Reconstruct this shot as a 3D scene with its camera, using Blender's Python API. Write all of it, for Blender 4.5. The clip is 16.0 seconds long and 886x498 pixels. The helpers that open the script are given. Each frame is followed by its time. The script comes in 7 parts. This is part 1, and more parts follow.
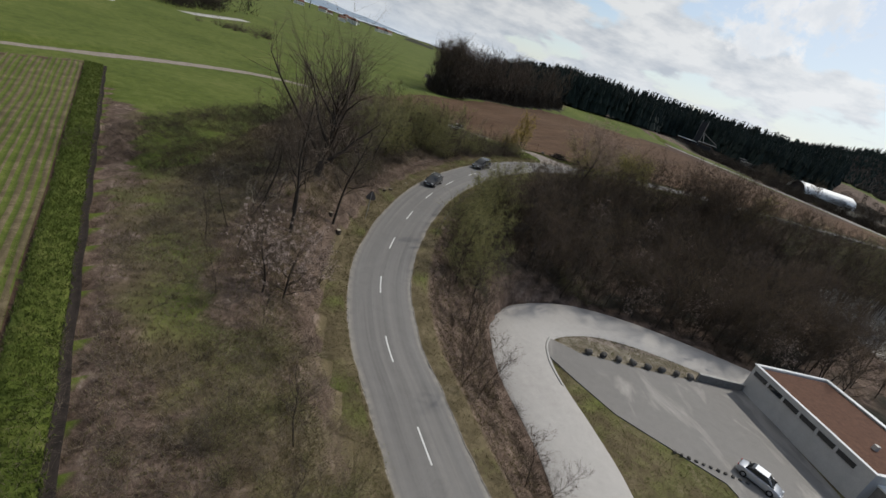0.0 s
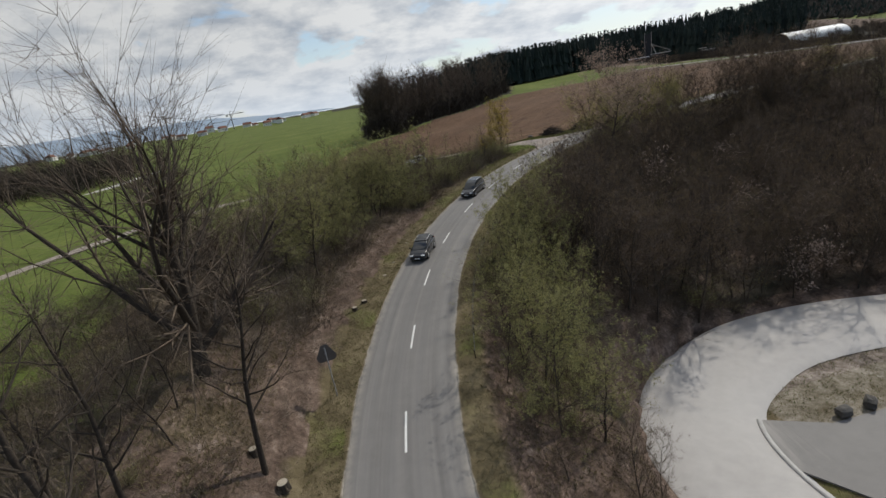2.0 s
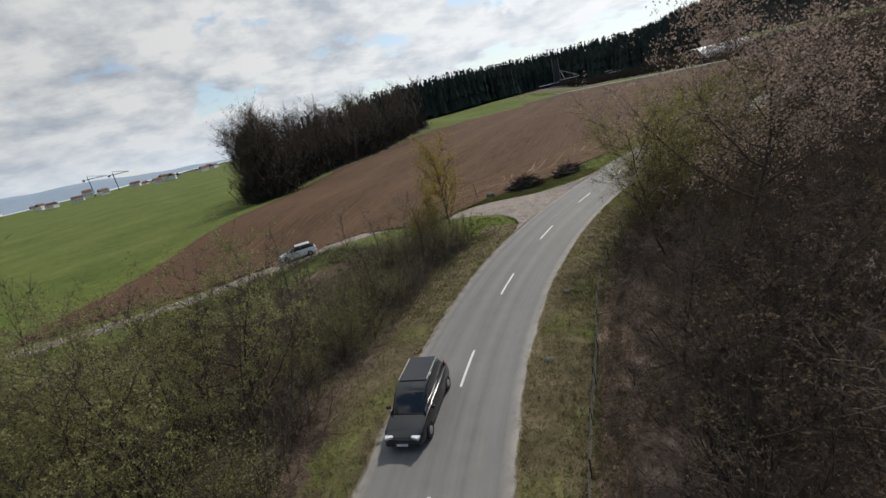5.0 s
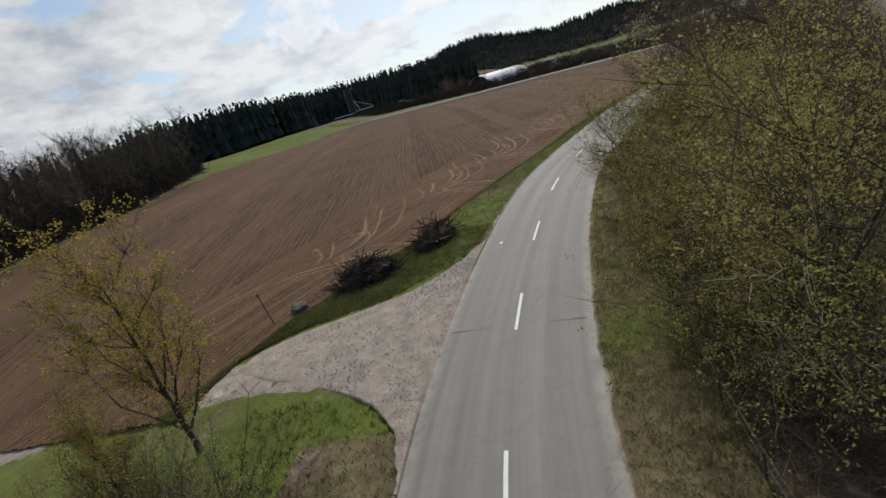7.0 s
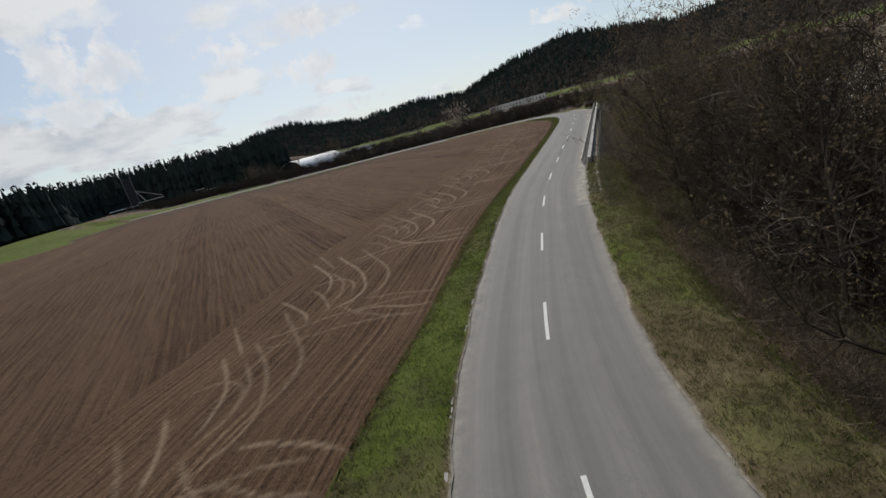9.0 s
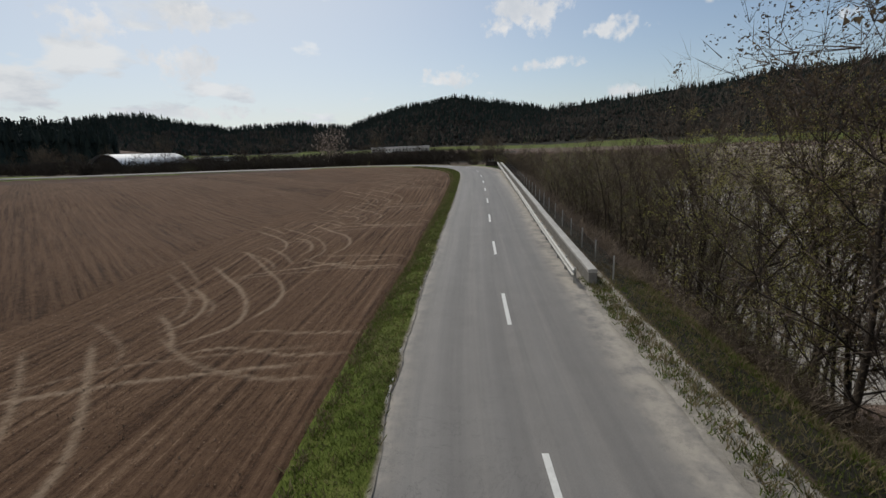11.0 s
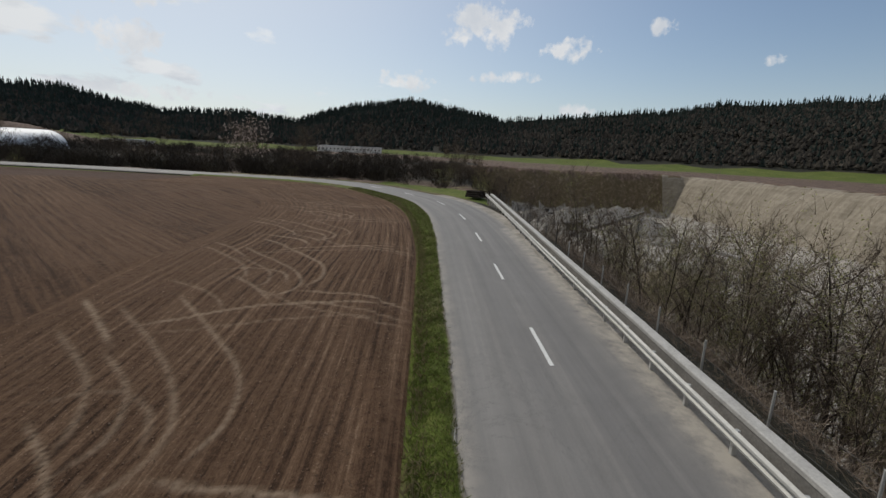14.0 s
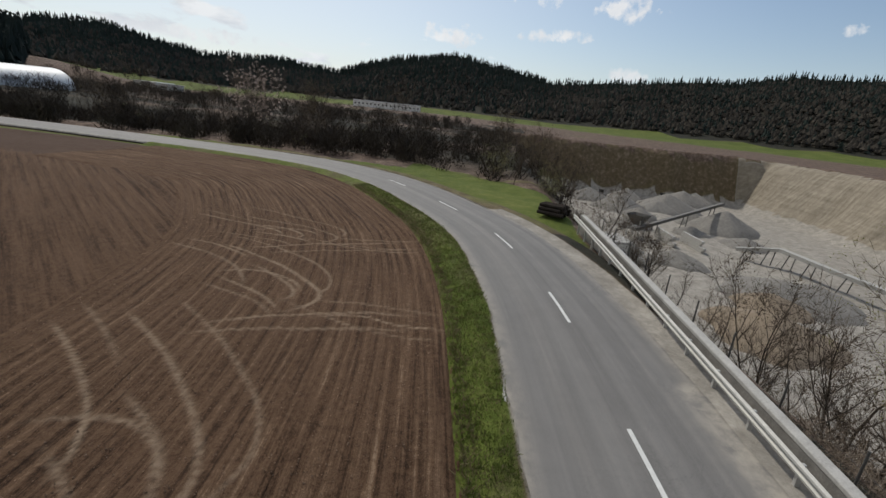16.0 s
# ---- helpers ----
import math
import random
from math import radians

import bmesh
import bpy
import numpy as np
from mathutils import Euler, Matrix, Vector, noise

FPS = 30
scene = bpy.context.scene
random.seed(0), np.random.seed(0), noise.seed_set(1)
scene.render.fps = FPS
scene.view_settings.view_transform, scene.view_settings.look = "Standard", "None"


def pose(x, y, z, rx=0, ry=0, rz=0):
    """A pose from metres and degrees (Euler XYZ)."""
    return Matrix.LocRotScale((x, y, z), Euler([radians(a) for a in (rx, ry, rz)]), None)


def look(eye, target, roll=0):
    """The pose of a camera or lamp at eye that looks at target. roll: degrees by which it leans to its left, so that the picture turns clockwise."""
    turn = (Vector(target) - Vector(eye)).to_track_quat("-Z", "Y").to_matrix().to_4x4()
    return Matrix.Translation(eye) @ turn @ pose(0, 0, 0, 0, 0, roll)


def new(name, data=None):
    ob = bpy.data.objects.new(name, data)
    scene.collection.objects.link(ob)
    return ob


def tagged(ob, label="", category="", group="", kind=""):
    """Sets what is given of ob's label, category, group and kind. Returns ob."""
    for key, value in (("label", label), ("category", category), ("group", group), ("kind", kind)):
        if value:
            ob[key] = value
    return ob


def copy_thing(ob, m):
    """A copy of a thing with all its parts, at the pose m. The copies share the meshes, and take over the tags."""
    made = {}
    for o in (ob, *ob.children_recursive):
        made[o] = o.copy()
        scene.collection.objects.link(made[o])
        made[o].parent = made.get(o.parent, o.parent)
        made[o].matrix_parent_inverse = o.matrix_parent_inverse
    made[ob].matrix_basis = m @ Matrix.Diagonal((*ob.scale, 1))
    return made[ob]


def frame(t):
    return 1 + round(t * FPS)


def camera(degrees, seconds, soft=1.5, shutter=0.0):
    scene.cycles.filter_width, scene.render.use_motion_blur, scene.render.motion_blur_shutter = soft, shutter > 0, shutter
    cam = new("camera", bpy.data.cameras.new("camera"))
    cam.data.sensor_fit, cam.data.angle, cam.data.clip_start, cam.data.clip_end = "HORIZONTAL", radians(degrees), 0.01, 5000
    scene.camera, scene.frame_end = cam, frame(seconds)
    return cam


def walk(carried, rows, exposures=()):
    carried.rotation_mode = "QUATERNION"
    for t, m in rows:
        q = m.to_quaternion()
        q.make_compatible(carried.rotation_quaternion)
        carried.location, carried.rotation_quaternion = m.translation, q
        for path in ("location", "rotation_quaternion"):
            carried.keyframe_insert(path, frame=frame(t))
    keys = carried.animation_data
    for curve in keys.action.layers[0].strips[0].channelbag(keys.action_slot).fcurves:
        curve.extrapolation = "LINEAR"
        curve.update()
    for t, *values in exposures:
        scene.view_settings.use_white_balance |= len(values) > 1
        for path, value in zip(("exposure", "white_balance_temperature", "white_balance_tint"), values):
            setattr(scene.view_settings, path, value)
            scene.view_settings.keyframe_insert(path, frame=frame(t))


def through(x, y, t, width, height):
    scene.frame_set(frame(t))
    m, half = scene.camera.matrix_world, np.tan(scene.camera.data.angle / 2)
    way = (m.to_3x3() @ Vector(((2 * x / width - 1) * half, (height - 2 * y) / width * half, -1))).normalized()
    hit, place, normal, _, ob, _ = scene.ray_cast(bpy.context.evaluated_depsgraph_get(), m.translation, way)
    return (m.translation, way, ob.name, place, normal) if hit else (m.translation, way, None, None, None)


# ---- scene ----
# the lens and the flight: seconds, x, y, z, yaw, pitch, roll
cam = camera(86.91, 16.0)
FLIGHT = [
    (0.0, 10.92, 12.76, 14.72, -10.09, -22.24, 19.00),
    (0.5, 12.58, 19.64, 13.75, -5.98, -22.09, 13.62),
    (1.0, 13.47, 26.60, 12.55, -5.04, -21.45, 7.95),
    (1.5, 13.98, 33.65, 11.16, -6.03, -19.82, -0.51),
    (2.0, 14.50, 40.74, 10.11, -8.05, -18.58, -9.78),
    (2.5, 15.65, 47.68, 9.23, -10.46, -17.38, -14.08),
    (3.0, 17.59, 55.01, 8.72, -10.74, -17.33, -8.09),
    (3.2, 18.38, 57.88, 8.46, -10.61, -16.92, -3.08),
    (5.3, 26.53, 86.27, 9.26, -20.11, -16.30, -15.75),
    (5.5, 27.55, 88.87, 9.04, -22.38, -16.44, -16.04),
    (6.0, 30.58, 95.46, 8.51, -28.78, -17.41, -16.02),
    (6.5, 34.21, 101.62, 8.06, -36.12, -17.95, -16.94),
    (7.0, 38.80, 107.47, 7.64, -41.33, -18.28, -16.15),
    (7.5, 43.95, 112.89, 7.39, -45.87, -18.04, -14.38),
    (8.0, 49.59, 117.72, 7.16, -52.13, -17.27, -15.50),
    (8.5, 55.55, 121.90, 6.99, -59.01, -16.00, -16.69),
    (9.0, 61.47, 125.31, 6.93, -65.08, -14.51, -15.31),
    (9.2, 64.03, 126.55, 6.85, -67.29, -14.26, -14.85),
    (11.3, 92.76, 133.76, 5.25, -85.07, -11.72, -1.08),
    (11.5, 95.27, 134.30, 5.55, -86.60, -11.76, -0.58),
    (12.0, 101.42, 135.19, 6.28, -89.19, -12.46, 2.17),
    (12.5, 107.40, 135.88, 6.80, -89.89, -12.62, 4.58),
    (13.0, 113.23, 136.48, 6.90, -89.55, -12.51, 3.07),
    (13.5, 119.03, 137.15, 6.88, -89.42, -12.02, 2.52),
    (14.0, 124.96, 137.80, 6.93, -89.40, -11.50, 2.78),
    (14.5, 130.74, 138.31, 7.40, -88.79, -11.66, 3.04),
    (15.0, 136.47, 138.94, 8.11, -88.44, -11.91, 3.22),
    (15.5, 142.14, 139.65, 8.67, -87.94, -14.17, 4.45),
    (16.0, 148.13, 140.32, 8.77, -85.77, -16.52, 6.12),
]
walk(cam, [(t, pose(x, y, z, 90 + pitch, 0, yaw) @ pose(0, 0, 0, 0, 0, roll)) for t, x, y, z, yaw, pitch, roll in FLIGHT],
     exposures=[(0.0, -0.06), (1.5, 0.04), (3.0, 0.14), (6.0, 0.12), (9.0, -0.24), (12.5, -0.32), (14.5, -0.3), (16.0, -0.16)])

# ---------------------------------------------------------------- light
SUN_AZ, SUN_EL = 58.0, 46.0     # degrees from +y towards +x, and above the horizon

world = bpy.data.worlds.new("sky")
scene.world = world
world.use_nodes = True
wn, wl = world.node_tree.nodes, world.node_tree.links
wn.clear()


def wnode(kind, **values):
    n = wn.new(kind)
    for key, value in values.items():
        n.inputs[key].default_value = value
    return n


def wmath(op, a, b=None):
    n = wn.new("ShaderNodeMath")
    n.operation = op
    for k, v in enumerate((a, b)):
        if v is None:
            continue
        if isinstance(v, (int, float)):
            n.inputs[k].default_value = v
        else:
            wl.new(v, n.inputs[k])
    return n.outputs[0]


CLOUDS = [
    ((0.966, -0.082, 0.244), 0.065, 0.045), ((0.975, 0.0, 0.222), 0.035, 0.020), ((0.972, -0.03, 0.262), 0.045, 0.022), ((0.958, -0.203, 0.205), 0.070, 0.024),
    ((0.898, -0.369, 0.240), 0.032, 0.016), ((0.984, 0.106, 0.141), 0.080, 0.020), ((0.983, -0.102, 0.155), 0.070, 0.013), ((0.815, 0.555, 0.166), 0.070, 0.030),
    ((0.966, -0.239, 0.096), 0.040, 0.016), ((0.829, 0.552, 0.083), 0.130, 0.015), ((0.829, -0.530, 0.178), 0.020, 0.010), ((0.551, 0.798, 0.243), 0.110, 0.060),
    ((0.736, 0.640, 0.221), 0.065, 0.032), ((0.541, 0.825, 0.165), 0.090, 0.030), ((0.814, 0.521, 0.240), 0.045, 0.030),
]


def build_sky():
    sky = wn.new("ShaderNodeTexSky")
    sky.sky_type = "NISHITA"
    sky.sun_disc = False
    sky.sun_elevation, sky.sun_rotation = radians(SUN_EL), radians(SUN_AZ)
    sky.air_density, sky.dust_density, sky.ozone_density = 1.0, 0.7, 1.2
    coord = wn.new("ShaderNodeTexCoord")
    sep = wn.new("ShaderNodeSeparateXYZ")
    wl.new(coord.outputs["Generated"], sep.inputs[0])
    x, y, z = sep.outputs
    lift = wmath("ADD", wmath("MAXIMUM", z, 0.0), 0.30)
    flat = wn.new("ShaderNodeCombineXYZ")
    wl.new(wmath("DIVIDE", x, lift), flat.inputs[0])
    wl.new(wmath("DIVIDE", y, lift), flat.inputs[1])
    big = wnode("ShaderNodeTexNoise", Scale=2.3, Detail=9.0, Roughness=0.52, Distortion=0.15)
    wl.new(flat.outputs[0], big.inputs["Vector"])
    # the cloud deck is thick towards the sun and breaks up to the east
    towards = wmath("ADD", wmath("MULTIPLY", x, -0.55), wmath("MULTIPLY", y, 0.55))
    cover = wmath("ADD", big.outputs["Fac"], wmath("ADD", wmath("MULTIPLY", towards, 0.26), 0.04))
    ramp = wn.new("ShaderNodeValToRGB")
    ramp.color_ramp.elements[0].position, ramp.color_ramp.elements[1].position = 0.535, 0.595
    wl.new(cover, ramp.inputs[0])
    small = wnode("ShaderNodeTexNoise", Scale=3.6, Detail=8.0, Roughness=0.6)
    wl.new(flat.outputs[0], small.inputs["Vector"])
    tone = wn.new("ShaderNodeValToRGB")
    tone.color_ramp.elements[0].position, tone.color_ramp.elements[0].color = 0.34, (4.3, 4.8, 5.5, 1)
    tone.color_ramp.elements[1].position, tone.color_ramp.elements[1].color = 0.58, (8.6, 8.7, 8.7, 1)
    wl.new(small.outputs["Fac"], tone.inputs[0])
    mix = wn.new("ShaderNodeMixRGB")
    wl.new(ramp.outputs[0], mix.inputs[0])
    wl.new(sky.outputs[0], mix.inputs[1])
    lit = wn.new("ShaderNodeMixRGB")          # thick and greyer to the north, bright heaps to the east
    lit.blend_type, lit.inputs[0].default_value = "MULTIPLY", 1.0
    wl.new(tone.outputs[0], lit.inputs[1])
    wl.new(wmath("SUBTRACT", 1.0, wmath("MULTIPLY", towards, 0.5)), lit.inputs[2])
    wl.new(lit.outputs[0], mix.inputs[2])
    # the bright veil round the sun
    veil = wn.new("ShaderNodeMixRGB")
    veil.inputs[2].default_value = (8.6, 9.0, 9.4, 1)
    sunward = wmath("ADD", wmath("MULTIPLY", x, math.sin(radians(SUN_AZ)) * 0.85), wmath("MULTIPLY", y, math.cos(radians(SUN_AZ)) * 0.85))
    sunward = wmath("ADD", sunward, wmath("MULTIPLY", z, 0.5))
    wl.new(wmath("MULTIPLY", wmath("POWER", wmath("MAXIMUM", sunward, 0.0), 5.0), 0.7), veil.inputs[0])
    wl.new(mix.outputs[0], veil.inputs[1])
    # separate heaps of cloud over the eastern hills: way to the middle, half width, half height
    grain = wnode("ShaderNodeTexNoise", Scale=15.0, Detail=7.0, Roughness=0.55)
    wl.new(coord.outputs["Generated"], grain.inputs["Vector"])
    fluff = wnode("ShaderNodeTexNoise", Scale=42.0, Detail=5.0, Roughness=0.6)
    wl.new(coord.outputs["Generated"], fluff.inputs["Vector"])
    heaps = None
    for way, wide, high in CLOUDS:
        d = Vector(way).normalized()
        r = Vector((d.y, -d.x, 0)).normalized()
        v = r.cross(d)
        a = wmath("ADD", wmath("MULTIPLY", x, r.x / wide), wmath("MULTIPLY", y, r.y / wide))
        b = wmath("ADD", wmath("ADD", wmath("MULTIPLY", x, v.x / high), wmath("MULTIPLY", y, v.y / high)), wmath("MULTIPLY", z, v.z / high))
        one = wmath("SUBTRACT", 1.0, wmath("ADD", wmath("MULTIPLY", a, a), wmath("MULTIPLY", b, b)))
        heaps = one if heaps is None else wmath("MAXIMUM", heaps, one)
    puff = wn.new("ShaderNodeValToRGB")
    puff.color_ramp.elements[0].position, puff.color_ramp.elements[1].position = 0.10, 1.0
    ragged = wmath("ADD", wmath("MULTIPLY", wmath("SUBTRACT", grain.outputs["Fac"], 0.5), 4.2), wmath("MULTIPLY", wmath("SUBTRACT", fluff.outputs["Fac"], 0.5), 4.0))
    wl.new(wmath("ADD", wmath("MAXIMUM", heaps, -3.0), ragged), puff.inputs[0])
    cloudy = wn.new("ShaderNodeMixRGB")
    wl.new(wmath("MULTIPLY", puff.outputs[0], 0.85), cloudy.inputs[0])
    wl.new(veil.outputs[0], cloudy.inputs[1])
    shade = wn.new("ShaderNodeValToRGB")
    shade.color_ramp.elements[0].position, shade.color_ramp.elements[0].color = 0.40, (9.4, 9.3, 9.2, 1)
    shade.color_ramp.elements[1].position, shade.color_ramp.elements[1].color = 0.66, (7.2, 7.5, 7.9, 1)
    wl.new(grain.outputs["Fac"], shade.inputs[0])
    wl.new(shade.outputs[0], cloudy.inputs[2])
    # haze just above the horizon
    haze = wn.new("ShaderNodeMixRGB")
    haze.inputs[2].default_value = (6.4, 7.1, 8.0, 1)
    wl.new(wmath("MULTIPLY", wmath("POWER", wmath("SUBTRACT", 1.0, wmath("MINIMUM", wmath("MAXIMUM", z, 0.0), 1.0)), 14.0), 0.7), haze.inputs[0])
    wl.new(cloudy.outputs[0], haze.inputs[1])
    back = wnode("ShaderNodeBackground", Strength=0.105)
    wl.new(haze.outputs[0], back.inputs["Color"])
    out = wn.new("ShaderNodeOutputWorld")
    wl.new(back.outputs[0], out.inputs["Surface"])


build_sky()
sun = new("sun", bpy.data.lights.new("sun", "SUN"))
sun.data.energy, sun.data.angle, sun.data.color = 2.6, radians(0.6), (1.0, 0.95, 0.86)
_s = Vector((math.sin(radians(SUN_AZ)) * math.cos(radians(SUN_EL)), math.cos(radians(SUN_AZ)) * math.cos(radians(SUN_EL)), math.sin(radians(SUN_EL))))
sun.matrix_world = look(_s * 200, (0, 0, 0))

# ---------------------------------------------------------------- materials


class Nodes:
    """A small wrapper round one material's node tree."""

    def __init__(self, name):
        self.mat = bpy.data.materials.new(name)
        self.mat.use_nodes = True
        self.n, self.l = self.mat.node_tree.nodes, self.mat.node_tree.links
        self.bsdf = self.n["Principled BSDF"]
        self.coord = self.n.new("ShaderNodeTexCoord")

    def noise(self, scale, detail=5.0, rough=0.6, stretch=None, turn=0.0, distortion=0.0):
        t = self.n.new("ShaderNodeTexNoise")
        t.inputs["Scale"].default_value, t.inputs["Detail"].default_value = scale, detail
        t.inputs["Roughness"].default_value, t.inputs["Distortion"].default_value = rough, distortion
        src = self.coord.outputs["Object"]
        if stretch or turn:
            m = self.n.new("ShaderNodeMapping")
            m.inputs["Scale"].default_value = stretch or (1, 1, 1)
            m.inputs["Rotation"].default_value = (0, 0, turn)
            self.l.new(src, m.inputs[0])
            src = m.outputs[0]
        self.l.new(src, t.inputs["Vector"])
        return t.outputs["Fac"]

    def ramp(self, fac, stops):
        r = self.n.new("ShaderNodeValToRGB")
        e = r.color_ramp.elements
        while len(e) < len(stops):
            e.new(0.5)
        for k, (p, c) in enumerate(stops):
            e[k].position = p
            e[k].color = (*c, 1) if len(c) == 3 else c
        self.l.new(fac, r.inputs[0])
        return r.outputs[0]

    def mix(self, fac, a, b, kind="MIX"):
        m = self.n.new("ShaderNodeMixRGB")
        m.blend_type = kind
        for k, v in enumerate((fac, a, b)):
            if isinstance(v, (int, float)):
                m.inputs[k].default_value = v
            elif isinstance(v, tuple):
                m.inputs[k].default_value = (*v, 1) if len(v) == 3 else v
            else:
                self.l.new(v, m.inputs[k])
        return m.outputs[0]

    def math(self, op, a, b=0.0, clamp=False):
        m = self.n.new("ShaderNodeMath")
        m.operation, m.use_clamp = op, clamp
        for k, v in enumerate((a, b)):
            if isinstance(v, (int, float)):
                m.inputs[k].default_value = v
            else:
                self.l.new(v, m.inputs[k])
        return m.outputs[0]

    def attr(self, name):
        a = self.n.new("ShaderNodeAttribute")
        a.attribute_name = name
        return a.outputs["Fac"]

    def random(self):
        return self.n.new("ShaderNodeObjectInfo").outputs["Random"]

    def island(self):
        return self.n.new("ShaderNodeNewGeometry").outputs["Random Per Island"]

    def bump(self, height, strength=0.5, distance=0.05):
        b = self.n.new("ShaderNodeBump")
        b.inputs["Strength"].default_value, b.inputs["Distance"].default_value = strength, distance
        self.l.new(height, b.inputs["Height"])
        self.l.new(b.outputs[0], self.bsdf.inputs["Normal"])

    def done(self, color, rough=0.9, metal=0.0, spec=0.3):
        b = self.bsdf.inputs
        if isinstance(color, tuple):
            b["Base Color"].default_value = (*color, 1)
        else:
            self.l.new(color, b["Base Color"])
        if isinstance(rough, (int, float)):
            b["Roughness"].default_value = rough
        else:
            self.l.new(rough, b["Roughness"])
        b["Metallic"].default_value = metal
        b["Specular IOR Level"].default_value = spec
        return self.mat


def plain(name, dark, light, scale=4.0, rough=0.8, metal=0.0, spec=0.3, bump=0.2, dist=0.02, vary=0.0, islands=False):
    """Two tones in noise at two scales, with fine relief."""
    m = Nodes(name)
    f = m.mix(0.5, m.noise(scale, 6), m.noise(scale * 9, 4))
    c = m.ramp(f, [(0.3, dark), (0.7, light)])
    if vary:
        r = m.island() if islands else m.random()
        c = m.mix(1.0, c, m.ramp(r, [(0.0, (1 - vary,) * 3), (1.0, (1 + vary,) * 3)]), "MULTIPLY")
    if bump:
        m.bump(f, bump, dist)
    return m.done(c, rough, metal, spec)


def leafy(name, dark, light, scale=0.8, rough=0.8, vary=0.25, through=0.45):
    """Thin leaves or blades: two tones, some of the light passing through."""
    m = Nodes(name)
    c = m.ramp(m.mix(0.5, m.noise(scale, 6), m.noise(scale * 9, 4)), [(0.3, dark), (0.7, light)])
    c = m.mix(1.0, c, m.ramp(m.island(), [(0.0, (1 - vary,) * 3), (1.0, (1 + vary,) * 3)]), "MULTIPLY")
    mat = m.done(c, rough, 0, 0.2)
    glow, mixer = m.n.new("ShaderNodeBsdfTranslucent"), m.n.new("ShaderNodeMixShader")
    mixer.inputs[0].default_value = through
    m.l.new(c, glow.inputs["Color"])
    m.l.new(m.bsdf.outputs[0], mixer.inputs[1])
    m.l.new(glow.outputs[0], mixer.inputs[2])
    m.l.new(mixer.outputs[0], m.n["Material Output"].inputs["Surface"])
    return mat


def make_ground():
    m = Nodes("ground")
    n1, n2, n3, n4 = m.noise(0.05, 6), m.noise(0.6, 6), m.noise(3.2, 9, 0.78), m.noise(26.0, 3, 0.8)
    fine = m.mix(0.3, n3, n4)

    def mask(name, wobble=0.7):
        a = m.math("ADD", m.attr(name), m.math("MULTIPLY", m.math("SUBTRACT", m.mix(0.5, n2, n3), 0.5), wobble))
        return m.ramp(a, [(0.40, (0, 0, 0)), (0.60, (1, 1, 1))])

    dry = m.ramp(m.mix(0.55, n2, fine), [(0.30, (0.05, 0.041, 0.022)), (0.5, (0.125, 0.10, 0.056)), (0.68, (0.26, 0.21, 0.13))])
    green = m.ramp(m.mix(0.5, m.mix(0.5, n1, n2), fine), [(0.34, (0.030, 0.046, 0.008)), (0.5, (0.090, 0.117, 0.021)), (0.66, (0.20, 0.195, 0.065))])
    litter = m.ramp(m.mix(0.6, n2, fine), [(0.33, (0.018, 0.012, 0.009)), (0.45, (0.074, 0.051, 0.038)), (0.55, (0.175, 0.125, 0.096)), (0.65, (0.38, 0.305, 0.25))])
    soil = m.ramp(m.mix(0.5, m.mix(0.5, n1, n2), fine), [(0.3, (0.046, 0.026, 0.0175)), (0.52, (0.08, 0.048, 0.033)), (0.75, (0.125, 0.082, 0.06))])
    gravel = m.ramp(m.mix(0.6, n2, fine), [(0.3, (0.14, 0.126, 0.108)), (0.48, (0.28, 0.258, 0.225)), (0.68, (0.49, 0.455, 0.40))])
    # the pit's face: rills down the slope, faint beds across it
    rills = m.mix(0.35, m.noise(1.0, 6, 0.7, (0.75, 0.07, 0.10)), m.noise(0.5, 7, 0.65, (0.10, 0.10, 2.2)))
    clay = m.ramp(m.mix(0.40, rills, m.mix(0.5, n2, n3)), [(0.34, (0.115, 0.096, 0.072)), (0.5, (0.245, 0.212, 0.164)), (0.66, (0.39, 0.348, 0.278))])
    c = m.mix(mask("grass"), dry, green)
    c = m.mix(mask("litter"), c, litter)
    c = m.mix(mask("soil", 0.35), c, soil)
    c = m.mix(mask("gravel", 0.45), c, gravel)
    c = m.mix(mask("clay", 0.5), c, clay)
    # near-black floor tone: shade under the trees put into the ground's colour
    c = m.mix(mask("shaded_floor", 0.2), c, m.ramp(n2, [(0.35, (0.014, 0.015, 0.010)), (0.65, (0.036, 0.033, 0.024))]))
    m.bump(m.mix(0.5, n2, fine), 0.9, 0.12)
    return m.done(c, 0.95, 0, 0.15)


def rows_vector(m, wide, long):
    """Coordinates that run across and along the rows of a sheet."""
    v = m.n.new("ShaderNodeCombineXYZ")
    m.l.new(m.math("MULTIPLY", m.attr("across"), wide), v.inputs[0])
    m.l.new(m.math("MULTIPLY", m.attr("along"), long), v.inputs[1])
    return v.outputs[0]


def noise_on(m, vector, detail=4.0, rough=0.6):
    t = m.n.new("ShaderNodeTexNoise")
    t.inputs["Scale"].default_value, t.inputs["Detail"].default_value, t.inputs["Roughness"].default_value = 1.0, detail, rough
    m.l.new(vector, t.inputs["Vector"])
    return t.outputs["Fac"]


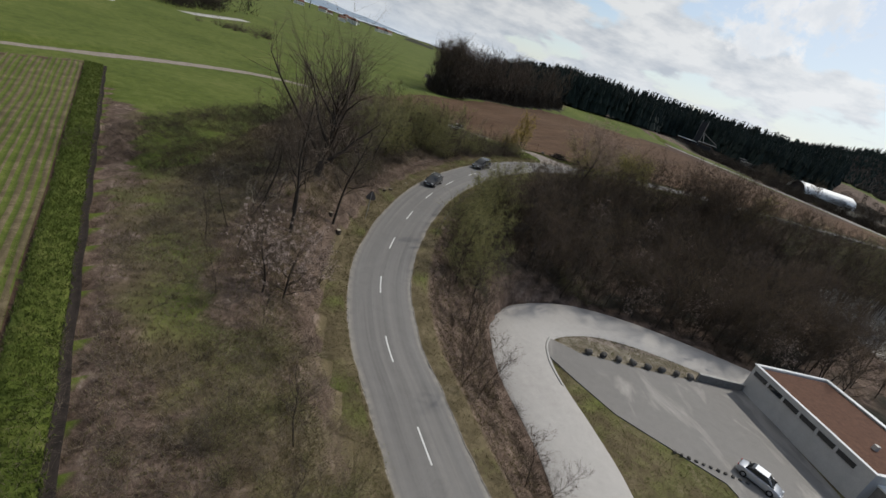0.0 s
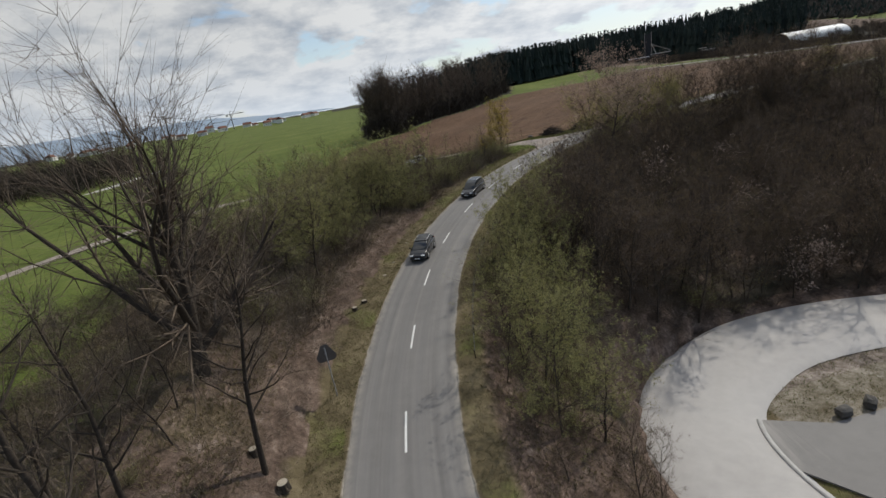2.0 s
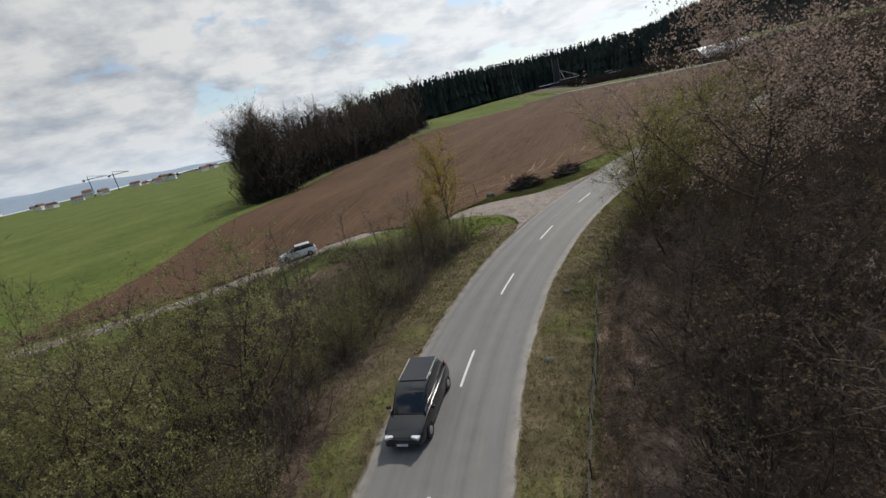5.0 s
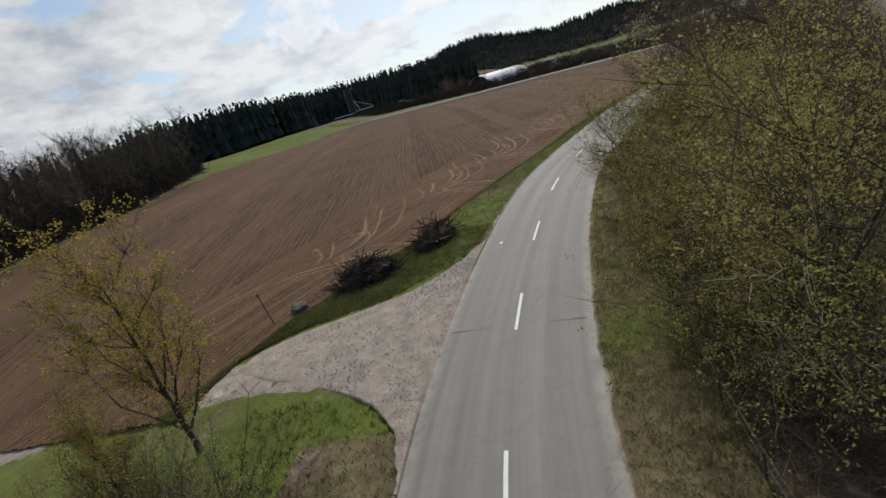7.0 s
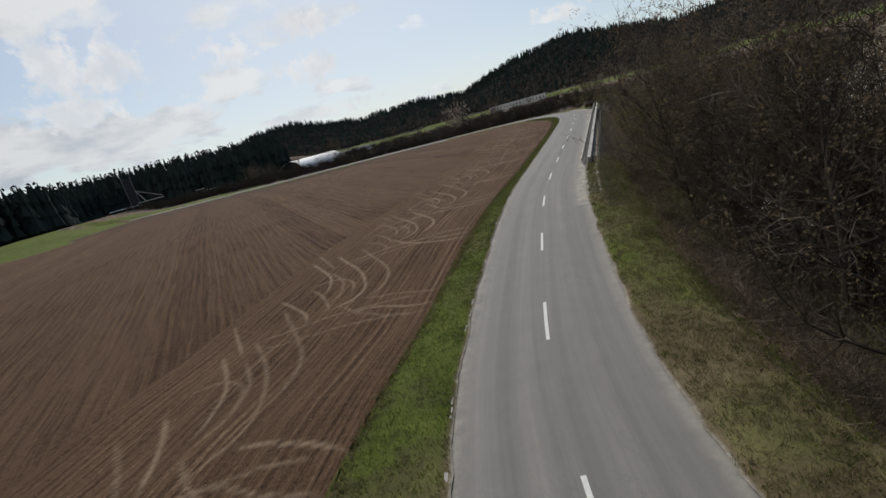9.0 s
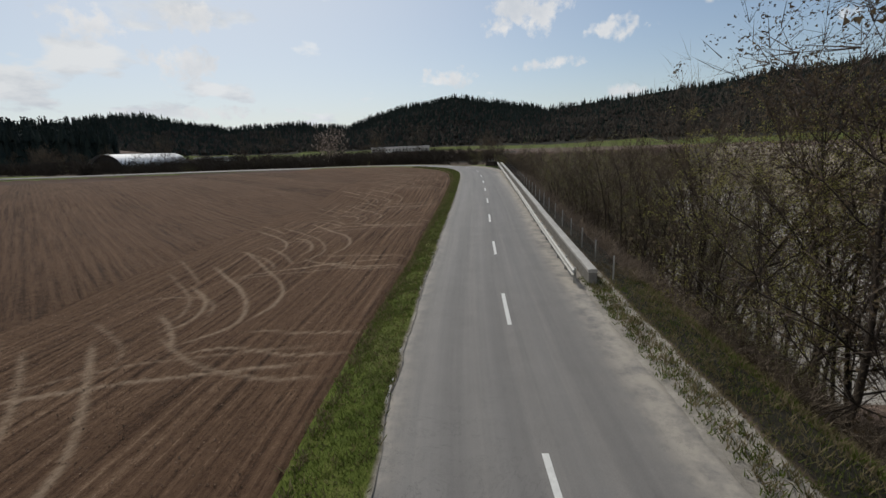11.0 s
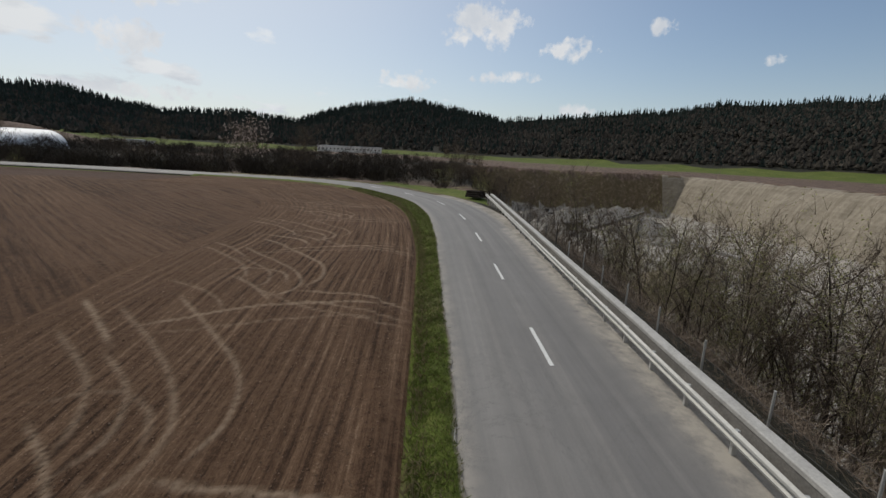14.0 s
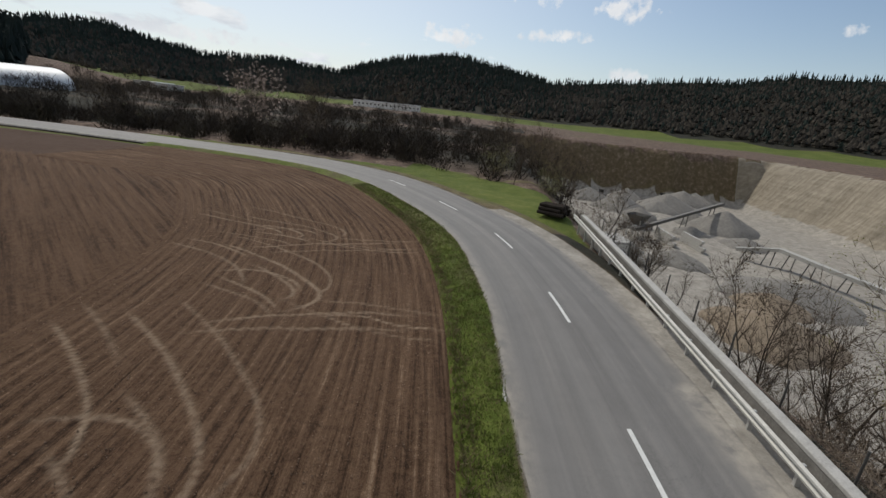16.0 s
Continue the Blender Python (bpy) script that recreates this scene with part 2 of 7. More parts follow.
def make_soil():
    """Harrowed field soil: drill rows and streaks along the work, clods and dry crust over them."""
    m = Nodes("field_soil")
    n1, n2, n3, n4 = m.noise(0.07, 5), m.noise(0.8, 6), m.noise(4.5, 9, 0.82), m.noise(22, 4, 0.85)
    streak = noise_on(m, rows_vector(m, 2.1, 0.09), 6, 0.75)
    wave = m.math("MULTIPLY_ADD", m.math("SINE", m.math("MULTIPLY", m.attr("across"), 6.2832)), 0.5)
    wave.node.inputs[2].default_value = 0.5
    crumb = m.math("ADD", m.math("MULTIPLY", n3, 0.55), m.math("MULTIPLY", n4, 0.45))
    lines = m.math("ADD", m.math("MULTIPLY", m.math("SUBTRACT", streak, 0.5), 0.58), m.math("MULTIPLY", m.math("MULTIPLY", m.math("SUBTRACT", wave, 0.5), n2), 0.08))
    f = m.math("ADD", m.math("ADD", m.math("MULTIPLY", crumb, 0.56), 0.172), m.math("MULTIPLY", lines, m.attr("rowed")))
    f = m.math("ADD", f, m.math("MULTIPLY", m.attr("ridge"), 0.09))
    c = m.ramp(f, [(0.40, (0.026, 0.0145, 0.0085)), (0.475, (0.092, 0.053, 0.031)), (0.56, (0.158, 0.098, 0.060)), (0.63, (0.29, 0.202, 0.133))])
    mark = m.math("MULTIPLY", m.attr("track"), m.ramp(m.mix(0.65, n2, n3), [(0.36, (0.25, 0.25, 0.25)), (0.54, (1, 1, 1))]))
    c = m.mix(m.ramp(n1, [(0.42, (0, 0, 0)), (0.62, (0.3, 0.3, 0.3))]), c, (0.118, 0.070, 0.044))
    c = m.mix(m.math("MULTIPLY", mark, 0.95, True), c, (0.30, 0.222, 0.155))
    m.bump(f, 1.0, 0.12)
    return m.done(c, 0.95, 0, 0.12)


def make_asphalt(name, lane=True, tone=1.0, smears=False):
    m = Nodes(name)
    big, mid, fine = m.noise(0.12, 5), m.noise(1.1, 6), m.noise(45, 3, 0.85)
    c = m.ramp(m.mix(0.72, mid, fine), [(0.30, tuple(v * tone for v in (0.118, 0.111, 0.104))), (0.7, tuple(v * tone for v in (0.20, 0.190, 0.178)))])
    c = m.mix(m.ramp(big, [(0.4, (0, 0, 0)), (0.65, (0.22, 0.22, 0.22))]), c, tuple(v * tone for v in (0.215, 0.207, 0.195)))
    if lane:
        # long streaks in the direction of travel
        streak = noise_on(m, rows_vector(m, 1.5, 0.022), 4, 0.65)
        c = m.mix(1.0, c, m.ramp(streak, [(0.32, (0.80, 0.80, 0.81)), (0.5, (1.0, 1.0, 1.0)), (0.68, (1.24, 1.23, 1.21))]), "MULTIPLY")
        # polished wheel tracks, and pale dust at the edges
        track = m.ramp(m.attr("wheel"), [(0.0, (0, 0, 0)), (1.0, (0.9, 0.9, 0.9))])
        c = m.mix(m.math("MULTIPLY", track, 0.22), c, (0.225, 0.217, 0.207))
        dust = m.math("MULTIPLY", m.attr("edge"), m.ramp(m.noise(1.6, 6, 0.7), [(0.35, (0.1, 0.1, 0.1)), (0.6, (1, 1, 1))]))
        c = m.mix(m.math("MULTIPLY", dust, 0.85), c, (0.39, 0.352, 0.295))
        # fine transverse cracks
        crack = m.ramp(m.noise(0.35, 9, 0.75, (1, 1, 1), 0, 1.2), [(0.494, (0, 0, 0)), (0.5, (0.6, 0.6, 0.6)), (0.506, (0, 0, 0))])
        c = m.mix(m.math("MULTIPLY", crack, m.ramp(big, [(0.5, (0, 0, 0)), (0.6, (1, 1, 1))])), c, (0.07, 0.068, 0.065))
    if smears:
        # pale dried mud swept across by turning wheels
        swirl = m.noise(0.16, 6, 0.62, (1.0, 0.45, 1), radians(35), 0.8)
        c = m.mix(m.ramp(swirl, [(0.50, (0, 0, 0)), (0.66, (0.75, 0.75, 0.75))]), c, (0.40, 0.375, 0.34))
    m.bump(fine, 0.25, 0.01)
    return m.done(c, 0.72, 0, 0.4)


M = {}
M["ground"] = make_ground()
M["soil"] = make_soil()
M["asphalt"] = make_asphalt("asphalt")
M["lane"] = make_asphalt("pale_asphalt", False, 2.4)
M["yard"] = make_asphalt("yard_asphalt", False, 1.1, True)
M["paint"] = plain("road_paint", (0.50, 0.50, 0.47), (0.78, 0.78, 0.75), 6.0, 0.6, bump=0.15)
M["gravel"] = plain("gravel", (0.11, 0.09, 0.074), (0.41, 0.35, 0.30), 1.6, 0.95, bump=1.0, dist=0.05)
M["stone"] = plain("edging_stone", (0.30, 0.29, 0.27), (0.52, 0.50, 0.47), 5.0, 0.9, vary=0.25)
M["bark"] = plain("bark", (0.028, 0.022, 0.018), (0.095, 0.078, 0.062), 6.0, 0.95, bump=0.8, dist=0.03, vary=0.25, spec=0.1)
M["twig"] = plain("twigs", (0.060, 0.045, 0.034), (0.165, 0.13, 0.098), 1.2, 0.95, bump=0, vary=0.3, spec=0.1)
M["twig_warm"] = plain("warm_twigs", (0.042, 0.033, 0.028), (0.150, 0.118, 0.096), 0.6, 0.95, bump=0, vary=0.55, spec=0.1)
M["twig_pale"] = plain("pale_twigs", (0.14, 0.11, 0.08), (0.30, 0.25, 0.19), 1.2, 0.95, bump=0, vary=0.25, spec=0.1)
M["bramble"] = plain("dry_brambles", (0.10, 0.075, 0.057), (0.27, 0.215, 0.165), 1.2, 0.95, bump=0, vary=0.3, spec=0.1)
M["bud"] = leafy("budding_leaves", (0.17, 0.172, 0.062), (0.35, 0.335, 0.15))
M["bud_dull"] = leafy("dull_buds", (0.065, 0.049, 0.032), (0.16, 0.120, 0.074), vary=0.5)
M["bud_bright"] = leafy("fresh_leaves", (0.19, 0.18, 0.05), (0.38, 0.35, 0.12))
M["bud_gold"] = leafy("golden_catkins", (0.22, 0.17, 0.03), (0.46, 0.36, 0.09), vary=0.3)
M["blossom"] = leafy("blossom", (0.34, 0.26, 0.225), (0.60, 0.50, 0.44), 1.5)
M["dead_leaf"] = leafy("dry_leaves", (0.21, 0.145, 0.11), (0.44, 0.345, 0.285), 1.5, vary=0.35)
M["conifer"] = plain("conifer_needles", (0.014, 0.021, 0.018), (0.032, 0.043, 0.037), 0.02, 0.9, bump=0, vary=0.2, islands=True, spec=0.1)
M["broadleaf_far"] = plain("far_bare_wood", (0.026, 0.021, 0.017), (0.066, 0.054, 0.041), 0.12, 0.95, bump=0, vary=0.35, islands=True, spec=0.1)
M["hill_wood"] = plain("hill_bare_wood", (0.022, 0.020, 0.018), (0.068, 0.059, 0.047), 0.012, 0.95, bump=0, vary=0.2, islands=True, spec=0.1)
M["grass"] = leafy("grass_blades", (0.055, 0.080, 0.015), (0.15, 0.178, 0.042), 0.6, 0.85, 0.35, 0.3)
M["grass_dry"] = leafy("dry_grass_blades", (0.11, 0.09, 0.045), (0.28, 0.235, 0.135), 0.6, 0.9, 0.3, 0.3)
M["dead_wood"] = plain("dead_brush", (0.012, 0.010, 0.009), (0.05, 0.04, 0.034), 2.0, 0.95, bump=0.4, vary=0.3, islands=True, spec=0.1)
M["pale_wood"] = plain("bleached_wood", (0.24, 0.205, 0.155), (0.44, 0.39, 0.31), 3.0, 0.9, bump=0.3, vary=0.2)
M["concrete"] = plain("concrete", (0.30, 0.29, 0.27), (0.52, 0.505, 0.475), 2.0, 0.9, bump=0.25, dist=0.01)
M["concrete_dark"] = plain("weathered_concrete", (0.12, 0.115, 0.105), (0.28, 0.265, 0.245), 2.0, 0.92, bump=0.3, dist=0.01)
M["zinc"] = plain("galvanised_steel", (0.33, 0.325, 0.305), (0.50, 0.49, 0.46), 5.0, 0.62, 0.2, 0.4, 0.05)
M["post"] = plain("fence_post", (0.06, 0.058, 0.055), (0.17, 0.165, 0.155), 6.0, 0.6, 0.4)
M["wire"] = plain("fence_wire", (0.03, 0.03, 0.03), (0.07, 0.07, 0.07), 9.0, 0.5, 0.6, bump=0)
M["rock"] = plain("boulder_rock", (0.045, 0.042, 0.038), (0.16, 0.15, 0.135), 2.5, 0.95, bump=0.8, dist=0.05, vary=0.25)
M["render"] = plain("grey_render", (0.34, 0.34, 0.335), (0.47, 0.47, 0.46), 0.8, 0.9)
M["roof_sedum"] = plain("brown_roof_planting", (0.06, 0.028, 0.018), (0.16, 0.08, 0.05), 1.5, 0.95, bump=0.8, dist=0.05)
M["white_metal"] = plain("white_sheet", (0.62, 0.63, 0.63), (0.80, 0.81, 0.81), 0.6, 0.5)
M["dark_metal"] = plain("dark_sheet", (0.012, 0.012, 0.014), (0.035, 0.035, 0.04), 1.0, 0.6)
M["glass"] = plain("dark_glass", (0.010, 0.012, 0.014), (0.022, 0.025, 0.028), 1.0, 0.06, spec=0.7, bump=0)
M["black_paint"] = plain("black_car_paint", (0.010, 0.010, 0.012), (0.016, 0.016, 0.018), 2.0, 0.18, spec=0.7, bump=0)
M["silver_paint"] = plain("silver_car_paint", (0.42, 0.44, 0.47), (0.50, 0.52, 0.55), 2.0, 0.28, 0.6, 0.6, 0)
M["white_paint"] = plain("white_car_paint", (0.66, 0.66, 0.65), (0.76, 0.76, 0.75), 2.0, 0.25, spec=0.6, bump=0)
M["tyre"] = plain("rubber", (0.012, 0.012, 0.012), (0.03, 0.03, 0.03), 9.0, 0.9)
M["rim"] = plain("alloy_rim", (0.35, 0.35, 0.36), (0.5, 0.5, 0.52), 4.0, 0.35, 0.9, bump=0)
M["lamp"] = plain("headlamp_glass", (0.55, 0.57, 0.6), (0.75, 0.77, 0.8), 3.0, 0.1, spec=0.8, bump=0)
M["tail"] = plain("tail_lamp", (0.25, 0.01, 0.01), (0.38, 0.015, 0.015), 3.0, 0.2, spec=0.6, bump=0)
M["pit"] = plain("pit_gravel", (0.30, 0.28, 0.245), (0.56, 0.53, 0.475), 0.35, 0.95, bump=0.6, dist=0.15)
M["heap"] = plain("gravel_heap", (0.12, 0.113, 0.102), (0.29, 0.272, 0.246), 1.2, 0.95, bump=0.8, dist=0.12)
M["clod"] = plain("soil_clod", (0.08, 0.049, 0.031), (0.32, 0.23, 0.162), 5.0, 0.95, bump=0, vary=0.5, islands=True, spec=0.1)
# far haze put into the hills' colour as a pale blue
M["haze"] = plain("haze_tinted_hills", (0.25, 0.31, 0.375), (0.30, 0.36, 0.425), 0.004, 0.95, bump=0, spec=0.0)
M["heap_brown"] = plain("overburden", (0.16, 0.125, 0.09), (0.30, 0.24, 0.175), 0.8, 0.95, bump=0.8, dist=0.12)
M["wall_white"] = plain("white_wall", (0.60, 0.59, 0.56), (0.76, 0.75, 0.71), 0.5, 0.9)
M["tile"] = plain("roof_tile", (0.10, 0.045, 0.03), (0.21, 0.10, 0.07), 1.5, 0.9)
M["red"] = plain("sign_back", (0.10, 0.085, 0.075), (0.17, 0.15, 0.135), 3.0, 0.7, 0.3)
M["yellow"] = plain("yellow_paint", (0.55, 0.38, 0.03), (0.68, 0.48, 0.05), 3.0, 0.6)

# ---------------------------------------------------------------- the plan of the land
CENTRE = [  # the road's centre line: x, y, z
    (27.0, 12.0, -9.8), (19.3, 31.8, -8.6), (16.6, 39.2, -8.1), (14.5, 45.2, -7.6), (13.3, 53.8, -7.0), (14.0, 62.7, -6.4), (15.8, 71.5, -5.8),
    (18.5, 80.1, -5.1), (22.2, 88.4, -4.5), (26.8, 96.0, -3.8), (32.3, 103.3, -3.2), (38.6, 109.7, -2.6), (46.0, 115.4, -2.1), (53.5, 119.9, -1.8),
    (61.4, 123.9, -1.5), (69.6, 127.3, -1.2), (78.2, 129.5, -0.9), (96.2, 132.2, -0.2), (114.2, 133.4, 0.2), (132.1, 134.2, 0.7), (149.8, 135.2, 1.1),
    (158.8, 135.8, 1.3), (167.9, 136.9, 1.5), (176.6, 139.3, 1.7), (184.4, 143.7, 1.8), (191.5, 149.3, 1.9), (196.5, 156.0, 1.95), (199.2, 165.0, 2.0),
    (201.0, 180.0, 2.0), (201.3, 200.0, 2.1), (199.0, 228.0, 2.2), (190.0, 270.0, 2.5), (176.0, 320.0, 3.0),
]


def spline(points, step=0.5):
    """Catmull-Rom through the points, sampled evenly: an array of places."""
    p = np.array(points, float)
    p = np.vstack([2 * p[0] - p[1], p, 2 * p[-1] - p[-2]])
    out = []
    for a, b, c, d in zip(p[:-3], p[1:-2], p[2:-1], p[3:]):
        t = np.linspace(0, 1, 40, endpoint=False)[:, None]
        out.append(0.5 * (2 * b + (c - a) * t + (2 * a - 5 * b + 4 * c - d) * t**2 + (3 * b - a - 3 * c + d) * t**3))
    out = np.vstack(out + [p[-2:-1]])
    far = np.r_[0, np.cumsum(np.linalg.norm(np.diff(out, axis=0), axis=1))]
    even = np.arange(0, far[-1], step)
    return np.stack([np.interp(even, far, out[:, k]) for k in range(out.shape[1])], 1)


def along(line):
    """Unit vectors to the left of a line, level."""
    t = np.gradient(line[:, :2], axis=0)
    t /= np.linalg.norm(t, axis=1)[:, None]
    return np.stack([-t[:, 1], t[:, 0]], 1)


STEP = 0.5
ROAD = spline(CENTRE, STEP)
LEFT = along(ROAD)
U_FIRST = float(STEP * np.argmin(np.hypot(ROAD[:, 0] - 14.5, ROAD[:, 1] - 45.2)))   # the first lane dash


def road_at(u, s, up=0.0):
    """A place at u metres along the road and s metres to its left."""
    k = np.clip(u / STEP, 0, len(ROAD) - 1.001)
    i = int(k)
    f = k - i
    p = ROAD[i] * (1 - f) + ROAD[i + 1] * f
    n = LEFT[i] * (1 - f) + LEFT[i + 1] * f
    return Vector((p[0] + n[0] * s, p[1] + n[1] * s, p[2] + up))


def nearest(x, y, line=None, left=None):
    """For arrays of places: the signed distance from the road (left is plus), the length along it, and the road's height there."""
    line = ROAD if line is None else line
    left = LEFT if left is None else left
    x, y = np.ravel(x), np.ravel(y)
    s, u, z = np.empty_like(x), np.empty_like(x), np.empty_like(x)
    pts, nrm = line[::2], left[::2]
    for a in range(0, len(x), 4000):
        dx, dy = x[a : a + 4000, None] - pts[None, :, 0], y[a : a + 4000, None] - pts[None, :, 1]
        d = dx * dx + dy * dy
        i = d.argmin(1)
        r = np.arange(len(i))
        side = dx[r, i] * nrm[i, 0] + dy[r, i] * nrm[i, 1]
        s[a : a + 4000] = np.sign(side + 1e-9) * np.sqrt(d[r, i])
        u[a : a + 4000], z[a : a + 4000] = i * 2 * STEP, pts[i, 2]
    return s, u, z


def ease(a, b, v):
    t = np.clip((v - a) / (b - a), 0, 1)
    return t * t * (3 - 2 * t)


PLAIN = [  # heights of the open land: x, y, z
    (-12, 52, -5.2), (-40, 60, -5.6), (-63, 145, -5.0), (-37, 126, -4.8), (-80, 260, -5.0), (-20, 15, -6.3), (4, 63.5, -1.4), (5, 55, -4.0), (2, 45, -4.2), (6, 37, -4.8), (8, 73, -3.0), (-6, 53, -4.0), (11, 88, -2.8), (24, 108, -3.4), (18, 140, -4.3), (33, 133, -2.9),
    (47, 133, -1.7), (74, 139, -1.1), (95, 143, -0.4), (124, 147, 0.15), (151, 143, 1.3), (60, 200, 1.0), (100, 200, 1.3), (150, 190, 1.7), (190, 175, 1.9),
    (93, 271, 2.6), (187, 309, 3.2), (290, 450, 2.6), (250, 275, 2.4), (337, 327, 1.0), (557, 237, 4.0), (30, 172, -0.6), (0, 220, -3.4), (240, 190, 0.6), (215, 145, 1.5),
]
SKYLINE = [(-180, 3), (-60, 2), (-40, 0.6), (-12, 0.5), (20, 0.9), (30, 1.6), (40, 2.6), (47, 4.1), (51, 4.4), (59, 2.9), (67, 3.3), (72, 2.8), (78, 4.7), (85, 5.9), (89, 5.2),
           (96, 4.0), (103, 4.8), (113, 5.5), (118, 6.3), (124, 6.1), (131, 6.6), (150, 5.5), (180, 3)]
HAIRPIN = [(33.0, 20.0), (34.7, 33.0), (34.9, 41.0), (34.0, 47.0), (32.7, 53.0), (32.2, 58.2), (33.1, 63.0), (35.5, 66.7), (39.6, 69.2), (45.1, 70.9), (52.4, 70.7), (60.6, 68.6), (69.6, 65.3), (85.5, 58.4), (110.0, 45.0)]
LANE = spline([(x, y, -14.5) for x, y in HAIRPIN], 0.5)
LANE_LEFT = along(LANE)
FARM_PATH = spline([(50.0, 121.4, -1.9), (47.5, 123.6, -1.8), (44.5, 127.5, -1.9), (40.5, 133.0, -2.4), (36.5, 137.6, -2.9), (30.0, 139.8, -3.4), (23.5, 139.4, -3.8), (12.0, 137.5, -4.1), (-2.0, 139.0, -4.3), (-14.0, 138.5, -4.4), (-25.4, 133.0, -4.6), (-38.0, 116.0, -4.9), (-50.0, 96.0, -5.4), (-75.0, 60.0, -5.8)], 0.5)
FIELD_ROAD = spline([(-100.0, 60.0, -5.3), (-90.0, 145.0, -4.9), (-87.0, 190.0, -4.9), (-83.0, 240.0, -4.9), (-79.0, 300.0, -4.9), (-60.0, 420.0, -4.9)], 2.0)


def plain_height(x, y):
    a = np.array(PLAIN, float)
    top = np.zeros_like(x)
    low = np.zeros_like(x)
    for px, py, pz in a:
        w = 1.0 / ((x - px) ** 2 + (y - py) ** 2 + 40.0) ** 1.6
        top += w * pz
        low += w
    return top / low


def swell(x, y, size, seed=0.0):
    """Cheap rolling unevenness, about -1 to 1."""
    return (np.sin(x / size + 1.3 + seed) * np.cos(y / size * 1.1 - 0.7 + seed) + 0.6 * np.sin((x + y) / size * 1.9 + seed * 2) + 0.4 * np.cos((x * 0.8 - y * 1.3) / size * 3.1 + seed)) / 2


def land(x, y):
    """Height of the ground, with the masks of what covers it."""
    x, y = np.asarray(x, float).ravel(), np.asarray(y, float).ravel()
    s, u, zr = nearest(x, y)
    sh, _, _ = nearest(x, y, LANE, LANE_LEFT)
    sp, _, zp_path = nearest(x, y, FARM_PATH, along(FARM_PATH))
    zp = plain_height(x, y)
    # hills round the horizon
    cx, cy = x - 108.0, y - 136.0
    r, az = np.hypot(cx, cy), np.degrees(np.arctan2(cx, cy))
    el = np.interp(az, [a for a, _ in SKYLINE], [e for _, e in SKYLINE])
    crest = 1250 * np.tan(np.radians(el)) + 8 - 16
    hill = np.maximum(crest, 0) * (ease(620, 1250, r) - 0.35 * ease(1500, 3500, r))
    hill += 6 * swell(x, y, 70) * ease(700, 1000, r)
    mx, my = x - 40.0, y - 70.0
    maz = np.degrees(np.arctan2(mx, my))
    rise = y - 256 - 0.46 * (x - 93)
    zp = zp + 3.6 * ease(0, 48, rise) * ease(70, 100, x) * (1 - ease(215, 265, x)) * (1 - ease(420, 560, y))
    zp = zp + hill + 15 * ease(475, 580, np.hypot(mx, my)) * ease(8, 16, maz) * (1 - ease(46, 56, maz)) * (1 - ease(640, 900, r))
    # right of the road the land falls away to the lane, the yard and the pit
    low = -14.6 + 0.0 * x
    pit = ease(118, 140, x)
    low = low * (1 - pit) + (-20.8) * pit
    south = ease(-35, 4, y)                       # the far side of the valley floor
    face_s = 1 - ease(2, 24, y + 3 * swell(x, y, 17) + 0.45 * np.sin(x / 2.3 + 0.22 * y) + 0.6 * swell(x, y, 5.0, 4.0))   # the pit's sunlit southern face
    face_e = ease(379, 389, x + 4 * swell(x, y, 13))
    low = np.where(x > 105, low + (1.2 - low) * np.maximum(face_s * ease(150, 230, x), face_e), low)
    low = low * south + (zp - 8 * (1 - pit)) * (1 - south)
    low = low + hill * (1 - south) * 0
    out_e = ease(392, 440, x)
    low = low * (1 - out_e) + zp * out_e
    d = -s
    slope = np.interp(u, [0, 40, 70, 130, 195, 232], [0.66, 0.66, 0.40, 0.45, 0.80, 1.5])
    start = np.interp(u, [0, 60, 75, 130, 140, 150, 300], [4.2, 4.6, 6.2, 6.2, 6.0, 5.5, 5.5])
    bank = zr - 0.06 * np.maximum(d - 3, 0) - slope * np.maximum(d - start, 0)
    east = ease(205, 232, u) * ease(124, 134, y)     # the bank fades out where the road turns north
    bank = bank * (1 - east) + np.maximum(bank, zp) * east
    right = np.maximum(bank, low)
    left_blend = ease(3.3, np.interp(u, [0, 60, 110, 400], [9.5, 12, 7.0, 7.0]), s)
    left = zr * (1 - left_blend) + zp * left_blend
    h = np.where(s > 0, left, right)
    # beyond the bend, east of the road: a low bank, then the pit
    beyond = (s < 0) & (x > 188) & (y > 128)
    h = np.where(beyond, zp * ease(118, 136, y) + low * (1 - ease(118, 136, y)), h)
    h = np.where((x > 188) & (y <= 136) & (y > 100), np.maximum(low, zp - 0.8 * np.maximum(134 - y, 0)), h)
    rough = (0.16 * swell(x, y, 3.1) + 0.10 * swell(x, y, 1.3, 2.0) + 0.5 * swell(x, y, 14, 1.0) * (s < -9)) * ease(4.0, 9.0, np.abs(s))
    flat_yard = ease(1.0, 6.0, np.minimum(np.abs(sh) - 3.2, np.maximum.reduce([36 - x, x - 68, 40 - y, y - 66])))
    h = h + rough * np.where(s > 0, 0.5, 1.0) * flat_yard
    # the lane and the paths are let into the ground
    lane_w = 1 - ease(3.0, 6.5, np.abs(sh))
    h = np.where(s < -10, h * (1 - lane_w) + (-14.62) * lane_w, h)
    h = np.where((np.abs(sh) < 4.6) & (s < -10), np.minimum(h, -14.95 + 0.33 * ease(3.3, 4.6, np.abs(sh))), h)
    path_w = (1 - ease(1.6, 5.0, np.abs(sp))) * (s > 3.2)
    h = h * (1 - path_w) + zp_path * path_w
